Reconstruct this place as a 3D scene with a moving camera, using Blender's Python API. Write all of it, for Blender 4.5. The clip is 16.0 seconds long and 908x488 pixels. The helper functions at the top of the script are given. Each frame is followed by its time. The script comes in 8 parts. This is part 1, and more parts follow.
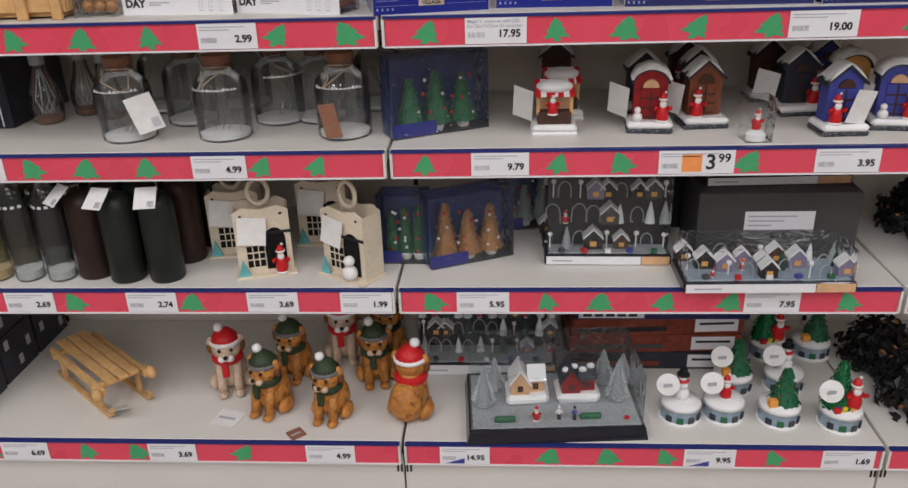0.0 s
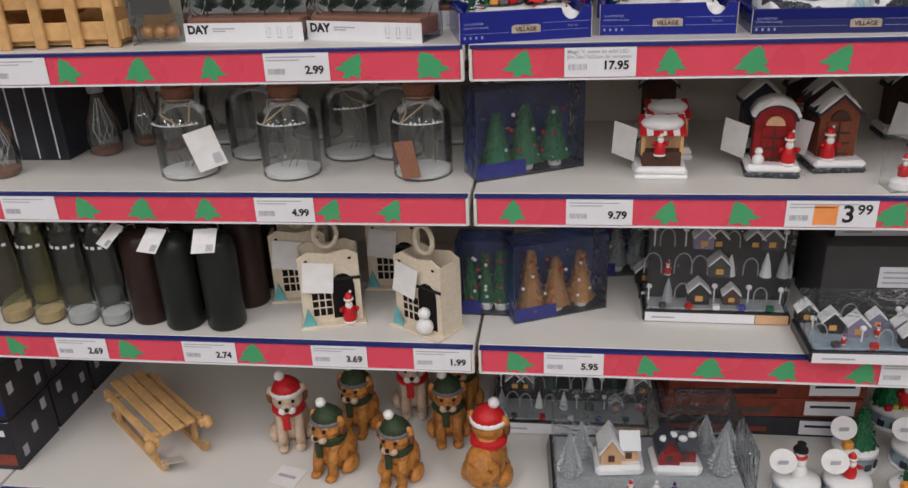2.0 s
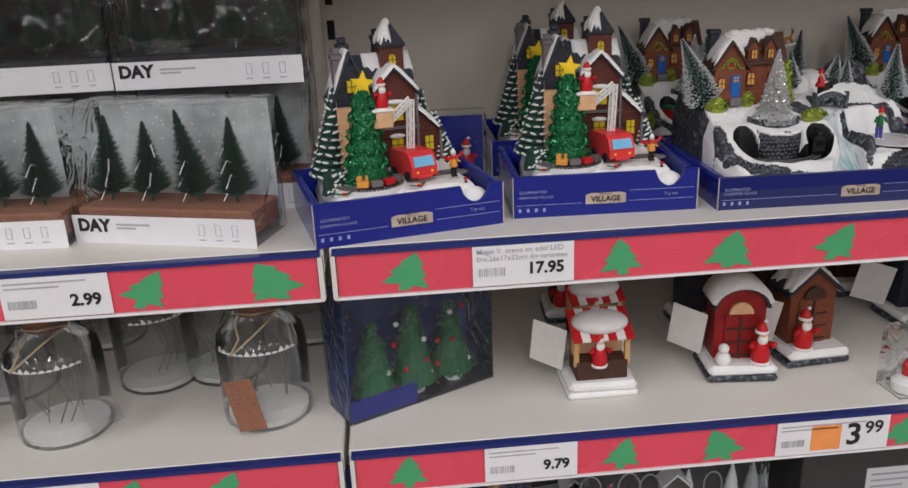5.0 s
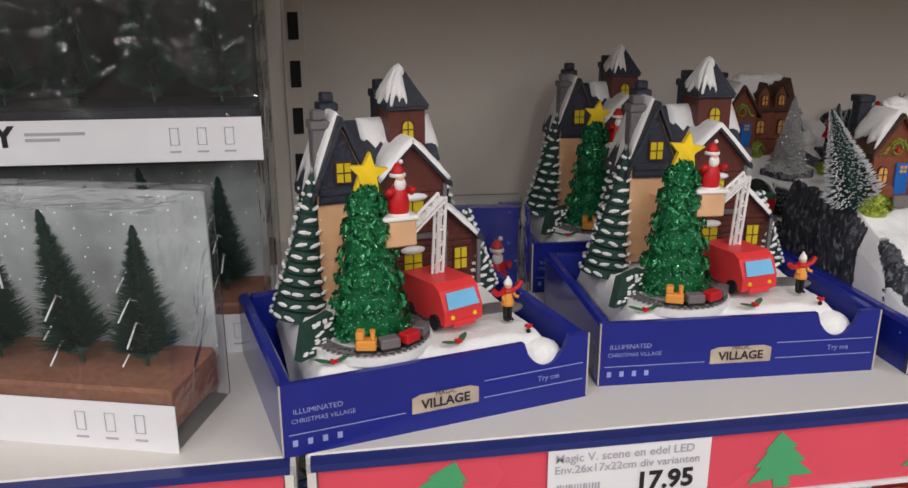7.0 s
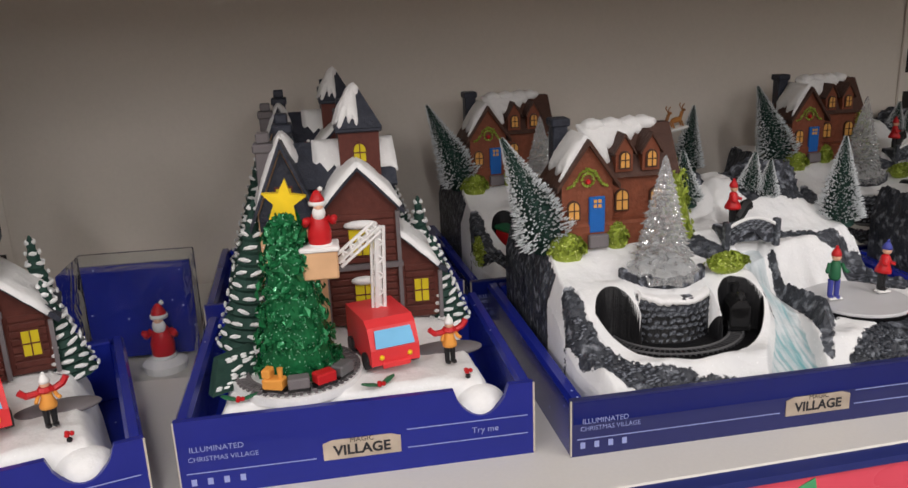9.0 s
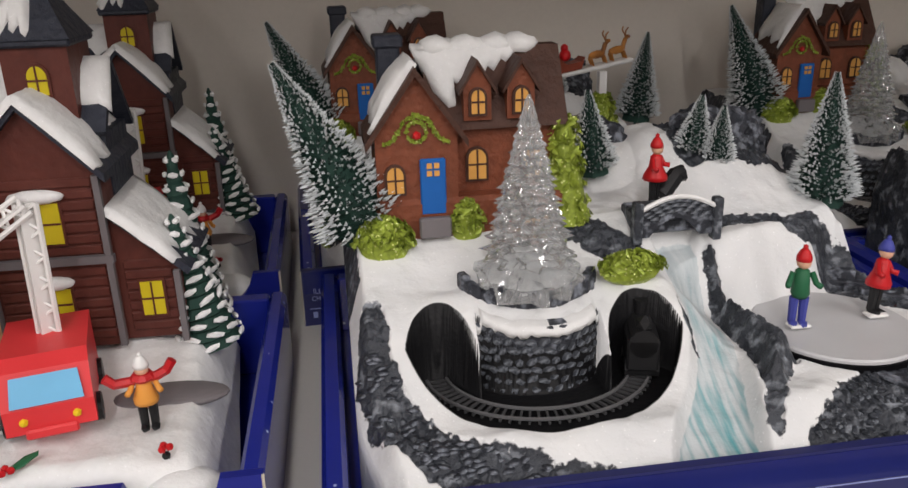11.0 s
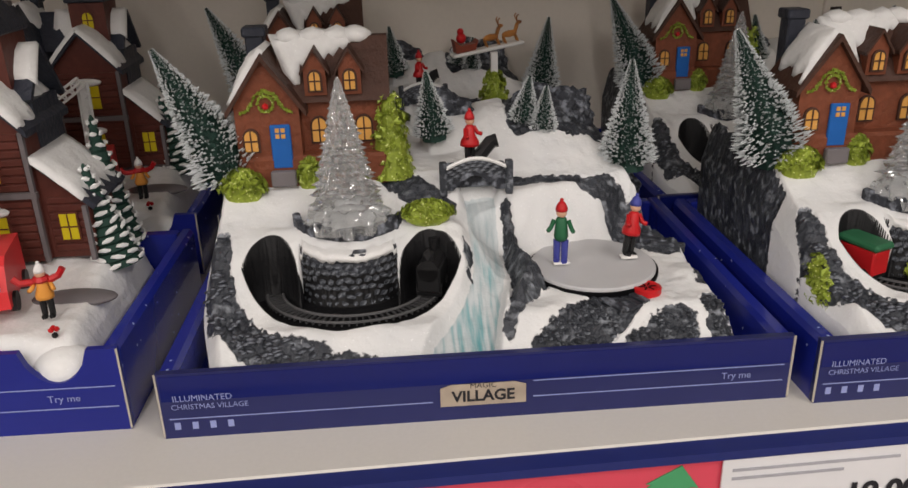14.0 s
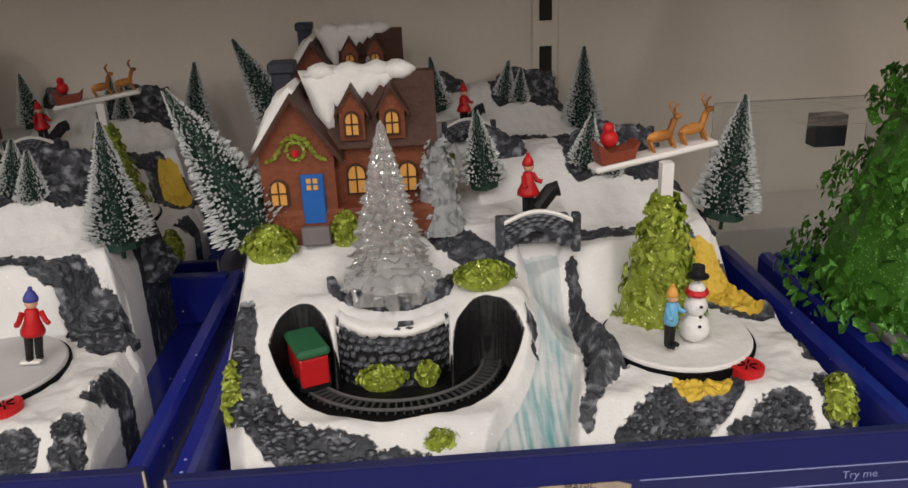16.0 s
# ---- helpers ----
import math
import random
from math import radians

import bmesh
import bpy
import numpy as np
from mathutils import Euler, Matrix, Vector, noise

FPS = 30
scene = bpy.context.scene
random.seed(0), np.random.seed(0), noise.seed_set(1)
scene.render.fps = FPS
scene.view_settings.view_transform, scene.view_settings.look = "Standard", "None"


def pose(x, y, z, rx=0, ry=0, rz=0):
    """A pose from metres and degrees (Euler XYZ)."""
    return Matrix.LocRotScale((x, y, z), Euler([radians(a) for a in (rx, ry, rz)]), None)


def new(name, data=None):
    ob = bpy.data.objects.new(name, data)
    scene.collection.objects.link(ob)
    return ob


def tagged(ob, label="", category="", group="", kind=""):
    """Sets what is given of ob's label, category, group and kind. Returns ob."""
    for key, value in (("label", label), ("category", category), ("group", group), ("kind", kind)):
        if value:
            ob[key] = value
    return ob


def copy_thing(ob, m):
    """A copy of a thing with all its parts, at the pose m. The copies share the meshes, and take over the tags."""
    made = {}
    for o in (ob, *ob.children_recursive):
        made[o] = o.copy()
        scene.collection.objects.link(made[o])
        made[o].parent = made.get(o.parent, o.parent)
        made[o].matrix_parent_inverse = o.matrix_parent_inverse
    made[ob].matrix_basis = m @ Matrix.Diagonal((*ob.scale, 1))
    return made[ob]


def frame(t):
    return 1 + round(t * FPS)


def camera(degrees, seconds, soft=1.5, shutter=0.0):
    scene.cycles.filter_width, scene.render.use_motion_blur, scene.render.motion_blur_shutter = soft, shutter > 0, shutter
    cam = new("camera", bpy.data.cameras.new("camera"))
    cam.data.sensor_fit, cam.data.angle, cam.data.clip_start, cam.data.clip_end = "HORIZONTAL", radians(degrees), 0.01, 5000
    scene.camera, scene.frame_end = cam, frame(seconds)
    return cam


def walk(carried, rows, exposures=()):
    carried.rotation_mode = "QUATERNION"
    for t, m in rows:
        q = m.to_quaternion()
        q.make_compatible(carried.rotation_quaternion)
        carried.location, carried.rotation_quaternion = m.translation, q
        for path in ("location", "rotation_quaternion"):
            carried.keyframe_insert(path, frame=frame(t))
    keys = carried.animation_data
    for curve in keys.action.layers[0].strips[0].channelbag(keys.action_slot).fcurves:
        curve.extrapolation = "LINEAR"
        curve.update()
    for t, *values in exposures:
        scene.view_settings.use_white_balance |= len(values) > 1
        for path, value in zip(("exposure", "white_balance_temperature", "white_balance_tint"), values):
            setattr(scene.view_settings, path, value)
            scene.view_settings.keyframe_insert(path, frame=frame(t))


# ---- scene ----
cam = camera(58.8, 16.0)
METRES, EYE, TILT, LEAN, TURN = 2.3, 1.24, 0.0, 0.0, 3.8
ROWS = [
    (0.0, 0.0, 0.0, 0.0, -0.74, -23.86, 1.67),
    (0.5, -0.0189, 0.0036, -0.0031, 0.28, -24.1, 1.47),
    (1.0, -0.0374, 0.0092, -0.0048, 2.19, -23.99, 1.45),
    (1.5, -0.0398, 0.0234, -0.0021, 3.32, -23.65, 1.25),
    (2.0, -0.0233, 0.0825, 0.004, 3.42, -23.31, 2.31),
    (2.5, -0.0027, 0.1368, 0.0093, 2.93, -22.3, 4.03),
    (3.0, -0.0114, 0.1587, 0.0143, 1.25, -21.32, 4.27),
    (5.5, -0.0414, 0.331, 0.032, -9.69, -18.42, 2.18),
    (6.0, -0.0241, 0.3754, 0.0319, -7.31, -17.39, 2.04),
    (6.5, -0.0364, 0.4111, 0.026, -7.75, -16.94, 1.08),
    (7.0, -0.054, 0.4424, 0.0254, -13.09, -16.77, 0.12),
    (7.5, -0.041, 0.4514, 0.0285, -14.49, -17.05, 0.01),
    (8.0, -0.007, 0.456, 0.0316, -14.81, -16.71, 0.48),
    (8.5, 0.0288, 0.4581, 0.0287, -15.24, -16.29, 1.29),
    (9.0, 0.0596, 0.4625, 0.0256, -15.96, -16.08, 2.23),
    (9.5, 0.0736, 0.4695, 0.0246, -16.52, -16.16, 2.28),
    (10.0, 0.09, 0.4941, 0.0183, -18.75, -16.82, 1.74),
    (12.5, 0.1821, 0.5456, 0.0029, -5.34, -23.59, 2.54),
    (13.0, 0.1858, 0.5389, 0.0026, -5.21, -23.47, 2.91),
    (13.5, 0.1795, 0.5169, 0.0096, -5.65, -23.33, 2.92),
    (14.0, 0.1752, 0.4778, 0.0175, -9.93, -22.17, 1.43),
    (14.5, 0.2042, 0.4681, 0.0234, -13.73, -21.24, 0.47),
    (15.0, 0.2628, 0.4813, 0.0201, -13.37, -20.58, 0.66),
    (15.5, 0.3001, 0.4909, 0.0141, -10.45, -20.38, 1.39),
    (16.0, 0.3153, 0.4922, 0.0162, -8.69, -20.53, 2.06),
]
walk(cam, [(t, pose(0, 0, EYE, TILT, LEAN, TURN) @ pose(METRES * x, METRES * y, METRES * z, 90 + pitch, roll, yaw)) for t, x, y, z, yaw, pitch, roll in ROWS],
     exposures=[(0.0, -0.15, 6300, 10), (3.0, -0.16, 6280, 10), (5.5, -0.08, 6300, 10), (7.0, 0.08, 6400, 10), (9.5, 0.20, 6500, 10), (10.0, 0.20, 6500, 10), (12.5, -0.07, 6620, 10), (14.0, -0.02, 6800, 10), (16.0, -0.02, 6900, 10)])

# ---- world and light ----
world = bpy.data.worlds.new("world")
scene.world = world
world.use_nodes = True
world.node_tree.nodes["Background"].inputs["Color"].default_value = (0.9, 0.93, 1.0, 1)
world.node_tree.nodes["Background"].inputs["Strength"].default_value = 0.05
TUBE_WATTS = 28.0


def tube_lamp(x, y, z, length, width, watts):
    """A fluorescent ceiling strip that shines down."""
    data = bpy.data.lights.new("ceiling_tube", "AREA")
    data.shape, data.size, data.size_y, data.energy, data.color = "RECTANGLE", length, width, watts, (1.0, 0.955, 0.955)
    ob = new("ceiling_tube", data)
    ob.matrix_world = pose(x, y, z, 0, 0, 0)
    return ob


# ---- materials ----
MATS = {}


def mat(name, color, rough=0.5, metal=0.0, grain=0.06, scale=60.0, stain=0.06, stain_scale=6.0, bump=0.0, bump_scale=200.0,
        transmission=0.0, ior=1.45, ridge=None, ridge_scale=180.0, coat=0.0, emit=None, emit_strength=0.0, spec=0.32, speck=None, speck_scale=200.0, speck_size=0.08, vary=0.0):
    """A painted or moulded surface: grain and stain at two scales, fine relief, and a few light specks if asked."""
    if name in MATS:
        return MATS[name]
    m = bpy.data.materials.new(name)
    m.use_nodes = True
    MATS[name] = m
    nt = m.node_tree
    b = nt.nodes["Principled BSDF"]
    L = nt.links.new
    tc = nt.nodes.new("ShaderNodeTexCoord")

    def noise_node(s, detail):
        n = nt.nodes.new("ShaderNodeTexNoise")
        n.inputs["Scale"].default_value, n.inputs["Detail"].default_value = s, detail
        L(tc.outputs["Object"], n.inputs["Vector"])
        return n

    def math_node(op, a, k):
        n = nt.nodes.new("ShaderNodeMath")
        n.operation = op
        L(a, n.inputs[0])
        n.inputs[1].default_value = k
        return n.outputs[0]

    fine, broad = noise_node(scale, 4.0), noise_node(stain_scale, 3.0)
    a = math_node("MULTIPLY", math_node("SUBTRACT", fine.outputs["Fac"], 0.5), grain * 4)
    c = math_node("MULTIPLY", math_node("SUBTRACT", broad.outputs["Fac"], 0.5), stain * 4)
    s = nt.nodes.new("ShaderNodeMath")
    L(a, s.inputs[0]), L(c, s.inputs[1])
    v = math_node("ADD", s.outputs[0], 1.0)
    if vary:
        info = nt.nodes.new("ShaderNodeObjectInfo")
        r = math_node("MULTIPLY", math_node("SUBTRACT", info.outputs["Random"], 0.5), vary)
        s2 = nt.nodes.new("ShaderNodeMath")
        L(v, s2.inputs[0]), L(r, s2.inputs[1])
        v = s2.outputs[0]
    mul = nt.nodes.new("ShaderNodeVectorMath")
    mul.operation = "SCALE"
    mul.inputs[0].default_value = color[:3]
    L(v, mul.inputs["Scale"])
    out = mul.outputs[0]
    if speck:
        vo = nt.nodes.new("ShaderNodeTexVoronoi")
        vo.inputs["Scale"].default_value = speck_scale
        L(tc.outputs["Object"], vo.inputs["Vector"])
        k = math_node("LESS_THAN", vo.outputs["Distance"], speck_size)
        mix = nt.nodes.new("ShaderNodeMix")
        mix.data_type = "RGBA"
        L(k, mix.inputs["Factor"]), L(out, mix.inputs["A"])
        mix.inputs["B"].default_value = (*speck, 1)
        out = mix.outputs["Result"]
    if ridge:
        n = noise_node(ridge_scale, 6.0)
        ramp = nt.nodes.new("ShaderNodeMapRange")
        ramp.inputs["From Min"].default_value, ramp.inputs["From Max"].default_value = 0.50, 0.68
        L(n.outputs["Fac"], ramp.inputs["Value"])
        mix = nt.nodes.new("ShaderNodeMix")
        mix.data_type = "RGBA"
        L(ramp.outputs["Result"], mix.inputs["Factor"]), L(out, mix.inputs["A"])
        mix.inputs["B"].default_value = (*ridge, 1)
        out = mix.outputs["Result"]
    L(out, b.inputs["Base Color"])
    rr = math_node("ADD", math_node("MULTIPLY", math_node("SUBTRACT", broad.outputs["Fac"], 0.5), 0.25 * rough), rough)
    L(rr, b.inputs["Roughness"])
    b.inputs["Metallic"].default_value = metal
    b.inputs["Specular IOR Level"].default_value = spec
    b.inputs["Transmission Weight"].default_value = transmission
    b.inputs["IOR"].default_value = ior
    b.inputs["Coat Weight"].default_value = coat
    if emit:
        b.inputs["Emission Color"].default_value = (*emit, 1)
        b.inputs["Emission Strength"].default_value = emit_strength
    if bump:
        n = noise_node(bump_scale, 5.0)
        bp = nt.nodes.new("ShaderNodeBump")
        bp.inputs["Strength"].default_value = bump
        bp.inputs["Distance"].default_value = 0.002
        L(n.outputs["Fac"], bp.inputs["Height"])
        L(bp.outputs["Normal"], b.inputs["Normal"])
    return m


def clear_film(name, tint=(0.95, 0.97, 0.97), gloss=0.03, rough=0.10, haze=0.02, wrinkle=0.5):
    """Thin clear plastic: mostly see-through, with a wrinkled glossy skin and a little haze."""
    m = bpy.data.materials.new(name)
    m.use_nodes = True
    MATS[name] = m
    nt = m.node_tree
    nt.nodes.remove(nt.nodes["Principled BSDF"])
    L = nt.links.new
    out = nt.nodes["Material Output"]
    tr, gl, df = (nt.nodes.new("ShaderNodeBsdf" + k) for k in ("Transparent", "Glossy", "Diffuse"))
    tr.inputs["Color"].default_value = (*tint, 1)
    gl.inputs["Roughness"].default_value = rough
    df.inputs["Color"].default_value = (0.8, 0.82, 0.82, 1)
    tc, n, bp = nt.nodes.new("ShaderNodeTexCoord"), nt.nodes.new("ShaderNodeTexNoise"), nt.nodes.new("ShaderNodeBump")
    n.inputs["Scale"].default_value, n.inputs["Detail"].default_value, n.inputs["Distortion"].default_value = 22.0, 2.0, 1.5
    bp.inputs["Strength"].default_value, bp.inputs["Distance"].default_value = wrinkle, 0.01
    L(tc.outputs["Object"], n.inputs["Vector"])
    L(n.outputs["Fac"], bp.inputs["Height"])
    L(bp.outputs["Normal"], gl.inputs["Normal"])
    lw = nt.nodes.new("ShaderNodeFresnel")
    lw.inputs["IOR"].default_value = 1.38
    L(bp.outputs["Normal"], lw.inputs["Normal"])
    ad = nt.nodes.new("ShaderNodeMath")
    ad.operation = "ADD"
    ad.inputs[1].default_value = gloss
    L(lw.outputs["Fac"], ad.inputs[0])
    m1, m2 = nt.nodes.new("ShaderNodeMixShader"), nt.nodes.new("ShaderNodeMixShader")
    m1.inputs["Fac"].default_value = haze
    L(tr.outputs[0], m1.inputs[1]), L(df.outputs[0], m1.inputs[2])
    L(ad.outputs[0], m2.inputs["Fac"]), L(m1.outputs[0], m2.inputs[1]), L(gl.outputs[0], m2.inputs[2])
    L(m2.outputs[0], out.inputs["Surface"])
    return m


FILM = clear_film("clear_plastic_film", gloss=0.012, haze=0.010)
FILM_DULL = clear_film("scuffed_plastic_film", tint=(0.965, 0.97, 0.97), gloss=0.012, rough=0.10, haze=0.008, wrinkle=0.7)
FILM_CREASED = clear_film("creased_plastic_film", gloss=0.03, rough=0.07, haze=0.008, wrinkle=1.2)
GLASS = clear_film("clear_bottle_glass", tint=(0.74, 0.75, 0.73), gloss=0.03, rough=0.04, haze=0.035, wrinkle=0.08)
GLASS_OLIVE = clear_film("olive_bottle_glass", tint=(0.62, 0.62, 0.42), gloss=0.02, rough=0.05, haze=0.02, wrinkle=0.05)
GLASS_GREY = clear_film("smoked_bottle_glass", tint=(0.45, 0.47, 0.45), gloss=0.02, rough=0.05, haze=0.02, wrinkle=0.05)
CREAM = mat("cream_powder_coated_steel", (0.68, 0.655, 0.61), 0.45, grain=0.02, scale=400, stain=0.03, stain_scale=4, bump=0.05, bump_scale=900)
CREAM_BACK = mat("cream_back_panel_steel", (0.70, 0.645, 0.575), 0.5, grain=0.02, scale=300, stain=0.03, stain_scale=3, bump=0.05, bump_scale=800)
SLOT = mat("dark_slot", (0.02, 0.018, 0.016), 0.7)
RED = mat("red_printed_strip", (0.72, 0.070, 0.115), 0.28, grain=0.02, stain=0.05, stain_scale=9, coat=0.5)
GREEN_PRINT = mat("green_printed_tree", (0.065, 0.36, 0.15), 0.3, grain=0.03, stain=0.05, coat=0.5)
NAVY_EDGE = mat("navy_plastic_edge", (0.02, 0.03, 0.16), 0.35)
PAPER = mat("white_label_paper", (0.78, 0.78, 0.80), 0.35, grain=0.02, stain=0.03, coat=0.4)
ORANGE = mat("orange_offer_print", (0.9, 0.33, 0.10), 0.4)
INK = mat("black_ink", (0.02, 0.02, 0.025), 0.5)
INK_GREY = mat("grey_ink", (0.42, 0.42, 0.46), 0.5)
INK_BLUE = mat("blue_ink", (0.05, 0.06, 0.30), 0.5)
CARD_TAG = mat("white_card_tag", (0.76, 0.75, 0.73), 0.5, grain=0.03, stain=0.05, stain_scale=30)
FLOOR = mat("beige_floor_tile", (0.30, 0.26, 0.225), 0.4, grain=0.08, scale=90, stain=0.08, stain_scale=3, bump=0.1)
JOINT = mat("floor_joint", (0.16, 0.14, 0.12), 0.8)
WALL = mat("grey_beige_wall_paint", (0.34, 0.32, 0.295), 0.7, grain=0.03, stain=0.04, stain_scale=2, bump=0.1)
CEIL = mat("white_ceiling_tile", (0.60, 0.585, 0.56), 0.8, grain=0.05, scale=150, stain=0.03, stain_scale=2, bump=0.2)
DIFFUSER = mat("lamp_diffuser", (0.9, 0.9, 0.88), 0.5, emit=(1.0, 0.94, 0.85), emit_strength=2.0)
BLUE_BOX = mat("blue_printed_cardboard", (0.012, 0.022, 0.26), 0.22, grain=0.05, scale=30, stain=0.10, stain_scale=9, coat=0.35, speck=(0.42, 0.50, 0.80), speck_scale=95, speck_size=0.075)
NIGHT_CARD = mat("night_sky_printed_card", (0.012, 0.035, 0.15), 0.3, grain=0.3, scale=50, stain=0.5, stain_scale=14, coat=0.3, speck=(0.30, 0.38, 0.50), speck_scale=85, speck_size=0.10)
BLUE_PANEL = mat("deep_blue_box_front", (0.013, 0.020, 0.22), 0.3, grain=0.04, scale=40, stain=0.08, stain_scale=12, coat=0.15)
NAVY_PANEL = mat("navy_box_front", (0.022, 0.026, 0.115), 0.3, grain=0.04, scale=40, stain=0.08, stain_scale=12, coat=0.15)
DEEP_BAND = mat("deep_blue_gloss_band", (0.006, 0.012, 0.13), 0.2, grain=0.04, stain=0.08, stain_scale=10, coat=0.3)
CARD_EDGE = mat("pale_cardboard_edge", (0.55, 0.50, 0.42), 0.8)
PLATE = mat("gold_name_plate_print", (0.46, 0.38, 0.30), 0.4, grain=0.1, scale=120, stain=0.2, stain_scale=40)
LINE_PRINT = mat("pale_blue_line_print", (0.30, 0.34, 0.62), 0.4)
SNOW = mat("painted_snow", (0.80, 0.80, 0.79), 0.6, grain=0.03, scale=300, stain=0.04, stain_scale=25, bump=0.5, bump_scale=160, speck=(0.97, 0.97, 0.97), speck_scale=420, speck_size=0.10)
ROCK = mat("grey_painted_rock", (0.034, 0.037, 0.046), 0.5, grain=0.22, scale=120, stain=0.18, stain_scale=60, bump=1.0, bump_scale=150, ridge=(0.24, 0.26, 0.30), ridge_scale=190)
COBBLE = mat("grey_painted_cobble", (0.045, 0.050, 0.060), 0.45, grain=0.2, scale=150, stain=0.15, stain_scale=70, bump=0.8, bump_scale=300, vary=0.5, ridge=(0.24, 0.26, 0.29), ridge_scale=260)
# Near-black put in for the shade within narrow gaps and slots.
GAP_SHADE = mat("black_gap_shade", (0.004, 0.004, 0.005), 0.6, grain=0.1, spec=0.08)
RAIL = mat("dull_grey_rail", (0.16, 0.16, 0.165), 0.4, metal=0.3)
RAIL_DARK = mat("black_track_plastic", (0.075, 0.075, 0.078), 0.4, metal=0.2)
RIVER_TEAL = mat("teal_river_paint", (0.13, 0.40, 0.42), 0.25, grain=0.15, scale=60, stain=0.15, stain_scale=20, coat=0.3)


def village_ground():
    """Moulded ground: painted snow, rock, river and yellow, and the hollow's shade as black, split by painted regions
    of the mesh.
    """
    m = bpy.data.materials.new("painted_village_ground")
    m.use_nodes = True
    nt = m.node_tree
    L = nt.links.new
    b = nt.nodes["Principled BSDF"]
    tc = nt.nodes.new("ShaderNodeTexCoord")

    def noise_tex(scale, detail=4.0, stretch=(1, 1, 1), turn=0.0):
        mp, n = nt.nodes.new("ShaderNodeMapping"), nt.nodes.new("ShaderNodeTexNoise")
        mp.inputs["Scale"].default_value, mp.inputs["Rotation"].default_value = stretch, (0, 0, turn)
        n.inputs["Scale"].default_value, n.inputs["Detail"].default_value = scale, detail
        L(tc.outputs["Object"], mp.inputs["Vector"]), L(mp.outputs["Vector"], n.inputs["Vector"])
        return n.outputs["Fac"]

    def span(value, a, z, lo=0.0, hi=1.0):
        r = nt.nodes.new("ShaderNodeMapRange")
        for k, q in (("From Min", a), ("From Max", z), ("To Min", lo), ("To Max", hi)):
            r.inputs[k].default_value = q
        L(value, r.inputs["Value"])
        return r.outputs["Result"]

    def blend(f, a, c):
        x = nt.nodes.new("ShaderNodeMix")
        x.data_type = "RGBA"
        L(f, x.inputs["Factor"])
        for sock, q in (("A", a), ("B", c)):
            if isinstance(q, tuple):
                x.inputs[sock].default_value = (*q, 1)
            else:
                L(q, x.inputs[sock])
        return x.outputs["Result"]

    def plus(a, c, op="ADD"):
        x = nt.nodes.new("ShaderNodeMath")
        x.operation = op
        for i, q in enumerate((a, c)):
            if isinstance(q, float):
                x.inputs[i].default_value = q
            else:
                L(q, x.inputs[i])
        return x.outputs[0]

    def region(name, ragged=0.0):
        at = nt.nodes.new("ShaderNodeAttribute")
        at.attribute_name = name
        v = at.outputs["Fac"]
        if ragged:
            v = plus(v, span(noise_tex(230.0, 3.0), 0.3, 0.7, -ragged, ragged))
        return span(v, -0.25, 0.25)

    snow = blend(span(noise_tex(28.0), 0.3, 0.7), (0.80, 0.80, 0.79), (0.70, 0.71, 0.715))
    snow = blend(span(noise_tex(700.0, 2.0), 0.68, 0.74), snow, (0.95, 0.95, 0.95))
    chisel = noise_tex(95.0, 6.0, (1.0, 2.2, 1.6), 0.6)
    rock = blend(span(noise_tex(60.0), 0.35, 0.65), (0.022, 0.025, 0.032), (0.060, 0.066, 0.078))
    rock = blend(span(chisel, 0.53, 0.70), rock, (0.26, 0.28, 0.31))
    streak = noise_tex(1.0, 4.0, (300, 22, 60), 0.12)
    dot = nt.nodes.new("ShaderNodeVectorMath")
    dot.operation = "DOT_PRODUCT"
    dot.inputs[1].default_value = (3.0, -3.2, 0)
    L(tc.outputs["Object"], dot.inputs[0])
    wet = span(plus(streak, dot.outputs["Value"]), 0.84, 1.14)
    river = blend(wet, blend(span(streak, 0.35, 0.65), (0.60, 0.64, 0.65), (0.46, 0.52, 0.54)), (0.13, 0.37, 0.40))
    r_rock, r_cave_shade, r_river, r_yellow = region("rock", 1.1), region("cave_shade"), region("river", 0.5), region("yellow", 0.3)
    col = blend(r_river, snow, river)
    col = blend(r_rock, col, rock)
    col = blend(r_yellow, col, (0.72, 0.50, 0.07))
    # Shade of the tunnel hollow is put in as near-black colour.
    col = blend(r_cave_shade, col, (0.004, 0.004, 0.005))
    L(col, b.inputs["Base Color"])
    rough = plus(plus(plus(r_rock, -0.14, "MULTIPLY"), plus(r_river, -0.30, "MULTIPLY")), 0.60)
    L(rough, b.inputs["Roughness"])
    b.inputs["Specular IOR Level"].default_value = 0.3
    bp = nt.nodes.new("ShaderNodeBump")
    bp.inputs["Distance"].default_value = 0.0022
    L(plus(plus(r_rock, 0.65, "MULTIPLY"), 0.22), bp.inputs["Strength"])
    L(plus(chisel, noise_tex(300.0, 3.0)), bp.inputs["Height"])
    L(bp.outputs["Normal"], b.inputs["Normal"])
    return m


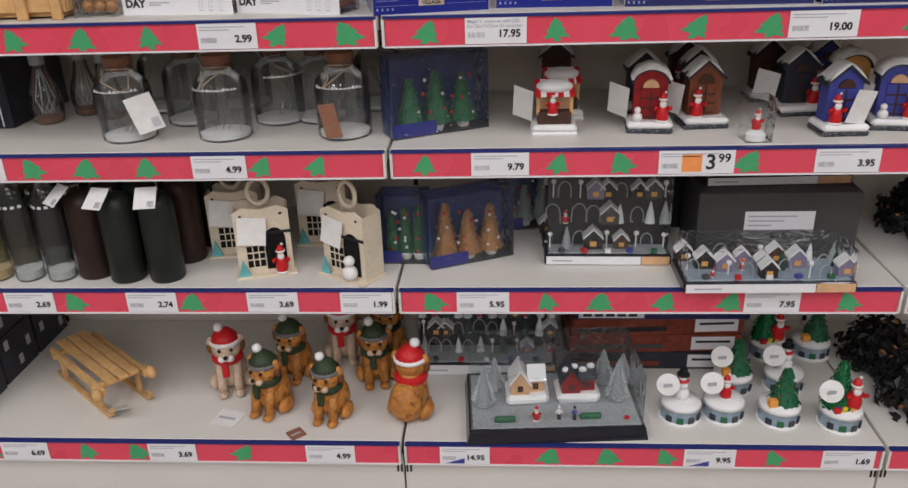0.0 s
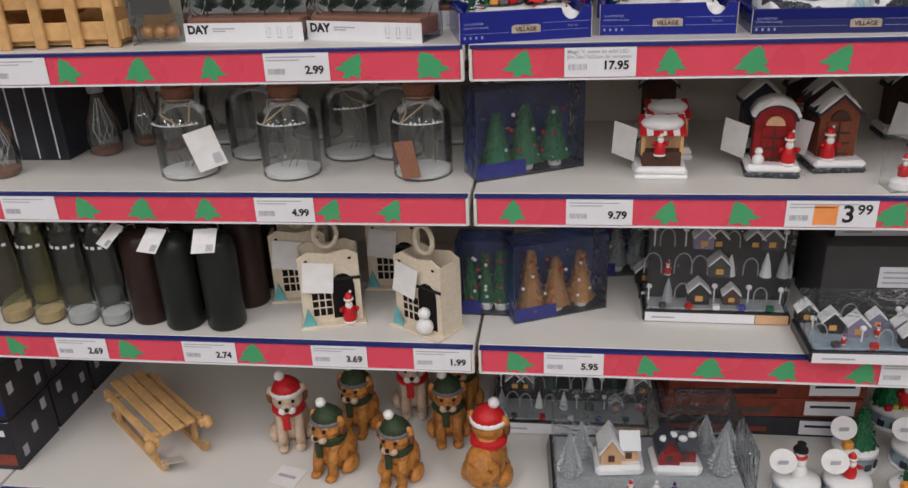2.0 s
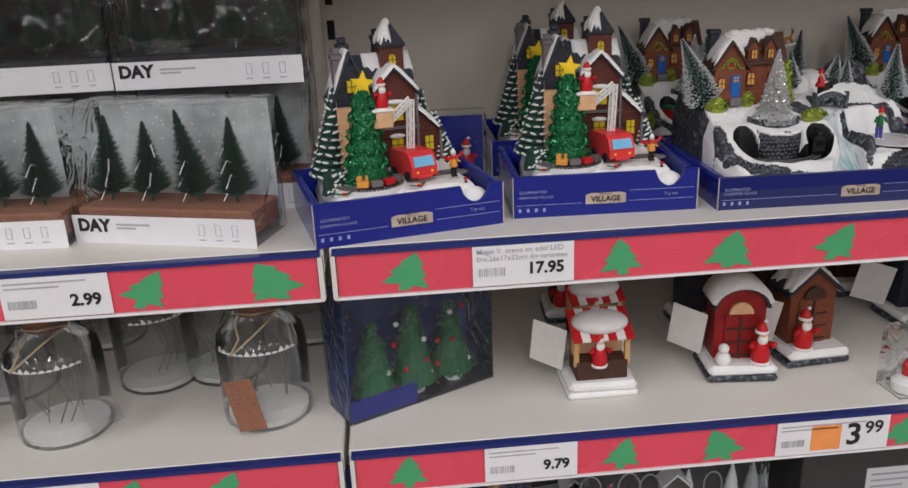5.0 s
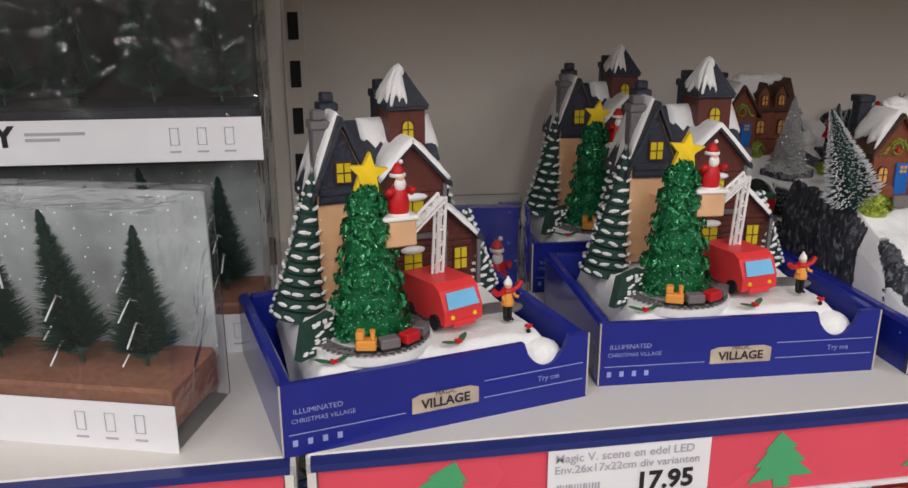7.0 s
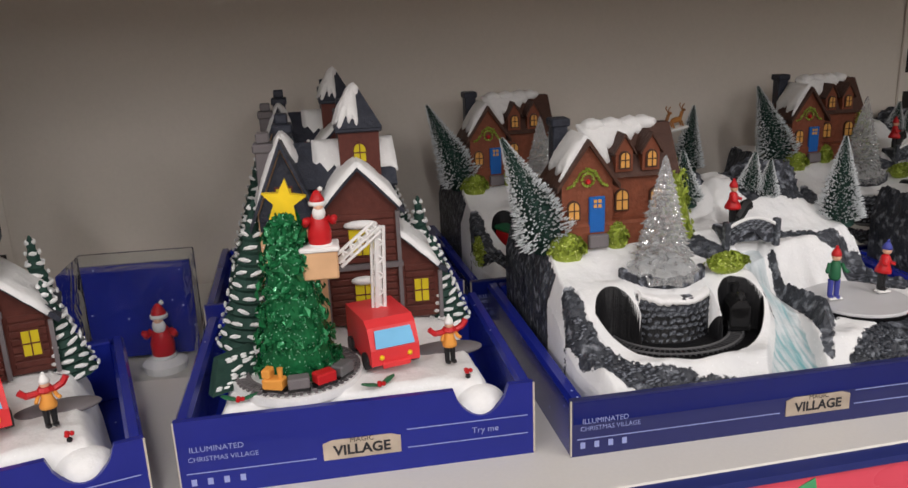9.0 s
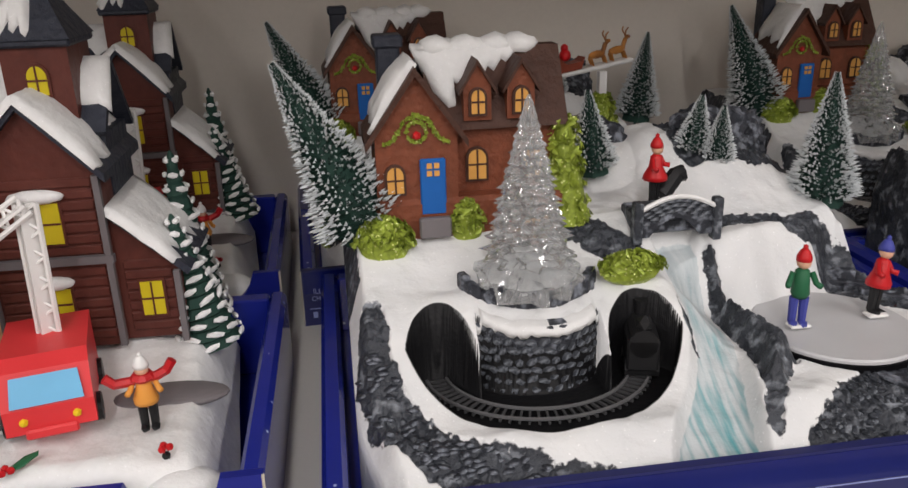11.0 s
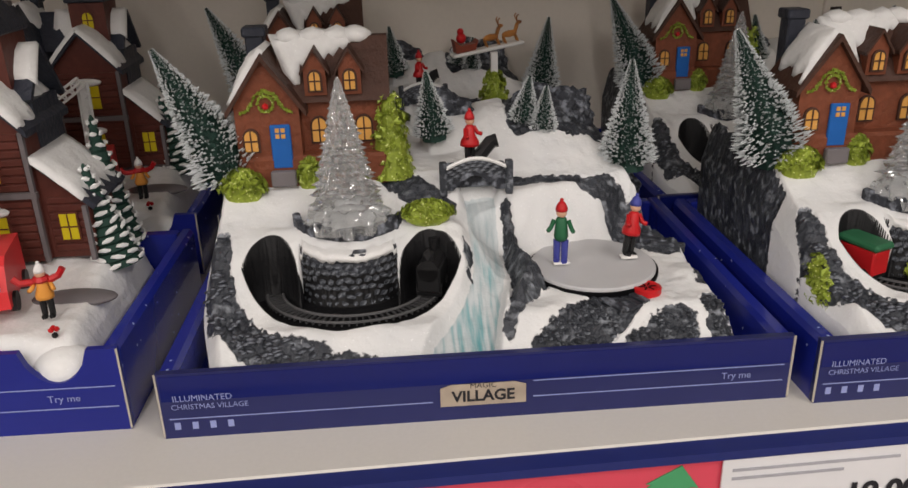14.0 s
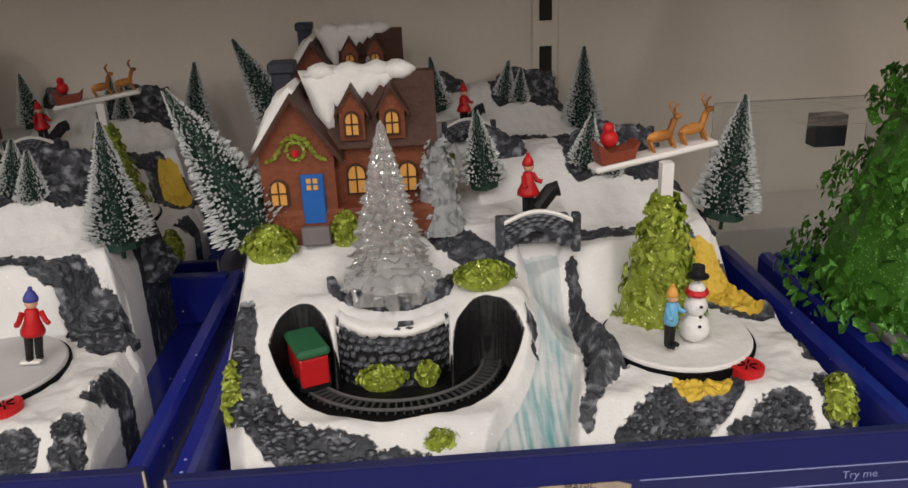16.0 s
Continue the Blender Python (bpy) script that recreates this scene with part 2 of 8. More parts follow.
VILLAGE_GROUND = village_ground()
HUT_RED = mat("dark_red_hut_paint", (0.26, 0.014, 0.016), 0.4, grain=0.15, stain=0.15, stain_scale=60)
BRICK = mat("brown_painted_wall", (0.20, 0.060, 0.030), 0.5, grain=0.15, scale=200, stain=0.12, stain_scale=50, bump=0.5, bump_scale=350)
WOODRED = mat("dark_red_plank_wall", (0.105, 0.030, 0.022), 0.5, grain=0.15, scale=160, stain=0.12, stain_scale=60, bump=0.3)
ROOF_BROWN = mat("dark_brown_roof", (0.070, 0.032, 0.022), 0.55, grain=0.15, scale=150, stain=0.1, bump=0.6, bump_scale=250)
SLATE = mat("blue_black_slate", (0.032, 0.036, 0.050), 0.45, grain=0.15, scale=150, stain=0.12, stain_scale=50, bump=0.6, bump_scale=250)
TRIM_GREY = mat("grey_trim_paint", (0.16, 0.145, 0.15), 0.5, grain=0.1)
YELLOW_WIN = mat("yellow_window_paint", (0.62, 0.50, 0.02), 0.35, grain=0.08)
LIT_WIN = mat("warm_window_paint", (0.70, 0.36, 0.09), 0.4, grain=0.1)
BLUE_DOOR = mat("blue_door_paint", (0.015, 0.12, 0.42), 0.4, grain=0.08)
PEACH = mat("peach_plaster", (0.66, 0.40, 0.22), 0.5, grain=0.08, stain=0.1, stain_scale=40)
TINSEL = mat("green_glitter_tinsel", (0.015, 0.16, 0.055), 0.25, metal=0.35, grain=0.3, scale=500, speck=(0.30, 0.62, 0.42), speck_scale=420, speck_size=0.20)
TINSEL_LIME = mat("lime_glitter_bush", (0.27, 0.34, 0.045), 0.35, metal=0.2, grain=0.3, scale=500, stain=0.2, stain_scale=80, speck=(0.75, 0.80, 0.32), speck_scale=420, speck_size=0.2)
TINSEL_BRIGHT = mat("bright_green_glitter", (0.06, 0.20, 0.025), 0.3, metal=0.25, grain=0.3, scale=400, speck=(0.34, 0.60, 0.20), speck_scale=520, speck_size=0.2)
NEEDLE = mat("dark_green_bristle", (0.020, 0.055, 0.042), 0.7, grain=0.2, scale=200)
NEEDLE_GREEN = mat("sage_green_bristle", (0.020, 0.062, 0.044), 0.7, grain=0.2, scale=200)
FROST = mat("white_frost_tip", (0.74, 0.77, 0.78), 0.7, grain=0.05)
STAR = mat("yellow_star_paint", (0.80, 0.56, 0.02), 0.4, grain=0.06, stain=0.08, stain_scale=60)
SANTA_RED = mat("glossy_red_paint", (0.52, 0.016, 0.020), 0.35, grain=0.06, stain=0.06, stain_scale=60)
TRUCK_RED = mat("red_plastic_truck", (0.72, 0.045, 0.050), 0.4, grain=0.04)
SKIN = mat("pale_peach_paint", (0.72, 0.42, 0.28), 0.5)
WHITE = mat("white_paint", (0.80, 0.79, 0.77), 0.5, grain=0.04)
BLACK = mat("black_paint", (0.015, 0.015, 0.016), 0.45)
SKY_BLUE = mat("sky_blue_paint", (0.16, 0.46, 0.72), 0.35)
ORANGE_COAT = mat("orange_coat_paint", (0.75, 0.32, 0.06), 0.5)
DEEP_GREEN = mat("deep_green_paint", (0.025, 0.13, 0.06), 0.5)
PURPLE = mat("violet_blue_paint", (0.06, 0.07, 0.32), 0.5)
CRYSTAL = clear_film("clear_moulded_plastic", tint=(0.95, 0.96, 0.97), gloss=0.10, rough=0.08, haze=0.30, wrinkle=1.2)
DISC = mat("grey_ice_disc", (0.55, 0.55, 0.56), 0.3, grain=0.03)
CORK = mat("brown_cork_base", (0.26, 0.12, 0.075), 0.8, grain=0.2, scale=250, stain=0.1)
PINE = mat("pale_pine_wood", (0.60, 0.36, 0.15), 0.5, grain=0.14, scale=70, stain=0.16, stain_scale=14, bump=0.2, vary=0.15)
PLY = mat("birch_plywood", (0.70, 0.61, 0.47), 0.6, grain=0.08, scale=120, stain=0.08)
DOG_FUR = mat("tan_painted_fur", (0.48, 0.20, 0.045), 0.4, grain=0.2, scale=110, stain=0.30, stain_scale=45, bump=1.0, bump_scale=170, ridge=(0.20, 0.075, 0.02), ridge_scale=60)
DOG_DARK = mat("dark_brown_painted_fur", (0.17, 0.062, 0.022), 0.4, grain=0.2, scale=110, stain=0.25, stain_scale=45, bump=1.0, bump_scale=170)
DOG_PALE = mat("cream_painted_fur", (0.58, 0.44, 0.32), 0.4, grain=0.15, scale=110, stain=0.15, stain_scale=35, bump=0.9, bump_scale=190)
TARTAN = mat("dark_green_knit_paint", (0.030, 0.048, 0.022), 0.5, grain=0.35, scale=160, stain=0.2, stain_scale=60)
BOTTLE_BLACK = mat("matt_black_green_bottle", (0.018, 0.022, 0.019), 0.38, grain=0.1, stain=0.08)
BOTTLE_BROWN = mat("matt_dark_brown_bottle", (0.032, 0.017, 0.014), 0.38, grain=0.1, stain=0.08)
ROPE = mat("natural_jute_rope", (0.50, 0.40, 0.27), 0.9, grain=0.2, scale=600, bump=0.6)
DARK_CARD = mat("dark_printed_carton", (0.020, 0.022, 0.030), 0.35, grain=0.2, scale=40, stain=0.3, stain_scale=16, coat=0.3)
RED_CARD = mat("red_brown_printed_carton", (0.20, 0.045, 0.025), 0.4, grain=0.25, scale=60, stain=0.3, stain_scale=25)
GREY_CARD = mat("dark_grey_carton", (0.065, 0.062, 0.062), 0.5, grain=0.08, stain=0.08)
PURPLE_CARD = mat("lilac_grey_carton", (0.24, 0.20, 0.30), 0.45, grain=0.1, stain=0.15, stain_scale=20)
BLACK_TRAY = mat("black_thermoformed_tray", (0.018, 0.018, 0.024), 0.3, grain=0.1, coat=0.3)
ICE = mat("pale_ice_blue_paint", (0.27, 0.34, 0.40), 0.45, grain=0.1, scale=150, stain=0.12, stain_scale=60)
COPPER = mat("copper_glitter_tree", (0.40, 0.20, 0.08), 0.4, metal=0.3, grain=0.3, scale=400, speck=(0.75, 0.52, 0.32), speck_scale=330, speck_size=0.2)
MIXED_GLASS = mat("grey_frost_paint", (0.34, 0.36, 0.37), 0.5, grain=0.2, scale=200)


# ---- building helpers ----
def G():
    return bmesh.new()


def moved(bm, verts, m):
    if m is not None:
        bmesh.ops.transform(bm, matrix=m, verts=verts)
    return verts


def box(bm, x0, x1, y0, y1, z0, z1, m=None, bev=0.0):
    vs = bmesh.ops.create_cube(bm, size=1.0)["verts"]
    for v in vs:
        v.co = Vector((x0 + (v.co.x + 0.5) * (x1 - x0), y0 + (v.co.y + 0.5) * (y1 - y0), z0 + (v.co.z + 0.5) * (z1 - z0)))
    moved(bm, vs, m)
    if bev:
        es = list({e for v in vs for e in v.link_edges})
        bmesh.ops.bevel(bm, geom=es, offset=bev, segments=1, affect="EDGES")
    return bm


def cone(bm, r1, r2, z0, z1, seg=16, m=None, x=0.0, y=0.0):
    t = Matrix.Translation((x, y, (z0 + z1) / 2))
    vs = bmesh.ops.create_cone(bm, cap_ends=True, segments=seg, radius1=r1, radius2=max(r2, 1e-5), depth=z1 - z0, matrix=t)["verts"]
    moved(bm, vs, m)
    return bm


def ball(bm, p, r, sub=2, scale=(1, 1, 1), m=None):
    t = Matrix.Translation(p) @ Matrix.Diagonal((*scale, 1))
    vs = bmesh.ops.create_icosphere(bm, subdivisions=sub, radius=r, matrix=t)["verts"]
    moved(bm, vs, m)
    return bm


def lathe(bm, prof, seg=20, m=None, x=0.0, y=0.0, caps=True):
    rings = []
    for r, z in prof:
        ring = [bm.verts.new((x + r * math.cos(2 * math.pi * i / seg), y + r * math.sin(2 * math.pi * i / seg), z)) for i in range(seg)]
        rings.append(ring)
    for a, b in zip(rings, rings[1:]):
        for i in range(seg):
            bm.faces.new((a[i], a[(i + 1) % seg], b[(i + 1) % seg], b[i]))
    if caps:
        bm.faces.new(rings[0][::-1])
        bm.faces.new(rings[-1])
    moved(bm, [v for r in rings for v in r], m)
    return bm


def prism(bm, outline, y0, y1, m=None):
    """An outline of (x, z) given depth from y0 to y1."""
    a = [bm.verts.new((x, y0, z)) for x, z in outline]
    b = [bm.verts.new((x, y1, z)) for x, z in outline]
    bm.faces.new(a)
    bm.faces.new(b[::-1])
    for i in range(len(a)):
        j = (i + 1) % len(a)
        bm.faces.new((a[j], a[i], b[i], b[j]))
    moved(bm, a + b, m)
    return bm


def slab(bm, pts, thick):
    """A sheet through four points, thickened along its normal."""
    p = [Vector(q) for q in pts]
    n = (p[1] - p[0]).cross(p[3] - p[0]).normalized() * thick
    a = [bm.verts.new(q) for q in p]
    b = [bm.verts.new(q + n) for q in p]
    bm.faces.new(a[::-1])
    bm.faces.new(b)
    k = len(p)
    for i in range(k):
        bm.faces.new((a[i], a[(i + 1) % k], b[(i + 1) % k], b[i]))
    return bm


def tube(bm, pts, r, seg=6, closed=False):
    pts = [Vector(p) for p in pts]
    rings = []
    n = len(pts)
    for i, p in enumerate(pts):
        d = (pts[(i + 1) % n] - pts[i - 1]) if closed else (pts[min(i + 1, n - 1)] - pts[max(i - 1, 0)])
        q = d.to_track_quat("Z", "Y")
        rings.append([bm.verts.new(p + q @ Vector((r * math.cos(2 * math.pi * k / seg), r * math.sin(2 * math.pi * k / seg), 0))) for k in range(seg)])
    pairs = list(zip(rings, rings[1:])) + ([(rings[-1], rings[0])] if closed else [])
    for a, b in pairs:
        for k in range(seg):
            bm.faces.new((a[k], a[(k + 1) % seg], b[(k + 1) % seg], b[k]))
    if not closed:
        bm.faces.new(rings[0][::-1])
        bm.faces.new(rings[-1])
    return bm


def thing(name, m, label, category, group=""):
    ob = new(name)
    ob.empty_display_size = 0.02
    ob.matrix_basis = m
    return tagged(ob, label, category, group)


def part(name, bm, material, parent, label="", smooth=False):
    """One bmesh as one mesh object under a thing or a part."""
    bmesh.ops.recalc_face_normals(bm, faces=bm.faces)
    me = bpy.data.meshes.new(name)
    bm.to_mesh(me)
    bm.free()
    for mt in material if isinstance(material, (list, tuple)) else (material,):
        me.materials.append(mt)
    if smooth:
        me.polygons.foreach_set("use_smooth", [True] * len(me.polygons))
    ob = new(name, me)
    ob.parent = parent
    if label:
        tagged(ob, label)
    return ob


def structure(name, bm, material, label, category):
    return tagged(part(name, bm, material, None), label, category, kind="structure")


LETTERS = {}


def lettering(s, size, m, material, parent, name="lettering", bold=0.0, stretch=1.0):
    """Flat words in the built-in font, as a mesh; x runs along the words, y up them."""
    key = (s, size, bold, stretch, material.name)
    if key not in LETTERS:
        cu = bpy.data.curves.new(name, "FONT")
        cu.body, cu.size, cu.align_x, cu.align_y, cu.offset, cu.extrude = s, size, "CENTER", "CENTER", bold * size, size * 0.004
        cu.resolution_u = 3
        tmp = new("tmp", cu)
        dg = bpy.context.evaluated_depsgraph_get()
        me = bpy.data.meshes.new_from_object(tmp.evaluated_get(dg))
        bpy.data.objects.remove(tmp)
        me.name = name
        for v in me.vertices:
            v.co.x *= stretch
        me.materials.clear()
        me.materials.append(material)
        LETTERS[key] = me
    ob = new(name, LETTERS[key])
    ob.parent = parent
    ob.matrix_basis = m
    return ob


# ---- the shop: floor, walls, ceiling, lamps ----
X0, X1, Y_BACK, Y_REAR, H = -5.5, 5.5, 1.93, -7.0, 3.1
bm = G()
box(bm, X0, X1, Y_REAR, 2.2, -0.1, -0.003)
structure("floor", bm, JOINT, "beige speckled floor tiles with dark joints", "floor")
bm = G()
box(bm, X0, X1, Y_REAR, 2.2, H, H + 0.1)
structure("ceiling", bm, CEIL, "white suspended shop ceiling", "ceiling")
for name, b4 in (("wall_north", (X0, X1, 2.1, 2.2)), ("wall_south", (X0, X1, Y_REAR - 0.1, Y_REAR))):
    structure(name, box(G(), *b4, 0, H), WALL, "plain grey-beige shop wall", "wall")
for name, b4 in (("wall_west", (X0 - 0.1, X0, Y_REAR, 2.2)), ("wall_east", (X1, X1 + 0.1, Y_REAR, 2.2))):
    structure(name, box(G(), *b4, 0, H), WALL, "plain grey-beige shop wall", "wall")
for lx in (-3.6, -1.8, 0.0, 1.8, 3.6):
    for ly in (-0.65, -3.05, -5.45):
        lamp = thing("ceiling_light", pose(lx, ly, H), "white fluorescent ceiling light with glowing diffuser", "ceiling light", "ceiling lights")
        part("housing", box(G(), -0.09, 0.09, -1.15, 1.15, -0.06, 0.0, bev=0.008), WHITE, lamp)
        part("diffuser", box(G(), -0.07, 0.07, -1.12, 1.12, -0.066, -0.061), DIFFUSER, lamp)
        tube_lamp(lx, ly, H - 0.07, 0.14, 2.2, TUBE_WATTS)

# ---- the shelving ----
BAYS = (-2.196, -1.205, -0.214, 0.777)
BAY_W = 0.991
LEVELS = (0.175, 0.508, 0.797, 1.04, 1.46)
FRONT = {0.175: 1.37}


def rail_front(z):
    return FRONT.get(z, 1.43)


structure("wall_back_panel", box(G(), -2.25, 1.8, 1.905, 1.925, 0.0, 2.0), CREAM_BACK, "cream steel back panel of the shelving", "wall")
for bx in (-2.2, -1.21, -0.217, 0.789, 1.78):
    up = thing("slotted_upright", pose(bx, 1.905, 0), "cream steel upright with a row of black slots", "shelf upright", "shelf uprights")
    part("post", box(G(), -0.012, 0.012, -0.003, 0.0, 0.0, 2.0, bev=0.001), CREAM_BACK, up)
    slot = box(G(), -0.0055, 0.0055, -0.0045, -0.0032, 0, 0.028)
    first = part("slot", slot, SLOT, up)
    first.location.z = 0.11
    for i in range(1, 37):
        more = new("slot", first.data)
        more.parent, more.location.z = up, 0.11 + i * 0.05

for bx in BAYS:
    base = thing("base_plinth", pose(bx, 0, 0), "cream steel plinth under the bottom shelf", "plinth", "shelf plinths")
    part("panel", box(G(), 0.002, BAY_W - 0.002, 1.385, 1.40, 0.02, 0.125, bev=0.001), CREAM, base)
    # Dark strip put in for the shaded gap below the panel.
    part("kick_strip", box(G(), 0.002, BAY_W - 0.002, 1.387, 1.41, 0.0, 0.02), SLOT, base)
    for dx in (0.006, 0.014, BAY_W - 0.014, BAY_W - 0.006):
        part("slot", box(G(), dx - 0.002, dx + 0.002, 1.3835, 1.3848, 0.09, 0.11), SLOT, base)

PRICES = {  # shelf height: (label's first edge, width, price, style)
    1.04: ((-1.019, 0.105, "", 0), (-0.539, 0.107, "2.99", 0), (-0.064, 0.107, "17.95", 2), (0.487, 0.115, "19.00", 0)),
    0.797: ((-1.064, 0.105, "", 0), (-0.589, 0.105, "4.99", 0), (-0.058, 0.107, "9.79", 0), (0.286, 0.137, "3", 1), (0.566, 0.115, "3.95", 0)),
    0.508: ((-1.032, 0.105, "2.69", 0), (-0.773, 0.105, "2.74", 0), (-0.521, 0.105, "3.69", 0), (-0.329, 0.105, "1.99", 0), (-0.093, 0.105, "5.95", 0), (0.473, 0.107, "7.95", 0)),
    0.175: ((-1.093, 0.105, "6.69", 0), (-0.765, 0.105, "3.69", 0), (-0.421, 0.105, "4.99", 0), (-0.135, 0.105, "14.95", 3), (0.372, 0.105, "9.95", 3), (0.651, 0.105, "1.69", 0)),
    1.46: (),
}
TREE_SHAPE = [(-0.004, -0.02), (0.005, -0.02), (0.005, -0.012), (0.018, -0.013), (0.010, -0.003), (0.014, -0.003), (0.007, 0.007), (0.010, 0.007), (0.001, 0.02), (-0.008, 0.007), (-0.006, 0.007), (-0.014, -0.003), (-0.010, -0.003), (-0.018, -0.013), (-0.004, -0.012)]
rng = random.Random(4)
for bx in BAYS:
    for z in LEVELS:
        fy = rail_front(z)
        sh = thing("shelf", pose(bx, 0, z), "cream steel shelf with a red festive price strip", "shelf", "store shelves")
        bm = G()
        box(bm, 0.003, BAY_W - 0.003, fy + 0.008, 1.898, -0.028, 0.0, bev=0.002)
        part("shelf_board", bm, CREAM, sh)
        rail = part("price_rail", box(G(), 0.010, BAY_W - 0.010, fy + 0.001, fy + 0.007, -0.052, -0.006), RED, sh, "red festive price strip")
        part("rail_edge", box(G(), 0.006, BAY_W - 0.006, fy - 0.002, fy + 0.009, -0.0058, -0.001), NAVY_EDGE, sh, "navy blue plastic edge")
        part("rail_lip", box(G(), 0.006, BAY_W - 0.006, fy - 0.001, fy + 0.009, -0.0555, -0.0525), PAPER, sh)
        for s in (0.004, BAY_W - 0.009):
            part("end_cap", box(G(), s, s + 0.005, fy - 0.002, fy + 0.012, -0.054, -0.006), CREAM, sh)
        spans = [(p[0] - bx, p[0] + p[1] - bx) for p in PRICES[z]]
        k, tx = 0, 0.075 + rng.uniform(-0.01, 0.01)
        while tx < BAY_W - 0.03:
            if all(tx < a - 0.02 or tx > b + 0.02 for a, b in spans):
                s, lean = rng.uniform(1.1, 1.45), rng.uniform(-0.5, 0.5)
                print_bm = prism(G(), [((x * math.cos(lean) + q * math.sin(lean)) * s * 1.15, max(-0.0205, min(0.0205, (q * math.cos(lean) - x * math.sin(lean)) * s))) for x, q in TREE_SHAPE], 0, 0.0006,
                      pose(tx, fy + 0.0002, -0.029))
                part("tree_print", print_bm, GREEN_PRINT, rail, "green tree shape")
            tx += 0.118 + rng.uniform(-0.012, 0.012)
        for x, w, price, style in PRICES[z]:
            if not bx <= x < bx + BAY_W:
                continue
            x -= bx
            lab = part("price_label", box(G(), x, x + w, fy - 0.0012, fy + 0.0, -0.0510, -0.0065), PAPER, rail, "white price label")
            flat = pose(0, fy - 0.0016, 0, 90, 0, 0)
            bm = G()
            for i in range(15):
                a = x + 0.006 + i * 0.0019
                box(bm, a, a + rng.choice((0.0006, 0.0010, 0.0013)), fy - 0.0017, fy - 0.0013, -0.040, -0.031)
            if style != 2:
                for r, n in ((-0.0135, 0.75), (-0.0185, 0.5)):
                    box(bm, x + 0.005, x + 0.005 + w * n, fy - 0.0017, fy - 0.0013, r, r + 0.0016)
            part("barcode", bm, INK_GREY, lab)
            if style == 1:
                part("offer_patch", box(G(), x + 0.042, x + 0.078, fy - 0.0017, fy - 0.0013, -0.047, -0.014), ORANGE, lab)
                lettering("3", 0.040, pose(x + 0.094, fy - 0.0018, -0.030, 90), INK, lab, "price", 0.02)
                lettering("99", 0.023, pose(x + 0.118, fy - 0.0018, -0.022, 90), INK, lab, "price", 0.02)
            elif price:
                lettering(price, 0.0178, pose(x + w - 0.002 - 0.0056 * len(price), fy - 0.0018, -0.034, 90), INK, lab, "price", 0.035)
            if style == 2:
                lettering("Magic V. scene en edel LED", 0.0082, pose(x + 0.050, fy - 0.0018, -0.0125, 90), INK_GREY, lab, "wording", 0.01)
                lettering("Env.26x17x22cm div varianten", 0.0078, pose(x + 0.052, fy - 0.0018, -0.0205, 90), INK_GREY, lab, "wording", 0.01)
            if style == 3:
                part("offer_wedge", prism(G(), [(x + 0.012, -0.049), (x + 0.052, -0.049), (x + 0.052, -0.036)], fy - 0.0018, fy - 0.0014), INK_BLUE, lab)

# ---- figures and trees shared by the village scenes ----
def smooth(a, b, x):
    t = max(0.0, min(1.0, (x - a) / (b - a)))
    return t * t * (3 - 2 * t)


def bristles(h, r, count, seed, tip=False, lift=0.42, length=1.0, width=0.0008, layers=0):
    """Thin bristles round a wire stem; tip: only their frosted ends."""
    rnd = random.Random(seed)
    verts, faces = [], []
    for i in range(count):
        f = (i + rnd.random()) / count
        f = f ** 1.25
        z = h * (0.05 + 0.93 * f)
        a = i * 2.399963 + rnd.uniform(-0.3, 0.3)
        reach = r * (1.02 - f) * rnd.uniform(0.82, 1.04) * length + 0.0012
        if layers:
            reach *= 0.62 + 0.38 * (1 - (f * layers) % 1.0) ** 0.6
        up = reach * (lift + rnd.uniform(-0.12, 0.12))
        d, s = Vector((math.cos(a), math.sin(a), 0)), Vector((-math.sin(a), math.cos(a), 0))
        p0 = Vector((0, 0, z)) + d * (reach * (0.84 if tip else 0.0)) + Vector((0, 0, up * (0.84 if tip else 0.0)))
        p1 = Vector((0, 0, z + up)) + d * reach * (1.05 if tip else 1.0)
        w = s * width * (1.3 if tip else 1.0)
        u = Vector((0, 0, width * (1.3 if tip else 1.0)))
        k = len(verts)
        verts += [p0 - w, p0 + w, p1, p0 + u, p0 - u * 0.6]
        faces += [(k, k + 1, k + 2), (k + 3, k + 4, k + 2)]
    bm = G()
    vs = [bm.verts.new(v) for v in verts]
    for q in faces:
        bm.faces.new([vs[i] for i in q])
    return bm


def brush_tree(parent, m, h, r, seed, material=NEEDLE, frost=True, count=520, name="bottle_brush_tree", core=0.62, layers=0):
    """A bottle-brush fir: wire stem, dark bristles, frosted tips."""
    body = bristles(h, r, count, seed, layers=layers)
    cone(body, r * core, 0.0012, h * 0.05, h * 0.97, 9)
    lathe(body, [(0.0013, -0.004), (0.0013, h * 0.3)], 6)
    for v in body.verts:
        v.co = m @ v.co
    tree = part(name, body, material, parent, "frosted dark green bristle fir" if frost else "green bristle fir")
    if frost:
        tips = bristles(h, r, int(count * 0.85), seed + 7, tip=True, width=0.0008)
        for v in tips.verts:
            v.co = m @ v.co
        tagged(part("frost", tips, FROST, tree, "white frost on the tips"), kind="stuff")
    return tree


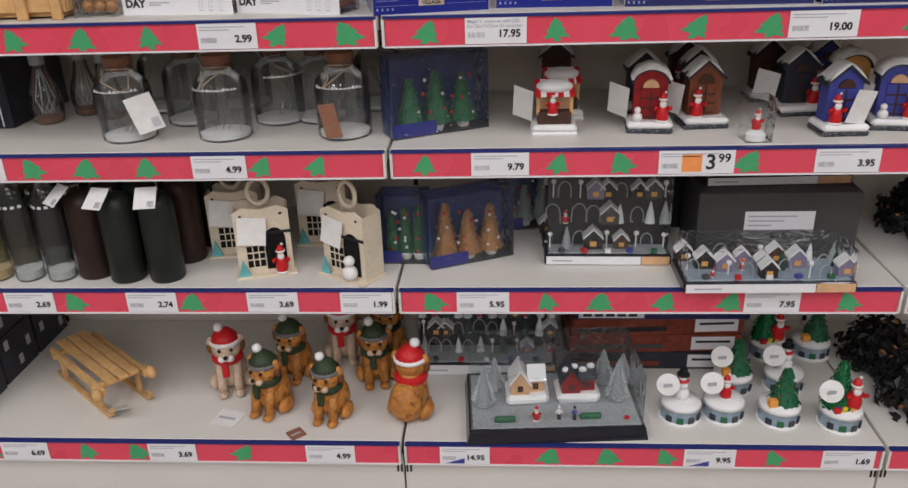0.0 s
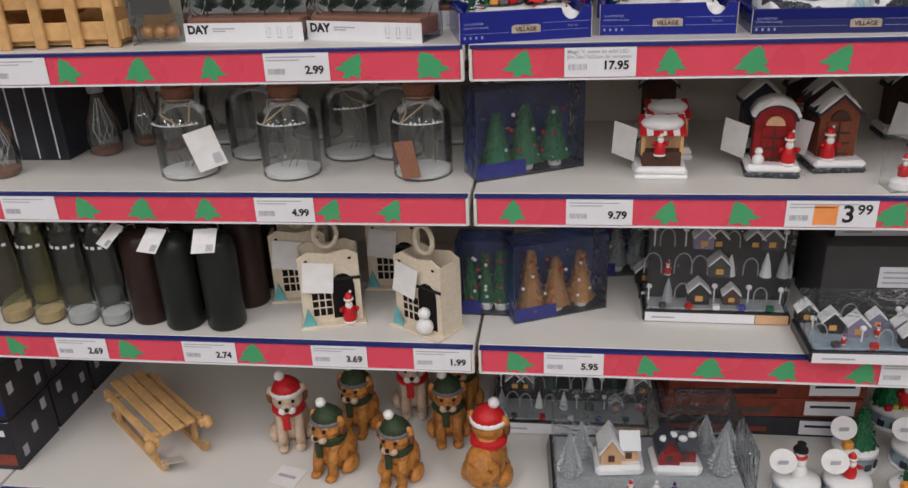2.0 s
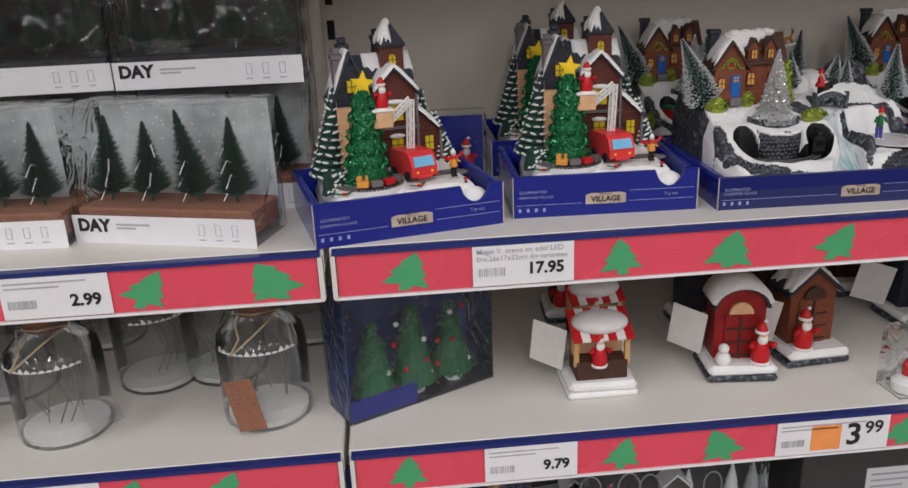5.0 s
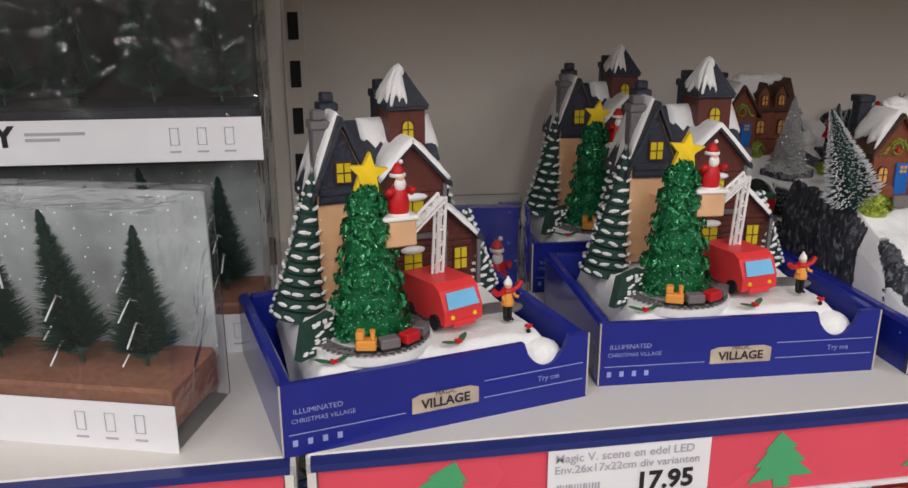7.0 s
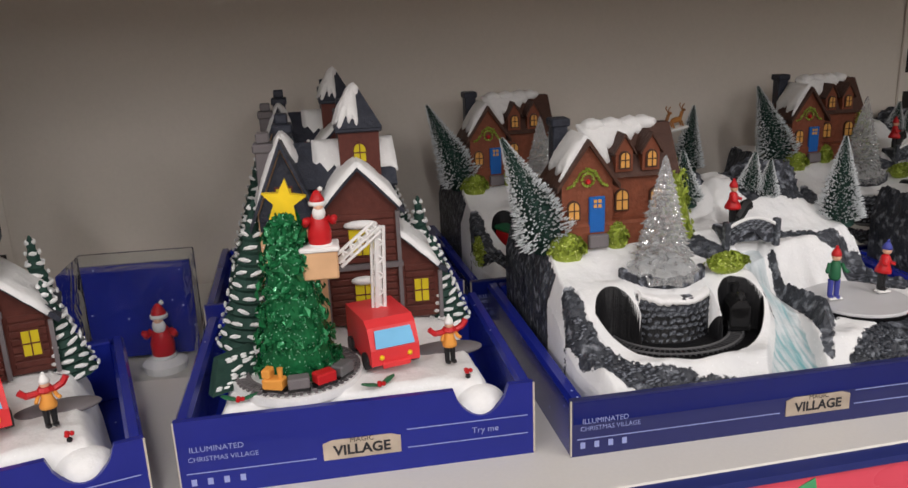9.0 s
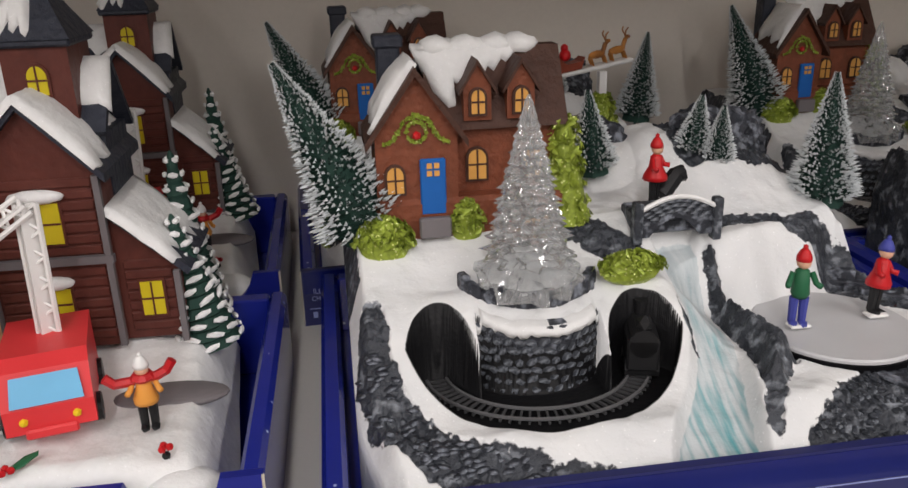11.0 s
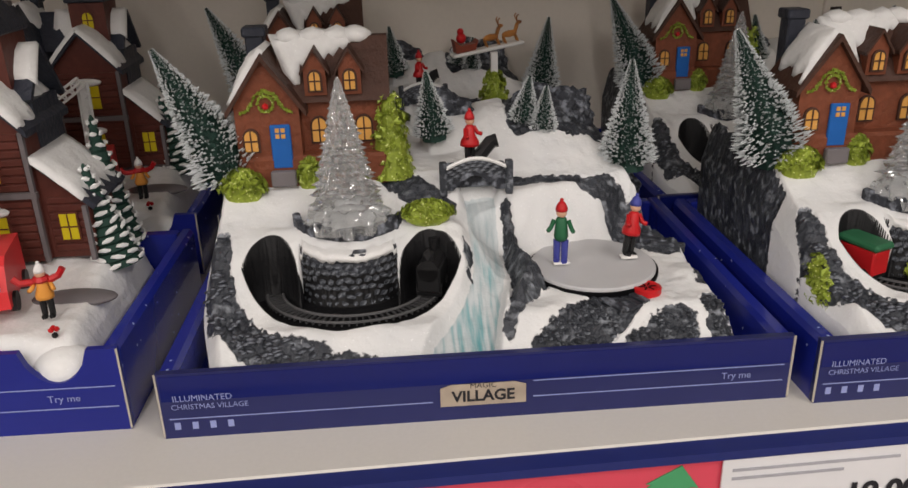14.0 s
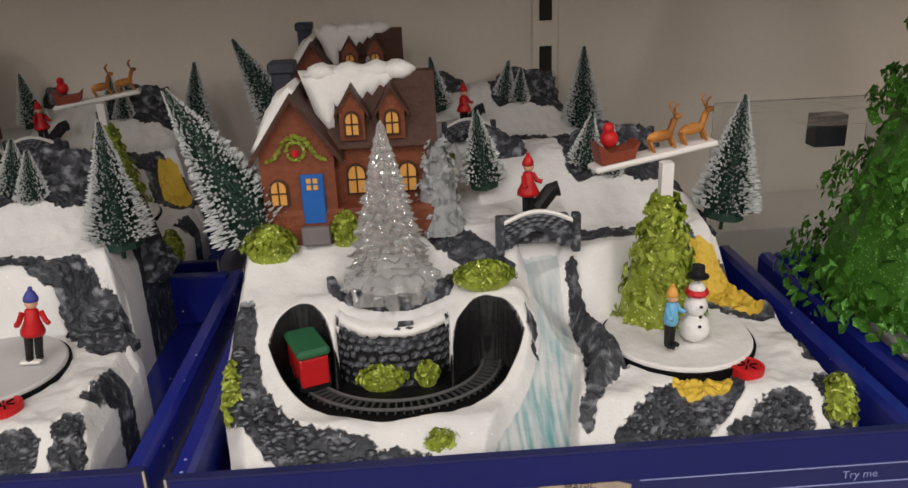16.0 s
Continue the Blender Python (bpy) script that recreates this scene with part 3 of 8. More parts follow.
def leafy(bm, shape, count, size, seed):
    """Small tilted leaf flakes at places that shape(rnd) gives with their outward way."""
    rnd = random.Random(seed)
    for _ in range(count):
        p, n = shape(rnd)
        n = (Vector(n) + Vector((rnd.uniform(-0.6, 0.6), rnd.uniform(-0.6, 0.6), rnd.uniform(-0.5, 0.6)))).normalized()
        t = n.orthogonal().normalized()
        t.rotate(Matrix.Rotation(rnd.uniform(0, 6.28), 3, n))
        b = n.cross(t)
        s = size * rnd.uniform(0.6, 1.3)
        p = Vector(p)
        vs = [bm.verts.new(p + q) for q in (t * s, b * s * 0.6 + n * s * 0.35, -t * s, -b * s * 0.6 + n * s * 0.2)]
        bm.faces.new(vs)
    return bm


def tinsel_tree(parent, x, y, z0, z1, r, material, seed, count=900, size=0.0034, name="glitter_tree", full=1.0):
    def spot(rnd):
        f = rnd.random() ** 1.35
        a = rnd.uniform(0, 6.283)
        tier = 0.86 + 0.2 * ((f * 6.0) % 1.0 < 0.5)
        q = (r * (1 - f) ** full + 0.006 * f + 0.001) * tier * rnd.uniform(0.85, 1.05)
        return (x + q * math.cos(a), y + q * math.sin(a), z0 + (z1 - z0) * f), (math.cos(a), math.sin(a), 0.25)
    bm = G()
    lathe(bm, [(r * 0.88 * (1 - k / 8) ** full + 0.003, z0 + (z1 - z0) * k / 8) for k in range(9)], 14, x=x, y=y)
    leafy(bm, spot, count, size, seed)
    return part(name, bm, material, parent, "green glitter tinsel fir")


def bush(parent, x, y, z, rx, ry, rz, material, seed, count=260, size=0.0024, name="glitter_bush"):
    def spot(rnd):
        a, f = rnd.uniform(0, 6.283), rnd.random()
        s = math.sqrt(max(0.0, 1 - f * f)) * rnd.uniform(0.8, 1.08)
        return (x + rx * s * math.cos(a), y + ry * s * math.sin(a), z + rz * f), (math.cos(a), math.sin(a), f)
    bm = G()
    ball(bm, (x, y, z), 1.0, 2, (rx * 0.86, ry * 0.86, rz * 0.86))
    leafy(bm, spot, count, size, seed)
    return part(name, bm, material, parent, "yellow-green glitter bush")


def small_figure(parent, x, y, z, h, coat, hat, turn=0.0, legs=BLACK, name="figurine", arms=True, lean=0.0, skirt=0.0):
    """A tiny moulded figure in one plain mesh per paint."""
    m = pose(x, y, z, 0, lean, turn) @ Matrix.Scale(h, 4)
    body = G()
    lathe(body, [(0.085 + skirt, 0.36), (0.115 + skirt * 0.6, 0.42), (0.10, 0.56), (0.085, 0.70), (0.04, 0.74)], 12, m)
    if arms:
        for s in (-1, 1):
            tube(body, [m @ Vector((s * 0.11, 0, 0.68)), m @ Vector((s * 0.16, -0.05, 0.56)), m @ Vector((s * 0.19, -0.13, 0.55))], 0.038 * h, 6)
    fig = part(name, body, coat, parent, "tiny painted figure", True)
    b = G()
    for s in (-1, 1):
        lathe(b, [(0.05, 0.05), (0.06, 0.36)], 8, m, x=s * 0.06)
        ball(b, (s * 0.06, -0.05, 0.035), 0.07, 1, (0.9, 1.5, 0.6), m)
    part("leg", b, legs, fig)
    b = G()
    ball(b, (0, -0.01, 0.81), 0.088, 2, m=m)
    part("head", b, SKIN, fig, smooth=True)
    b = G()
    lathe(b, [(0.096, 0.83), (0.094, 0.88), (0.06, 0.95), (0.02, 0.99)], 10, m)
    ball(b, (0, 0, 1.0), 0.035, 1, m=m)
    part("hat", b, hat, fig, smooth=True)
    return fig


def santa_figure(parent, x, y, z, h, turn=0.0, name="santa_figurine"):
    m = pose(x, y, z, 0, 0, turn) @ Matrix.Scale(h, 4)
    b = G()
    lathe(b, [(0.16, 0.0), (0.20, 0.10), (0.21, 0.28), (0.17, 0.46), (0.11, 0.60), (0.06, 0.64)], 14, m)
    for s in (-1, 1):
        tube(b, [m @ Vector((s * 0.15, 0, 0.52)), m @ Vector((s * 0.25, -0.07, 0.45)), m @ Vector((s * 0.24, -0.17, 0.55))], 0.06 * h, 6)
    lathe(b, [(0.14, 0.80), (0.12, 0.88), (0.05, 1.0), (0.01, 1.02)], 12, m)
    s = part(name, b, SANTA_RED, parent, "tiny red-coated painted figure with white beard", True)
    b = G()
    ball(b, (0, -0.09, 0.63), 0.12, 2, (1, 0.7, 1.15), m)
    lathe(b, [(0.15, 0.76), (0.155, 0.81), (0.14, 0.83)], 12, m)
    lathe(b, [(0.215, 0.02), (0.22, 0.07), (0.20, 0.09)], 14, m)
    ball(b, (0.07, 0, 1.03), 0.05, 1, m=m)
    part("beard", b, WHITE, s, smooth=True)
    b = G()
    ball(b, (0, -0.08, 0.73), 0.085, 2, m=m)
    part("face", b, SKIN, s, smooth=True)
    return s


def tray(parent, w, d, h, panel, wall=0.009, notch=None, plate_at=0.5, words=True):
    """A cardboard display tray with folded double walls, a printed front and a name plate."""
    if notch:
        a, b, depth = notch
        arc = [(a + (b - a) * i / 12, h - depth * math.sin(math.pi * i / 12) ** 0.6) for i in range(13)]
        outline = [(0, 0), (w, 0), (w, h)] + arc[::-1] + [(0, h)]
    else:
        outline = [(0, 0), (w, 0), (w, h), (0, h)]
    t = part("tray", prism(G(), outline, 0.0, 0.004), panel, parent, "glossy blue cardboard tray")
    part("tray_floor", box(G(), 0.002, w - 0.002, 0.004, d, 0.0, 0.003), BLUE_BOX, t)
    for s in (0, 1):
        bm = G()
        x0, x1 = (0.0, wall) if s == 0 else (w - wall, w)
        prism(bm, [(x0, 0.0), (x1, 0.0), (x1, h - 0.003), (x1 - 0.002, h), (x0 + 0.002, h), (x0, h - 0.003)], 0.0042, d)
        part("tray_side", bm, BLUE_BOX, t)
    part("tray_back", box(G(), wall, w - wall, d - wall, d, 0.003, h, bev=0.001), BLUE_BOX, t)
    for x in (0.0, w):
        part("worn_corner", tube(G(), [(x, 0.0, 0.001), (x, 0.0, h)], 0.0006, 5), CARD_EDGE, t)
    # Print edge at mid; shelf reflection painted in as the hazier lower half.
    if panel == NAVY_PANEL:
        part("printed_band", box(G(), 0.0015, w - 0.0015, -0.0003, -0.0001, h * 0.58, h - 0.0012), DEEP_BAND, t, "deep blue upper band")
    px, pw, ph = w * plate_at, 0.0225, 0.0062
    pz = h * 0.40
    plate = part("name_plate", prism(G(), [(px - pw, pz - ph), (px + pw, pz - ph), (px + pw, pz + ph * 0.7), (px + pw * 0.75, pz + ph * 1.0), (px - pw * 0.75, pz + ph * 1.0), (px - pw, pz + ph * 0.7)], -0.0008, -0.0002), PLATE, t, "gold printed name plate")
    lettering("VILLAGE", 0.0088, pose(px, -0.0010, pz - ph * 0.15, 90), INK, plate, "wording", 0.03)
    lettering("MAGIC", 0.0045, pose(px, -0.0010, pz + ph * 0.85, 90), INK, plate, "wording")
    bm = G()
    box(bm, 0.004, px - pw - 0.004, -0.0004, -0.0001, h * 0.30, h * 0.30 + 0.0005)
    box(bm, px + pw + 0.004, w - 0.004, -0.0004, -0.0001, h * 0.55, h * 0.55 + 0.0005)
    box(bm, px + pw + 0.004, w - 0.004, -0.0004, -0.0001, h * 0.30, h * 0.30 + 0.0005)
    part("printed_line", bm, LINE_PRINT, t)
    lettering("ILLUMINATED", 0.0048, pose(0.022, -0.0006, h * 0.62, 90), LINE_PRINT, t, "wording")
    lettering("CHRISTMAS VILLAGE", 0.0042, pose(0.0252, -0.0006, h * 0.49, 90), LINE_PRINT, t, "wording")
    lettering("Try me", 0.0055, pose(w - 0.030, -0.0006, h * 0.43, 90), LINE_PRINT, t, "wording")
    bm = G()
    for i in range(4):
        box(bm, 0.006 + i * 0.009, 0.009 + i * 0.009, -0.0004, -0.0001, h * 0.14, h * 0.14 + 0.004)
    part("printed_icon", bm, LINE_PRINT, t)
    return t


def gable_house(bm_wall, x0, x1, y0, y1, z0, eave, apex):
    """Walls of a small gabled block whose gable looks to the front."""
    xm = (x0 + x1) / 2
    prism(bm_wall, [(x0, z0), (x1, z0), (x1, eave), (xm, apex), (x0, eave)], y0, y1)


def gable_roof(bm, x0, x1, y0, y1, eave, apex, over, thick):
    xm = (x0 + x1) / 2
    s = (apex - eave) / (xm - x0)
    for sg, xe in ((-1, x0 - over), (1, x1 + over)):
        ze = eave - over * s
        o = [(xm, apex), (xe, ze), (xe, ze + thick * 1.3), (xm, apex + thick * 1.3)]
        prism(bm, o, y0 - over, y1 + over)


def snow_cap(bm, pts, seed, thick=0.003, wave=0.003):
    """A lumpy snow patch over a roof slope, given by its four corners from ridge to eave."""
    rnd = random.Random(seed)
    a, b, c, d = (Vector(p) for p in pts)
    n = (b - a).cross(d - a).normalized()
    if n.z < 0:
        n = -n
    nu, nv = 12, 7
    grid = []
    for i in range(nu + 1):
        drop = 1.0 - rnd.uniform(0.0, 0.35)
        row = []
        for j in range(nv + 1):
            f, g = i / nu, j / nv * drop
            p = a.lerp(b, f).lerp(d.lerp(c, f), g)
            edge = min(1.0, 4 * min(j, nv - j) / nv + 0.0) * min(1.0, 5 * min(i, nu - i) / nu + 0.15)
            row.append(bm.verts.new(p + n * (0.0004 + thick * (0.25 + 0.75 * edge) * (1 + 0.35 * noise.noise(p * 190)))))
        grid.append(row)
    for i in range(nu):
        for j in range(nv):
            bm.faces.new((grid[i][j], grid[i + 1][j], grid[i + 1][j + 1], grid[i][j + 1]))
    # turned-down rim
    rim = [grid[i][0] for i in range(nu + 1)] + [grid[nu][j] for j in range(1, nv + 1)] + [grid[i][nv] for i in range(nu - 1, -1, -1)] + [grid[0][j] for j in range(nv - 1, 0, -1)]
    low = [bm.verts.new(v.co - n * thick * 0.9) for v in rim]
    for i in range(len(rim)):
        j = (i + 1) % len(rim)
        bm.faces.new((rim[i], rim[j], low[j], low[i]))
    return bm


def window(parent, x, y, z, w, h, frame_mat=ROOF_BROWN, pane=YELLOW_WIN, snow=False, arch=False):
    """A small framed window on a front-facing wall."""
    def shape(k):
        o = [(x - w / 2 - k, z - h / 2 - k), (x + w / 2 + k, z - h / 2 - k), (x + w / 2 + k, z + h / 2 + k)]
        if arch:
            o = o[:2] + [(x + (w / 2 + k) * math.cos(a), z + h / 2 - w / 2 + (w / 2 + k) * math.sin(a)) for a in [math.pi * i / 8 for i in range(9)]]
        else:
            o.append((x - w / 2 - k, z + h / 2 + k))
        return o
    ob = part("window", prism(G(), shape(0.0012), y - 0.0008, y + 0.001), frame_mat, parent)
    part("pane", prism(G(), shape(0), y - 0.0014, y - 0.0003), pane, ob, "yellow painted pane")
    bm = G()
    box(bm, x - 0.0004, x + 0.0004, y - 0.0019, y - 0.0012, z - h / 2, z + h / 2)
    box(bm, x - w / 2, x + w / 2, y - 0.0018, y - 0.0012, z - 0.0004, z + 0.0004)
    part("glazing_bar", bm, frame_mat, ob)
    if snow:
        b = G()
        ball(b, (x, y - 0.001, z + h / 2 + 0.003), 1.0, 2, (w * 0.72, 0.004, 0.0032))
        part("snow", b, SNOW, ob, smooth=True)
    return ob


# ---- the small village scene: tall house, fir, fire truck ----
def small_village(m, label):
    root = thing("village_scene", m, label, "christmas village", "small village scenes")
    W, D, TH = 0.206, 0.165, 0.047
    tray(root, W, D, TH, BLUE_PANEL, notch=(0.158, 0.191, 0.018), plate_at=0.5)
    # snow base
    bm = G()
    nx, ny = 56, 44
    grid = []
    for i in range(nx + 1):
        row = []
        for j in range(ny + 1):
            f, g = i / nx, j / ny
            x, y = 0.013 + 0.012 * g + f * (0.181 - 0.026 * g), 0.0055 + g * 0.148
            e = min(f, 1 - f) * 0.170
            e = min(e, g * 0.148 + 0.006, (1 - g) * 0.148 + 0.006)
            z = 0.012 + 0.036 * smooth(-0.004, 0.016, e) + 0.006 * smooth(0.05, 0.11, y) + 0.0022 * noise.noise(Vector((x, y, 0)) * 38) + 0.001 * noise.noise(Vector((x, y, 1)) * 120)
            z -= 0.010 * smooth(0.035, 0.0, math.hypot(x - 0.176, (y - 0.004) * 1.2)) * 0.8
            row.append(bm.verts.new((x, y, z)))
        grid.append(row)
    for i in range(nx):
        for j in range(ny):
            bm.faces.new((grid[i][j], grid[i + 1][j], grid[i + 1][j + 1], grid[i][j + 1]))
    part("snow_base", bm, SNOW, root, "glittery painted snow ground", True)
    bm = G()
    ball(bm, (0.1745, 0.0140, 0.0300), 1.0, 3, (0.0175, 0.0125, 0.0125))
    part("snow_mound", bm, SNOW, root, smooth=True)
    # grey path patch
    bm = G()
    ball(bm, (0.164, 0.062, 0.0470), 1.0, 3, (0.024, 0.010, 0.0040))
    part("path", bm, TRIM_GREY, root, "grey painted path")
    # house
    house = part("house", box(G(), 0.034, 0.180, 0.104, 0.150, 0.040, 0.060, bev=0.002), TRIM_GREY, root, "dark red snow-roofed house")
    house.scale = (0.86, 1.0, 0.985)
    house.location = (0.0140, 0.0, 0.0)
    bm = G()
    gable_house(bm, 0.042, 0.084, 0.100, 0.146, 0.058, 0.140, 0.182)
    part("wall", bm, PEACH, house, "peach plaster wall")
    bm = G()
    prism(bm, [(0.043, 0.128), (0.083, 0.128), (0.083, 0.139), (0.063, 0.180), (0.043, 0.139)], 0.0985, 0.101)
    for i in range(6):
        box(bm, 0.044, 0.080, 0.0975, 0.0988, 0.130 + i * 0.005, 0.1335 + i * 0.005) if i < 2 else None
    part("gable_planks", bm, SLATE, house)
    bm = G()
    gable_house(bm, 0.089, 0.147, 0.095, 0.148, 0.058, 0.139, 0.166)
    part("wall", bm, WOODRED, house, "dark red plank wall")
    for x0, x1, z0, z1, y in ((0.090, 0.146, 0.062, 0.136, 0.0950), (0.1485, 0.176, 0.062, 0.094, 0.1000)):
        z = z0
        while z < z1:
            part("plank", box(G(), x0 + 0.002, x1 - 0.002, y - 0.0010, y + 0.001, z, z + 0.0040, bev=0.0005), WOODRED, house)
            z += 0.0050
    bm = G()
    prism(bm, [(0.147, 0.058), (0.178, 0.058), (0.178, 0.094), (0.147, 0.118)], 0.100, 0.146)
    part("wall", bm, WOODRED, house, "dark red plank wall")
    bm = G()
    for x in (0.0895, 0.1180, 0.1465, 0.1775):
        if x != 0.1180:
            box(bm, x - 0.0015, x + 0.0015, 0.0925, 0.0955, 0.058, 0.137 if x < 0.15 else 0.092)
    box(bm, 0.088, 0.149, 0.0920, 0.0955, 0.098, 0.1015)
    part("corner_trim", bm, TRIM_GREY, house)
    # roofs
    bm = G()
    gable_roof(bm, 0.089, 0.147, 0.095, 0.148, 0.139, 0.166, 0.005, 0.003)
    r2 = part("roof", bm, SLATE, house, "blue-black slate roof")
    bm = G()
    gable_roof(bm, 0.042, 0.084, 0.100, 0.146, 0.140, 0.183, 0.006, 0.004)
    r1 = part("roof", bm, SLATE, house, "blue-black slate roof")
    bm = G()
    slab(bm, [(0.146, 0.095, 0.119), (0.1825, 0.095, 0.089), (0.1825, 0.150, 0.089), (0.146, 0.150, 0.119)], 0.0035)
    r3 = part("roof", bm, SLATE, house)
    bm = G()
    slab(bm, [(0.058, 0.112, 0.150), (0.150, 0.112, 0.150), (0.150, 0.135, 0.178), (0.058, 0.135, 0.178)], 0.003)
    slab(bm, [(0.058, 0.135, 0.178), (0.150, 0.135, 0.178), (0.150, 0.156, 0.146), (0.058, 0.156, 0.146)], 0.003)
    prism(bm, [(0.060, 0.10), (0.148, 0.10), (0.148, 0.150), (0.060, 0.150)], 0.114, 0.150)
    r4 = part("roof", bm, SLATE, house)
    for k, (roof, pts) in enumerate((
            (r2, [(0.118, 0.089, 0.171), (0.118, 0.150, 0.171), (0.090, 0.150, 0.146), (0.086, 0.089, 0.141)]),
            (r2, [(0.118, 0.089, 0.171), (0.118, 0.150, 0.171), (0.148, 0.150, 0.144), (0.152, 0.089, 0.139)]),
            (r1, [(0.063, 0.108, 0.189), (0.063, 0.150, 0.189), (0.037, 0.150, 0.134), (0.036, 0.098, 0.130)]),
            (r1, [(0.063, 0.116, 0.189), (0.063, 0.150, 0.189), (0.080, 0.150, 0.155), (0.073, 0.116, 0.168)]),
            (r3, [(0.147, 0.094, 0.1215), (0.147, 0.150, 0.1215), (0.181, 0.150, 0.0935), (0.181, 0.094, 0.0935)]),
            (r4, [(0.086, 0.134, 0.181), (0.150, 0.134, 0.181), (0.152, 0.116, 0.158), (0.086, 0.118, 0.158)]))):
        b = G()
        snow_cap(b, pts, k + 3, 0.0035)
        part("snow", b, SNOW, roof, "thick painted snow", True)
    # tower
    tower = part("tower", box(G(), 0.107, 0.138, 0.112, 0.143, 0.140, 0.189), WOODRED, house, "dark red clock tower")
    bm = G()
    box(bm, 0.1045, 0.1405, 0.1095, 0.1455, 0.188, 0.1915, bev=0.001)
    lathe(bm, [(0.0262, 0.191), (0.0170, 0.201), (0.0020, 0.218)], 4, pose(0.1225, 0.1275, 0, 0, 0, 45))
    part("tower_roof", bm, SLATE, tower)
    b = G()
    snow_cap(b, [(0.1225, 0.1275, 0.219), (0.123, 0.1270, 0.219), (0.122, 0.108, 0.192), (0.1035, 0.1085, 0.192)], 2, 0.003)
    snow_cap(b, [(0.1225, 0.1275, 0.219), (0.1222, 0.1285, 0.219), (0.1035, 0.147, 0.192), (0.1035, 0.110, 0.192)], 3, 0.003)
    ball(b, (0.1215, 0.1265, 0.213), 1.0, 2, (0.005, 0.005, 0.006))
    part("snow", b, SNOW, tower, smooth=True)
    window(tower, 0.1225, 0.1118, 0.1745, 0.009, 0.012, WOODRED, arch=True)
    # chimneys
    for cx, cy, cz in ((0.050, 0.118, 0.187), (0.064, 0.142, 0.196), (0.113, 0.150, 0.203)):
        bm = G()
        box(bm, cx - 0.0065, cx + 0.0065, cy - 0.0065, cy + 0.0065, cz - 0.056, cz - 0.006, bev=0.001)
        box(bm, cx - 0.008, cx + 0.008, cy - 0.008, cy + 0.008, cz - 0.009, cz - 0.003, bev=0.001)
        box(bm, cx - 0.005, cx + 0.005, cy - 0.005, cy + 0.005, cz - 0.003, cz + 0.004, bev=0.001)
        part("chimney", bm, SLATE if cz > 0.19 else TRIM_GREY, house)
    # windows
    window(house, 0.118, 0.0942, 0.117, 0.019, 0.018, WOODRED, snow=True)
    window(house, 0.118, 0.0942, 0.080, 0.015, 0.014, WOODRED, snow=True)
    window(house, 0.163, 0.0988, 0.078, 0.011, 0.016, WOODRED)
    window(house, 0.063, 0.0972, 0.150, 0.011, 0.013, WOODRED)
    window(house, 0.078, 0.0995, 0.090, 0.012, 0.022, TRIM_GREY)
    bm = G()
    lathe(bm, [(0.015, 0.058), (0.015, 0.115)], 14, x=0.076, y=0.098)
    part("bay_wall", bm, PEACH, house)
    # tree with star
    tinsel_tree(root, 0.069, 0.047, 0.054, 0.150, 0.0235, TINSEL, 5, 1700, 0.0032, full=0.72)
    o = []
    for i in range(10):
        r = 0.0135 if i % 2 == 0 else 0.0060
        o.append((0.070 + r * math.sin(i * math.pi / 5 + 0.12), 0.157 + r * math.cos(i * math.pi / 5 + 0.12)))
    bm = prism(G(), o, 0.043, 0.048)
    part("star", bm, STAR, root, "yellow five-pointed star")
    # track and train
    bm = G()
    n = 40
    for rr in (0.030, 0.0365):
        tube(bm, [(0.069 + rr * math.cos(6.2832 * i / n), 0.044 + rr * math.sin(6.2832 * i / n), 0.0535) for i in range(n)], 0.0007, 5, True)
    for i in range(54):
        a = 6.2832 * i / 54
        box(bm, 0.0285, 0.0380, -0.0009, 0.0009, 0.0517, 0.0527, pose(0.069, 0.044, 0) @ Matrix.Rotation(a, 4, "Z"))
    part("rail_track", bm, TRIM_GREY, root, "grey ring of rail track")
    bm = G()
    cone(bm, 0.0395, 0.0395, 0.046, 0.0515, 40, x=0.069, y=0.044)
    part("track_bed", bm, SNOW, root)
    for ang, paint, nm in ((-112, ORANGE_COAT, "train_engine"), (-88, TRIM_GREY, "train_wagon"), (-62, SANTA_RED, "train_wagon"), (-38, RAIL, "train_wagon")):
        a = radians(ang)
        mm = pose(0.069 + 0.0335 * math.cos(a), 0.044 + 0.0335 * math.sin(a), 0.0535) @ Matrix.Rotation(a + math.pi / 2, 4, "Z")
        bm = G()
        box(bm, -0.0062, 0.0062, -0.0042, 0.0042, 0.002, 0.0085, mm, 0.0008)
        if nm == "train_engine":
            box(bm, -0.0062, -0.001, -0.0038, 0.0038, 0.0085, 0.014, mm, 0.0008)
            lathe(bm, [(0.0013, 0.008), (0.0018, 0.0145)], 8, mm, x=0.004)
        w = part(nm, bm, paint, root, "tiny toy train car")
        bm = G()
        box(bm, -0.0066, 0.0066, -0.0034, 0.0034, 0.0, 0.002, mm)
        part("undercarriage", bm, BLACK, w)
    # fire truck with lift
    tm = pose(0.122, 0.056, 0.051, 0, 0, 14)
    bm = G()
    prism(bm, [(-0.024, 0.004), (0.026, 0.004), (0.026, 0.014), (0.020, 0.0265), (0.014, 0.0300), (-0.024, 0.0290)], -0.0155, 0.0155, tm @ Matrix.Rotation(radians(-90), 4, "Z"))
    truck = part("fire_truck", bm, TRUCK_RED, root, "red plastic toy fire truck")
    bm = G()
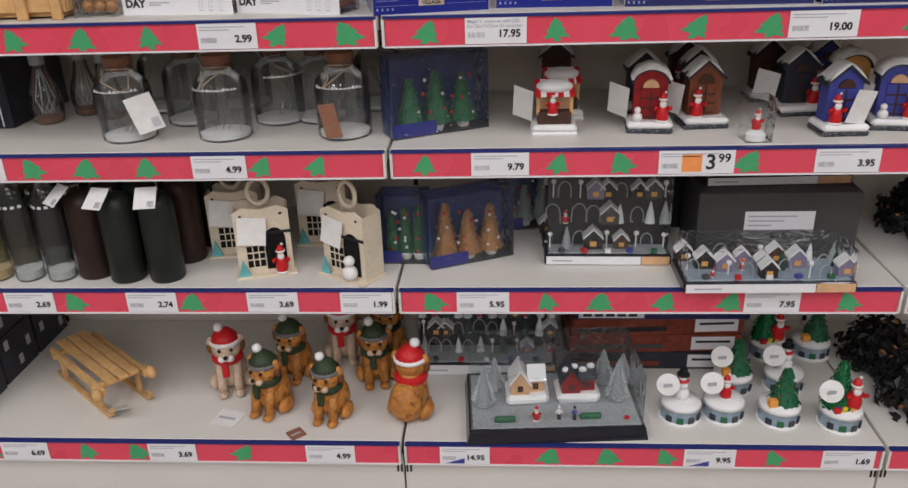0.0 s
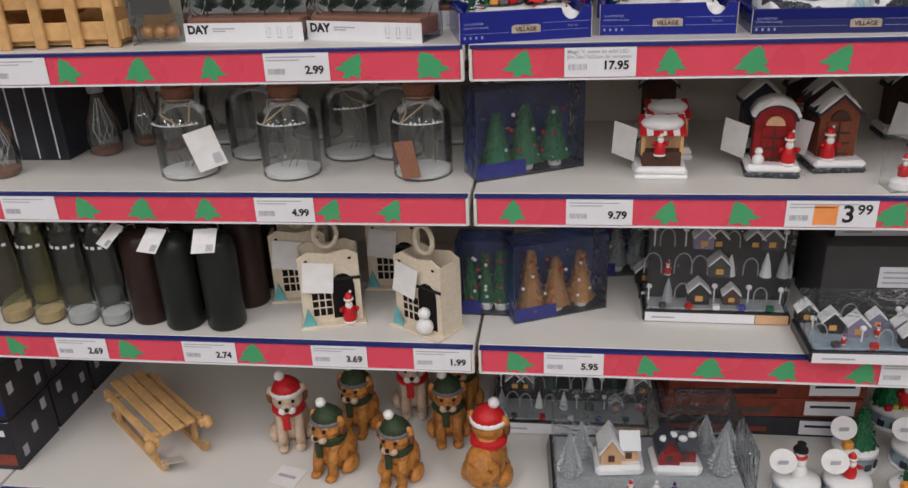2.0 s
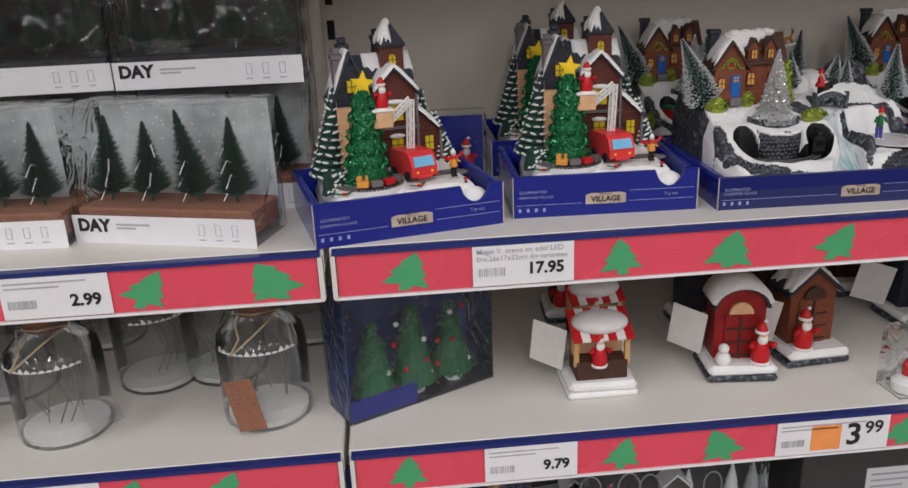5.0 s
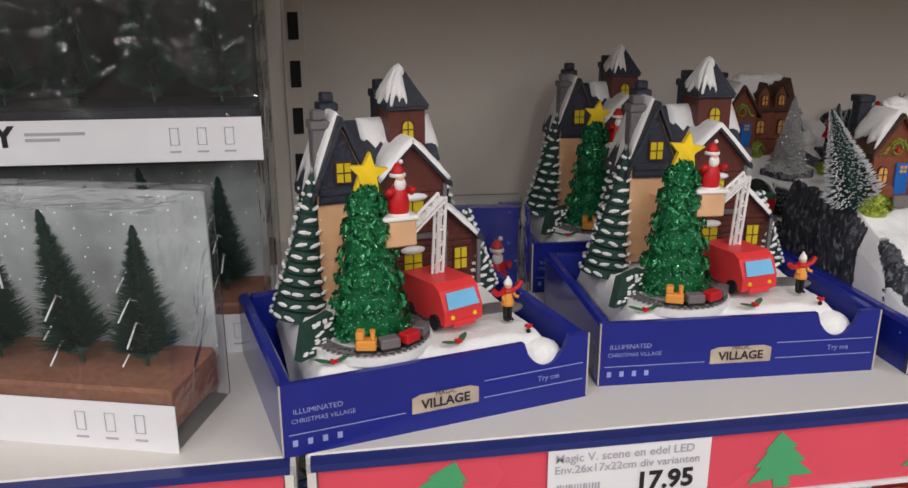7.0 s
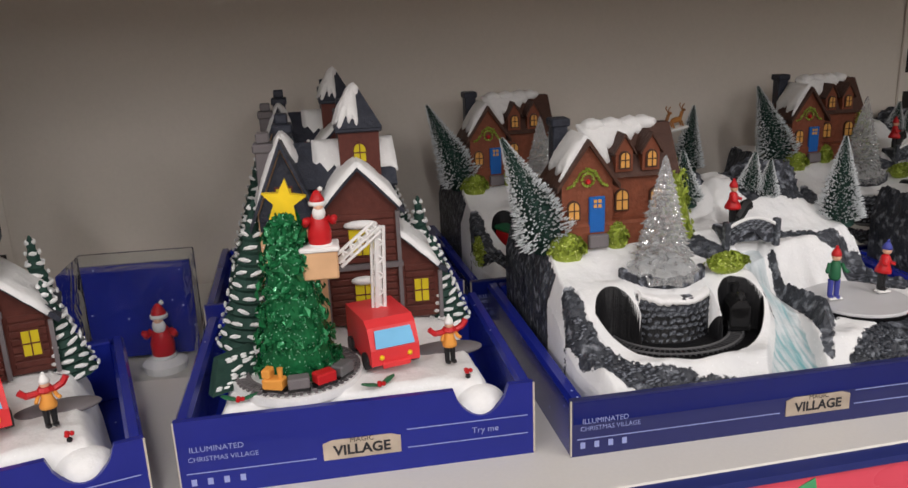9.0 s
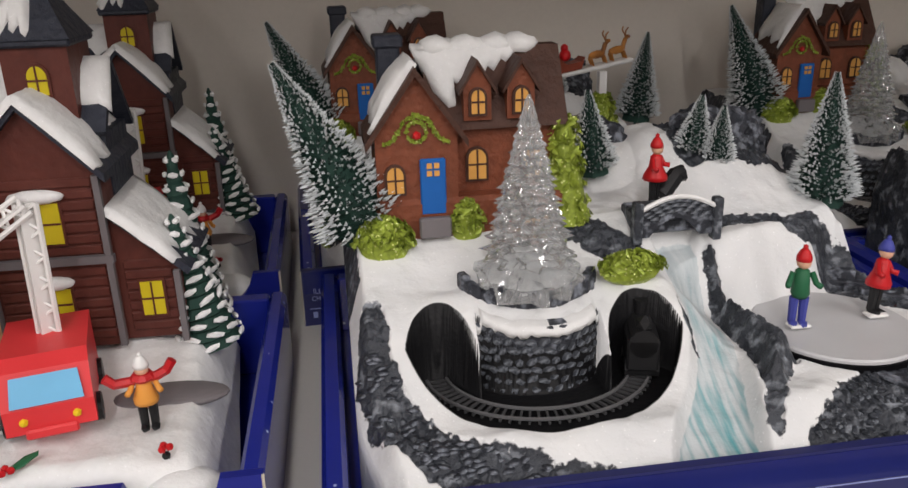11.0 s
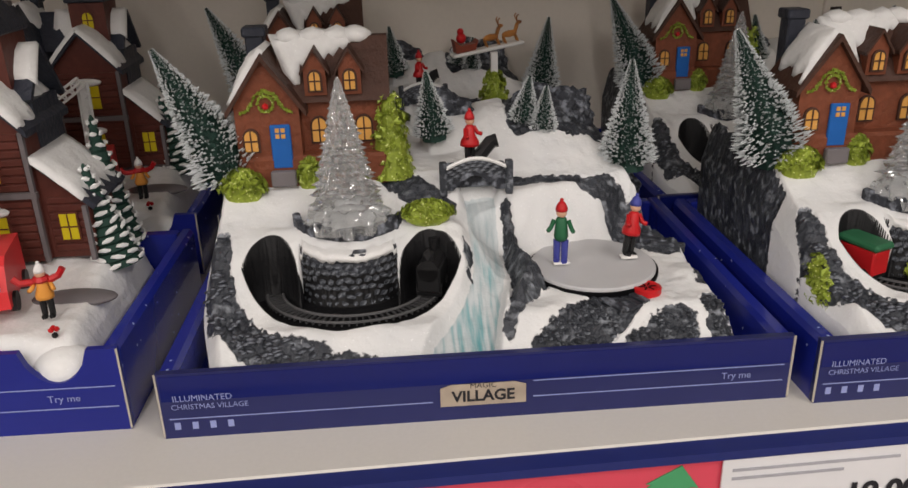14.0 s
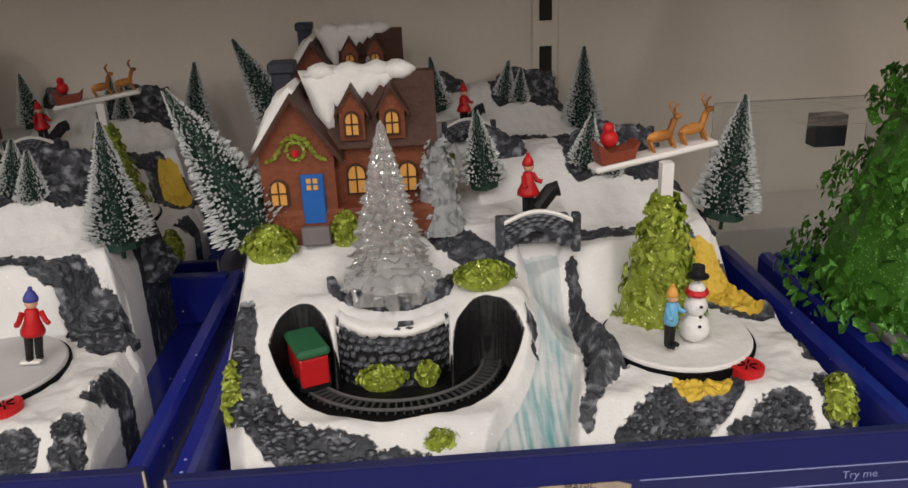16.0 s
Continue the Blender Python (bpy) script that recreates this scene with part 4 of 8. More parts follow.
    slab(bm, [(-0.0125, -0.0262, 0.0150), (0.0125, -0.0262, 0.0150), (0.0115, -0.0214, 0.0250), (-0.0115, -0.0214, 0.0250)], 0.0008)
    for v in bm.verts:
        v.co = tm @ v.co
    part("windscreen", bm, SKY_BLUE, truck, "light blue windscreen")
    for sx, sy in ((-1, -0.016), (1, -0.016), (-1, 0.014), (1, 0.014)):
        bm = G()
        lathe(bm, [(0.0055, -0.002), (0.0055, 0.002)], 14, tm @ pose(sx * 0.0152, sy, 0.0045, 0, 90, 0))
        part("wheel", bm, BLACK, truck)
    bm = G()
    for sx in (-0.009, 0.009):
        ball(bm, (sx, -0.0262, 0.009), 0.0018, 1, m=tm)
    part("headlight", bm, STAR, truck)
    bm = G()
    box(bm, -0.009, 0.009, -0.028, -0.026, 0.002, 0.006, tm, 0.0008)
    part("bumper", bm, TRUCK_RED, truck)
    for name, pts in (("boom", [(0.122, 0.062, 0.080), (0.124, 0.060, 0.134)]), ("boom", [(0.124, 0.059, 0.134), (0.098, 0.050, 0.116)])):
        bm = G()
        a, b = Vector(pts[0]), Vector(pts[1])
        d = (b - a).normalized()
        s = d.cross(Vector((0, 1, 0))).normalized() * 0.0038
        for q in (-1, 1):
            tube(bm, [a + s * q, b + s * q], 0.0011, 6)
        steps = 10
        for i in range(steps):
            p, q = a.lerp(b, i / steps), a.lerp(b, (i + 1) / steps)
            tube(bm, [p + s * (1 if i % 2 else -1), q + s * (-1 if i % 2 else 1)], 0.0007, 5)
        box(bm, -0.0030, 0.0030, -0.0006, 0.0006, 0, (b - a).length, Matrix.Translation(a) @ d.to_track_quat("Z", "Y").to_matrix().to_4x4())
        part(name, bm, WHITE, truck, "white lattice lift arm")
    bm = G()
    box(bm, 0.0775, 0.0985, 0.036, 0.052, 0.110, 0.1285, bev=0.001)
    bk = part("basket", bm, PEACH, truck, "orange-beige lift basket")
    part("basket_rim", box(G(), 0.0762, 0.0998, 0.0347, 0.0533, 0.127, 0.130, bev=0.0008), WHITE, bk)
    santa_figure(root, 0.089, 0.044, 0.128, 0.034, 10)
    # waving figure
    fig = small_figure(root, 0.162, 0.034, 0.050, 0.031, ORANGE_COAT, WHITE, 10, skirt=0.06)
    bm = G()
    fm = pose(0.162, 0.034, 0.050, 0, 0, 10) @ Matrix.Scale(0.031, 4)
    lathe(bm, [(0.12, 0.66), (0.15, 0.70), (0.11, 0.76)], 10, fm)
    tube(bm, [fm @ Vector((-0.10, 0, 0.66)), fm @ Vector((-0.32, -0.05, 0.68)), fm @ Vector((-0.42, -0.05, 0.78))], 0.0019, 6)
    tube(bm, [fm @ Vector((0.10, 0, 0.66)), fm @ Vector((0.28, 0, 0.74)), fm @ Vector((0.36, 0, 0.86))], 0.0019, 6)
    part("scarf", bm, SANTA_RED, fig)
    # snowy firs moulded beside the house
    for x, y, z0, z1, r, lean, seed in ((0.034, 0.104, 0.048, 0.148, 0.0185, 8, 1), (0.048, 0.137, 0.05, 0.135, 0.016, 0, 2), (0.174, 0.110, 0.048, 0.112, 0.0135, -9, 3), (0.163, 0.146, 0.048, 0.132, 0.015, -2, 4)):
        rnd = random.Random(seed)
        mm = pose(x, y, z0, 0, lean, 0)
        h = z1 - z0
        bm = G()
        prof = []
        tiers = 12
        for k in range(tiers):
            f = k / tiers
            prof += [(r * (1 - f) + 0.0015, h * f), (r * (1 - f) * 0.80 + 0.0005, h * (f + 0.7 / tiers))]
        prof.append((0.0006, h))
        lathe(bm, prof, 14, mm)
        fir = part("moulded_fir", bm, NEEDLE, root, "dark moulded fir with snow dabs")
        bm = G()
        for k in range(tiers):
            f = k / tiers
            rr = r * (1 - f) + 0.0016
            cnt = max(4, int(rr * 640))
            for i in range(cnt):
                a = 6.2832 * (i + 0.5 * (k % 2)) / cnt + rnd.uniform(-0.1, 0.1)
                wv = 6.2832 / cnt * rr * 0.33
                ball(bm, (0, 0, 0), 1.0, 1, (wv * 1.35, 0.0013, 0.0016), mm @ pose(rr * math.cos(a), rr * math.sin(a), h * (f + 0.02) + 0.001, 0, rnd.uniform(-20, 20), math.degrees(a) + 90))
        tagged(part("snow_dab", bm, SNOW, fir, "white snow dabs"), kind="stuff")
    # low snowy hedge and holly
    bm = G()
    prism(bm, [(-0.016, 0), (0.016, 0), (0.013, 0.024), (-0.010, 0.022)], -0.003, 0.003, pose(0.031, 0.040, 0.046, 0, 0, 32))
    hd = part("hedge", bm, NEEDLE, root, "low dark hedge with snow")
    bm = G()
    rnd = random.Random(2)
    for i in range(26):
        ball(bm, (rnd.uniform(-0.013, 0.013), -0.0034, rnd.uniform(0.003, 0.021)), 1.0, 1, (0.0022, 0.001, 0.0010), pose(0.031, 0.040, 0.046, 0, 0, 32) @ pose(0, 0, 0))
    tagged(part("snow_dab", bm, SNOW, hd), kind="stuff")
    for hx, hy, turn in ((0.036, 0.0135, 0), (0.117, 0.0130, 25), (0.170, 0.018, 200)):
        bm = G()
        if hx < 0.15:
            for s in (-1, 1):
                ball(bm, (s * 0.0062, 0, 0), 1.0, 1, (0.0068, 0.0026, 0.0008), pose(hx, hy, 0.0496, 0, -12 * s, turn + s * 18))
        else:
            ball(bm, (hx, hy, 0.047), 0.0018, 1)
        sprig = part("holly", bm, DEEP_GREEN if hx < 0.15 else BLACK, root, "painted holly sprig")
        bm = G()
        for i in range(3):
            ball(bm, (hx + 0.0016 * math.cos(i * 2.1), hy + 0.0016 * math.sin(i * 2.1), 0.0505), 0.0016, 1)
        part("berry", bm, SANTA_RED, sprig)
    return root


S1 = 1.04
SA = small_village(pose(-0.2235, 1.4365, S1, 0, 0, 13.0), "snowy house scene with glitter fir and fire truck, blue tray")
SB = copy_thing(SA, pose(-0.010, 1.4955, S1, 0, 0, -2.2))
SC = copy_thing(SA, pose(-0.008, 1.687, S1, 0, 0, -1.0))


# ---- the large village scene: tunnel railway, river, skating disc ----
LW, LD, LH = 0.331, 0.222, 0.037


LATTICE = np.random.default_rng(8).uniform(-1, 1, (64, 64))


def ramp(a, b, x):
    t = np.clip((x - a) / (b - a), 0.0, 1.0)
    return t * t * (3 - 2 * t)


def lumps(u, v, scale):
    """Smooth value noise in the plane, about -1 to 1."""
    x, y = np.asarray(u) * scale + 64.0, np.asarray(v) * scale + 64.0
    i, j = np.floor(x).astype(int), np.floor(y).astype(int)
    f, g = ramp(0, 1, x - i), ramp(0, 1, y - j)
    p = lambda a, b: LATTICE[(i + a) % 64, (j + b) % 64]
    return (p(0, 0) * (1 - f) + p(1, 0) * f) * (1 - g) + (p(0, 1) * (1 - f) + p(1, 1) * f) * g


def chain(u, v, *stops):
    """How deep a place lies inside a band of changing half width (x, y, half width)."""
    best = np.full(np.shape(u), -1.0)
    for (ax, ay, ar), (bx, by, br) in zip(stops, stops[1:]):
        dx, dy = bx - ax, by - ay
        t = np.clip(((u - ax) * dx + (v - ay) * dy) / (dx * dx + dy * dy), 0, 1)
        best = np.maximum(best, ar + (br - ar) * t - np.hypot(u - ax - dx * t, v - ay - dy * t))
    return best


def river_field(u, v):
    mid = 0.155 + 0.0215 * ramp(0.0, 0.065, v)
    half = 0.0092 + 0.0085 * ramp(0.055, 0.0, v)
    return np.minimum(half - np.abs(u - mid), 0.112 - v)


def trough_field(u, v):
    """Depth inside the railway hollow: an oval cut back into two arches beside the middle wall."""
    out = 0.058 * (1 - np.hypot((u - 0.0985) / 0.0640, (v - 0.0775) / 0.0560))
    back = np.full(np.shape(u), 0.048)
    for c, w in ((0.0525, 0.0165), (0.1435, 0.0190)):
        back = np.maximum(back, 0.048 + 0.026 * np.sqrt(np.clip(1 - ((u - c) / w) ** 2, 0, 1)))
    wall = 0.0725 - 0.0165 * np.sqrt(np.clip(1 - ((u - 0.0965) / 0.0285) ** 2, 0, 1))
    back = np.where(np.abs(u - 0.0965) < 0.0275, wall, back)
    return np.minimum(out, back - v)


def rock_field(u, v):
    band = chain(u, v, (0.025, 0.074, 0.006), (0.024, 0.055, 0.0085), (0.030, 0.036, 0.0095), (0.047, 0.016, 0.0095), (0.078, 0.006, 0.0085), (0.108, 0.002, 0.006))
    spine = chain(u, v, (0.1925, 0.101, 0.003), (0.1945, 0.075, 0.0065), (0.199, 0.050, 0.0105), (0.190, 0.033, 0.0055), (0.181, 0.014, 0.003))
    house_path = chain(u, v, (0.113, 0.127, 0.009), (0.134, 0.108, 0.0105), (0.154, 0.094, 0.007))
    bank = chain(u, v, (0.197, 0.128, 0.0055), (0.235, 0.126, 0.006), (0.262, 0.122, 0.010), (0.277, 0.109, 0.0165), (0.289, 0.092, 0.012))
    path = chain(u, v, (0.256, 0.031, 0.006), (0.243, 0.024, 0.010), (0.222, 0.014, 0.0135), (0.203, 0.003, 0.011))
    low = chain(u, v, (0.274, 0.012, 0.009), (0.250, 0.003, 0.008))
    corner = chain(u, v, (0.293, 0.024, 0.006), (0.296, 0.004, 0.008))
    side = chain(u, v, (0.303, 0.064, 0.006), (0.296, 0.042, 0.004))
    arch = chain(u, v, (0.1655, 0.071, 0.003), (0.1655, 0.056, 0.002))
    back = np.minimum(v - 0.166 - 0.006 * lumps(u, v, 90), 0.05 - np.abs(u - 0.253))
    flank = np.minimum(0.024 + 0.004 * lumps(u, v, 80) - u, v - 0.095)
    f = band
    for k in (spine, house_path, bank, path, low, corner, side, arch, back, flank):
        f = np.maximum(f, k)
    return np.minimum(f, -river_field(u, v)) + 0.0012 * lumps(u, v, 260)


def ground_sides(v):
    """Where the moulded hill begins and ends across the tray."""
    return 0.0255 - 0.0105 * ramp(0.0, 0.055, v), 0.3035 - 0.45 * np.clip(v - 0.092, 0, 0.045)


def ground_height(u, v):
    """Height of the moulded landscape above the shelf."""
    u, v = np.asarray(u, float), np.asarray(v, float)
    # tunnel side: snow apron, slope and house terrace
    left = 0.0345 + 0.0105 * ramp(0.004, 0.022, v) + 0.034 * ramp(0.026, 0.084, v) + 0.019 * ramp(0.080, 0.125, v)
    plug = ramp(0.034, 0.026, np.abs(u - 0.0965)) * ramp(0.048, 0.053, v) * ramp(0.110, 0.085, v)
    left = np.maximum(left, (0.0705 + 0.009 * ramp(0.056, 0.085, v)) * plug)
    # skating side
    right = 0.034 + 0.016 * ramp(0.002, 0.024, v) + 0.002 * ramp(0.03, 0.05, v)
    right = right + 0.034 * ramp(0.098, 0.122, v + 0.012 * ramp(0.25, 0.20, u) - 0.016 * ramp(0.250, 0.275, u))
    right = right + 0.034 * ramp(0.125, 0.19, v) * ramp(0.300, 0.235, u)
    right = right + 0.005 * chain(u, v, (0.281, 0.128, 0.004), (0.302, 0.086, 0.004)).clip(0, 0.003) / 0.003
    f = ramp(0.160, 0.194, u - 0.10 * (0.06 - np.minimum(v, 0.06)) + 0.004)
    z = left * (1 - f) + right * f
    z = np.maximum(z, (0.088 + 0.028 * ramp(0.13, 0.19, v)) * ramp(0.12, 0.15, v) * ramp(0.128, 0.150, u) * ramp(0.285, 0.24, u))
    # river bed between its banks
    rv = river_field(u, v)
    bed = 0.028 + 0.050 * ramp(0.0, 0.112, v)
    k = ramp(-0.005, 0.002, rv) * (v < 0.116)
    z = z * (1 - k) + np.minimum(z, bed) * k
    # rock: rough, with the snow lying a little proud of it
    rk = rock_field(u, v)
    spine = chain(u, v, (0.1925, 0.101, 0.003), (0.1945, 0.075, 0.006), (0.199, 0.050, 0.008), (0.190, 0.033, 0.004))
    z = z + 0.013 * ramp(-0.002, 0.006, spine)
    inside = ramp(-0.0006, 0.0006, rk)
    rough = np.abs(lumps(u + 0.4 * v, v, 210)) * 0.0030 + np.abs(lumps(u, v - 0.5 * u, 480)) * 0.0014
    z = z + inside * (rough - 0.0026)
    z = z + (1 - inside) * (0.0016 * lumps(u, v, 55) + 0.0006 * lumps(u, v, 190))
    # railway hollow
    k = ramp(-0.0004, 0.0006, trough_field(u, v))
    z = z * (1 - k) + 0.0405 * k
    lo, hi = ground_sides(v)
    drop = np.minimum(ramp(-0.002, 0.008, u - lo), ramp(-0.002, 0.008, hi - u))
    return 0.004 + (z - 0.004) * (0.70 + 0.30 * drop)


def large_village(m, label, variant):
    root = thing("village_scene", m, label, "christmas village", "large village scenes")
    tray(root, LW, LD, LH, NAVY_PANEL, wall=0.010, plate_at=0.5 if variant == 1 else 0.53)
    # moulded ground
    nx, ny = 480, 330
    ff, vv = np.meshgrid(np.linspace(0, 1, nx + 1), np.linspace(0.0055, 0.212, ny + 1))
    lo, hi = ground_sides(vv)
    uu = lo + (hi - lo) * ff
    zz = ground_height(uu, vv)
    co = np.stack((uu.ravel(), vv.ravel(), zz.ravel()), 1).tolist()
    idx = lambda i, j: j * (nx + 1) + i
    faces = [(idx(i, j), idx(i + 1, j), idx(i + 1, j + 1), idx(i, j + 1)) for j in range(ny) for i in range(nx)]
    rim = [idx(i, 0) for i in range(nx + 1)] + [idx(nx, j) for j in range(1, ny + 1)] + [idx(i, ny) for i in range(nx - 1, -1, -1)] + [idx(0, j) for j in range(ny - 1, 0, -1)]
    base = len(co)
    co += [(co[k][0], co[k][1], 0.003) for k in rim]
    faces += [(rim[(a + 1) % len(rim)], rim[a], base + a, base + (a + 1) % len(rim)) for a in range(len(rim))]
    me = bpy.data.meshes.new("snow_ground")
    me.from_pydata(co, [], faces)
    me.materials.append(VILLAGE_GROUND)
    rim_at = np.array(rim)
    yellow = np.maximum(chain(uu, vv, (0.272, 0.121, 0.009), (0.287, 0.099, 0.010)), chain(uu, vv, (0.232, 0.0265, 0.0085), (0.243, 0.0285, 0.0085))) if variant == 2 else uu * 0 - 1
    # The hollow and its arches get a region for their painted-in shade.
    for name, field in (("rock", rock_field(uu, vv)), ("cave_shade", np.minimum(trough_field(uu, vv) + 0.0011, 0.0835 - vv)), ("river", river_field(uu, vv)), ("yellow", yellow)):
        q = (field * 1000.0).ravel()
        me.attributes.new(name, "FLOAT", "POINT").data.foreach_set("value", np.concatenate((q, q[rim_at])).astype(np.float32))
    me.polygons.foreach_set("use_smooth", [True] * len(faces))
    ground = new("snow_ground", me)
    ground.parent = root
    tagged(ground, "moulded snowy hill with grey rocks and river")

    # stone wall pieces on the plug between the two tunnel mouths
    rnd = random.Random(11)
    wall = part("tunnel_wall", lathe(G(), [(0.0280, 0.040), (0.0280, 0.0695), (0.026, 0.0715)], 48, pose(0.0965, 0.0725, 0) @ Matrix.Diagonal((1, 0.59, 1, 1))), ROCK, root, "grey rough stone wall between the tunnels")
    stone = G()
    ball(stone, (0, 0, 0), 1.0, 1, (0.0044, 0.0011, 0.0024))
    stone = part("stone", stone, COBBLE, wall)
    stones = 0
    for r in range(7):
        for k in range(15):
            a = math.pi * (1.03 + (k + 0.5 * (r % 2)) / 16)
            s = stone if stones == 0 else new("stone", stone.data)
            stones += 1
            s.parent = wall
            s.matrix_basis = Matrix.Translation((0.0965 + 0.0278 * math.cos(a), 0.0725 + 0.0163 * math.sin(a), 0.0425 + r * 0.0045 + rnd.uniform(-0.0008, 0.0008))) @ Matrix.Rotation(a + math.pi / 2 + rnd.uniform(-0.15, 0.15), 4, "Z") @ Matrix.Rotation(rnd.uniform(-0.5, 0.5), 4, "Y") @ Matrix.Diagonal((rnd.uniform(0.55, 0.95), 1, rnd.uniform(0.7, 1.05), 1))
    # snow hanging over the top of the wall in drips
    bm = G()
    rows = []
    for i in range(4, 57):
        a = math.pi * (1.0 + i / 60)
        f = math.sin(math.pi * i / 60)
        x, y = 0.0965 + 0.0292 * math.cos(a), 0.0730 + 0.0178 * math.sin(a)
        top = float(ground_height(x, y + 0.006)) if 9 < i < 51 else 0.0705
        drip = 0.0022 + 0.0030 * abs(noise.noise(Vector((i * 0.23, 4, 0)))) + 0.0012 * noise.noise(Vector((i * 0.7, 9, 0)))
        rows.append([bm.verts.new(p) for p in ((x, y + 0.007, top + 0.0003), (x, y + 0.0015, top + 0.0002), (x, y - 0.0010 * f, top - 0.0014), (x, y - 0.0010 * f, top - 0.0014 - drip), (x, y + 0.0016, top - 0.0012 - drip))])
    for p, q in zip(rows, rows[1:]):
        for k in range(4):
            bm.faces.new((p[k], q[k], q[k + 1], p[k + 1]))
    part("snow_lip", bm, SNOW, root, smooth=True)
    # track
    bm = G()
    def oval(r, i, n):
        a = math.pi + math.pi * i / n
        return Vector((0.0985 + r * math.cos(a), 0.0765 + r * 0.86 * math.sin(a), 0.0428))
    for r in (0.0425, 0.0515):
        tube(bm, [oval(r, i, 40) for i in range(41)], 0.0008, 5)
    track = part("rail_track", bm, RAIL, root, "dull grey curved rail track")
    sl = part("sleeper", box(G(), -0.0058, 0.0058, -0.00045, 0.00045, -0.0012, 0.0), RAIL_DARK, track)
    for i in range(40):
        a = math.pi + math.pi * (i + 0.5) / 40
        s = sl if i == 0 else new("sleeper", sl.data)
        s.parent = track
        s.matrix_basis = Matrix.Translation((0.0985 + 0.047 * math.cos(a), 0.0765 + 0.047 * 0.86 * math.sin(a), 0.0426)) @ Matrix.Rotation(a, 4, "Z")
    # train
    spots = ((186, DEEP_GREEN, SANTA_RED),) if variant == 2 else ((357, BLACK, BLACK),)
    for ang, roof, side in spots:
        a = radians(ang + (16 if variant == 2 else -12))
        mm = Matrix.Translation((0.0985 + 0.047 * math.cos(a), 0.0765 + 0.040 * math.sin(a), 0.0436)) @ Matrix.Rotation(a + math.pi / 2, 4, "Z")
        bm = G()
        box(bm, -0.012, 0.012, -0.007, 0.007, 0.003, 0.018, mm, 0.001)
        if variant == 1:
            lathe(bm, [(0.0065, -0.012), (0.0065, 0.012)], 12, mm @ pose(0, 0, 0.016, 0, 90, 0))
            lathe(bm, [(0.002, 0.02), (0.003, 0.029)], 10, mm, x=0.007)
        tr = part("toy_train", bm, side, root, "toy train car inside the tunnel")
        bm = G()
        box(bm, -0.0135, 0.0135, -0.008, 0.008, 0.018, 0.0225, mm, 0.0015) if variant == 2 else ball(bm, (-0.008, 0, 0.024), 0.004, 1, m=mm)
        part("roof", bm, roof, tr)
        bm = G()
        for k in (-0.007, 0.007):
            lathe(bm, [(0.004, -0.0075), (0.004, 0.0075)], 10, mm @ pose(k, 0, 0.003, 90, 0, 0))
        part("wheel_set", bm, BLACK, tr)

    # fountain rim and crystal fir on the terrace
    bm = G()
    rnd = random.Random(5)
    for i in range(15):
        a = math.pi * (1.06 + 0.88 * i / 14)
        p = (0.0965 + 0.0300 * math.cos(a), 0.0880 + 0.0180 * math.sin(a), 0.0800 + 0.004 * (1 + math.sin(a)) + rnd.uniform(-0.001, 0.001))
        box(bm, -0.0034, 0.0034, -0.0022, 0.0022, -0.006, 0.0014 + 0.0016 * (i % 4 == 0), Matrix.Translation(p) @ Matrix.Rotation(a + 1.57 + rnd.uniform(-0.1, 0.1), 4, "Z"), 0.0009)
    part("fountain_rim", bm, ROCK, root, "dark grey stone rim")
    bm = G()
    prof, tiers = [(0.0215, 0.0780), (0.0225, 0.0850)], 19
    for k in range(tiers):
        f = k / tiers
        r = 0.0190 * (1 - f) ** 0.92 + 0.0010
        prof += [(r, 0.0885 + 0.072 * f), (r * 0.74, 0.0885 + 0.072 * (f + 0.75 / tiers))]
    prof.append((0.0005, 0.1625))
    lathe(bm, prof, 40)
    for v in bm.verts:
        a = math.atan2(v.co.y, v.co.x)
        k = 1 + 0.15 * math.sin(a * 9 + v.co.z * 520) + 0.10 * math.sin(a * 14 - v.co.z * 360)
        v.co.x, v.co.y = 0.0965 + v.co.x * k, 0.0850 + v.co.y * k
    part("crystal_fir", bm, CRYSTAL, root, "clear moulded plastic fir")

    # house
    house = part("house", box(G(), 0.031, 0.122, 0.113, 0.166, 0.092, 0.112, bev=0.002), BRICK, root, "orange-brown cottage with snowy roof")
    bm = G()
    gable_house(bm, 0.0325, 0.0705, 0.115, 0.150, 0.106, 0.142, 0.168)
    part("wall", bm, BRICK, house, "orange-brown wall")
    bm = G()
    box(bm, 0.068, 0.120, 0.124, 0.160, 0.106, 0.144)
    part("wall", bm, BRICK, house, "orange-brown wall")
    bm = G()
    gable_roof(bm, 0.0325, 0.0705, 0.115, 0.150, 0.142, 0.168, 0.0045, 0.003)
    r1 = part("roof", bm, ROOF_BROWN, house, "dark brown roof")
    bm = G()
    prism(bm, [(0.119, 0.142), (0.140, 0.176), (0.150, 0.176), (0.166, 0.142)], 0.058, 0.1245, Matrix(((0, 1, 0, 0), (1, 0, 0, 0), (0, 0, 1, 0), (0, 0, 0, 1))))
    r2 = part("roof", bm, ROOF_BROWN, house, "dark brown roof")
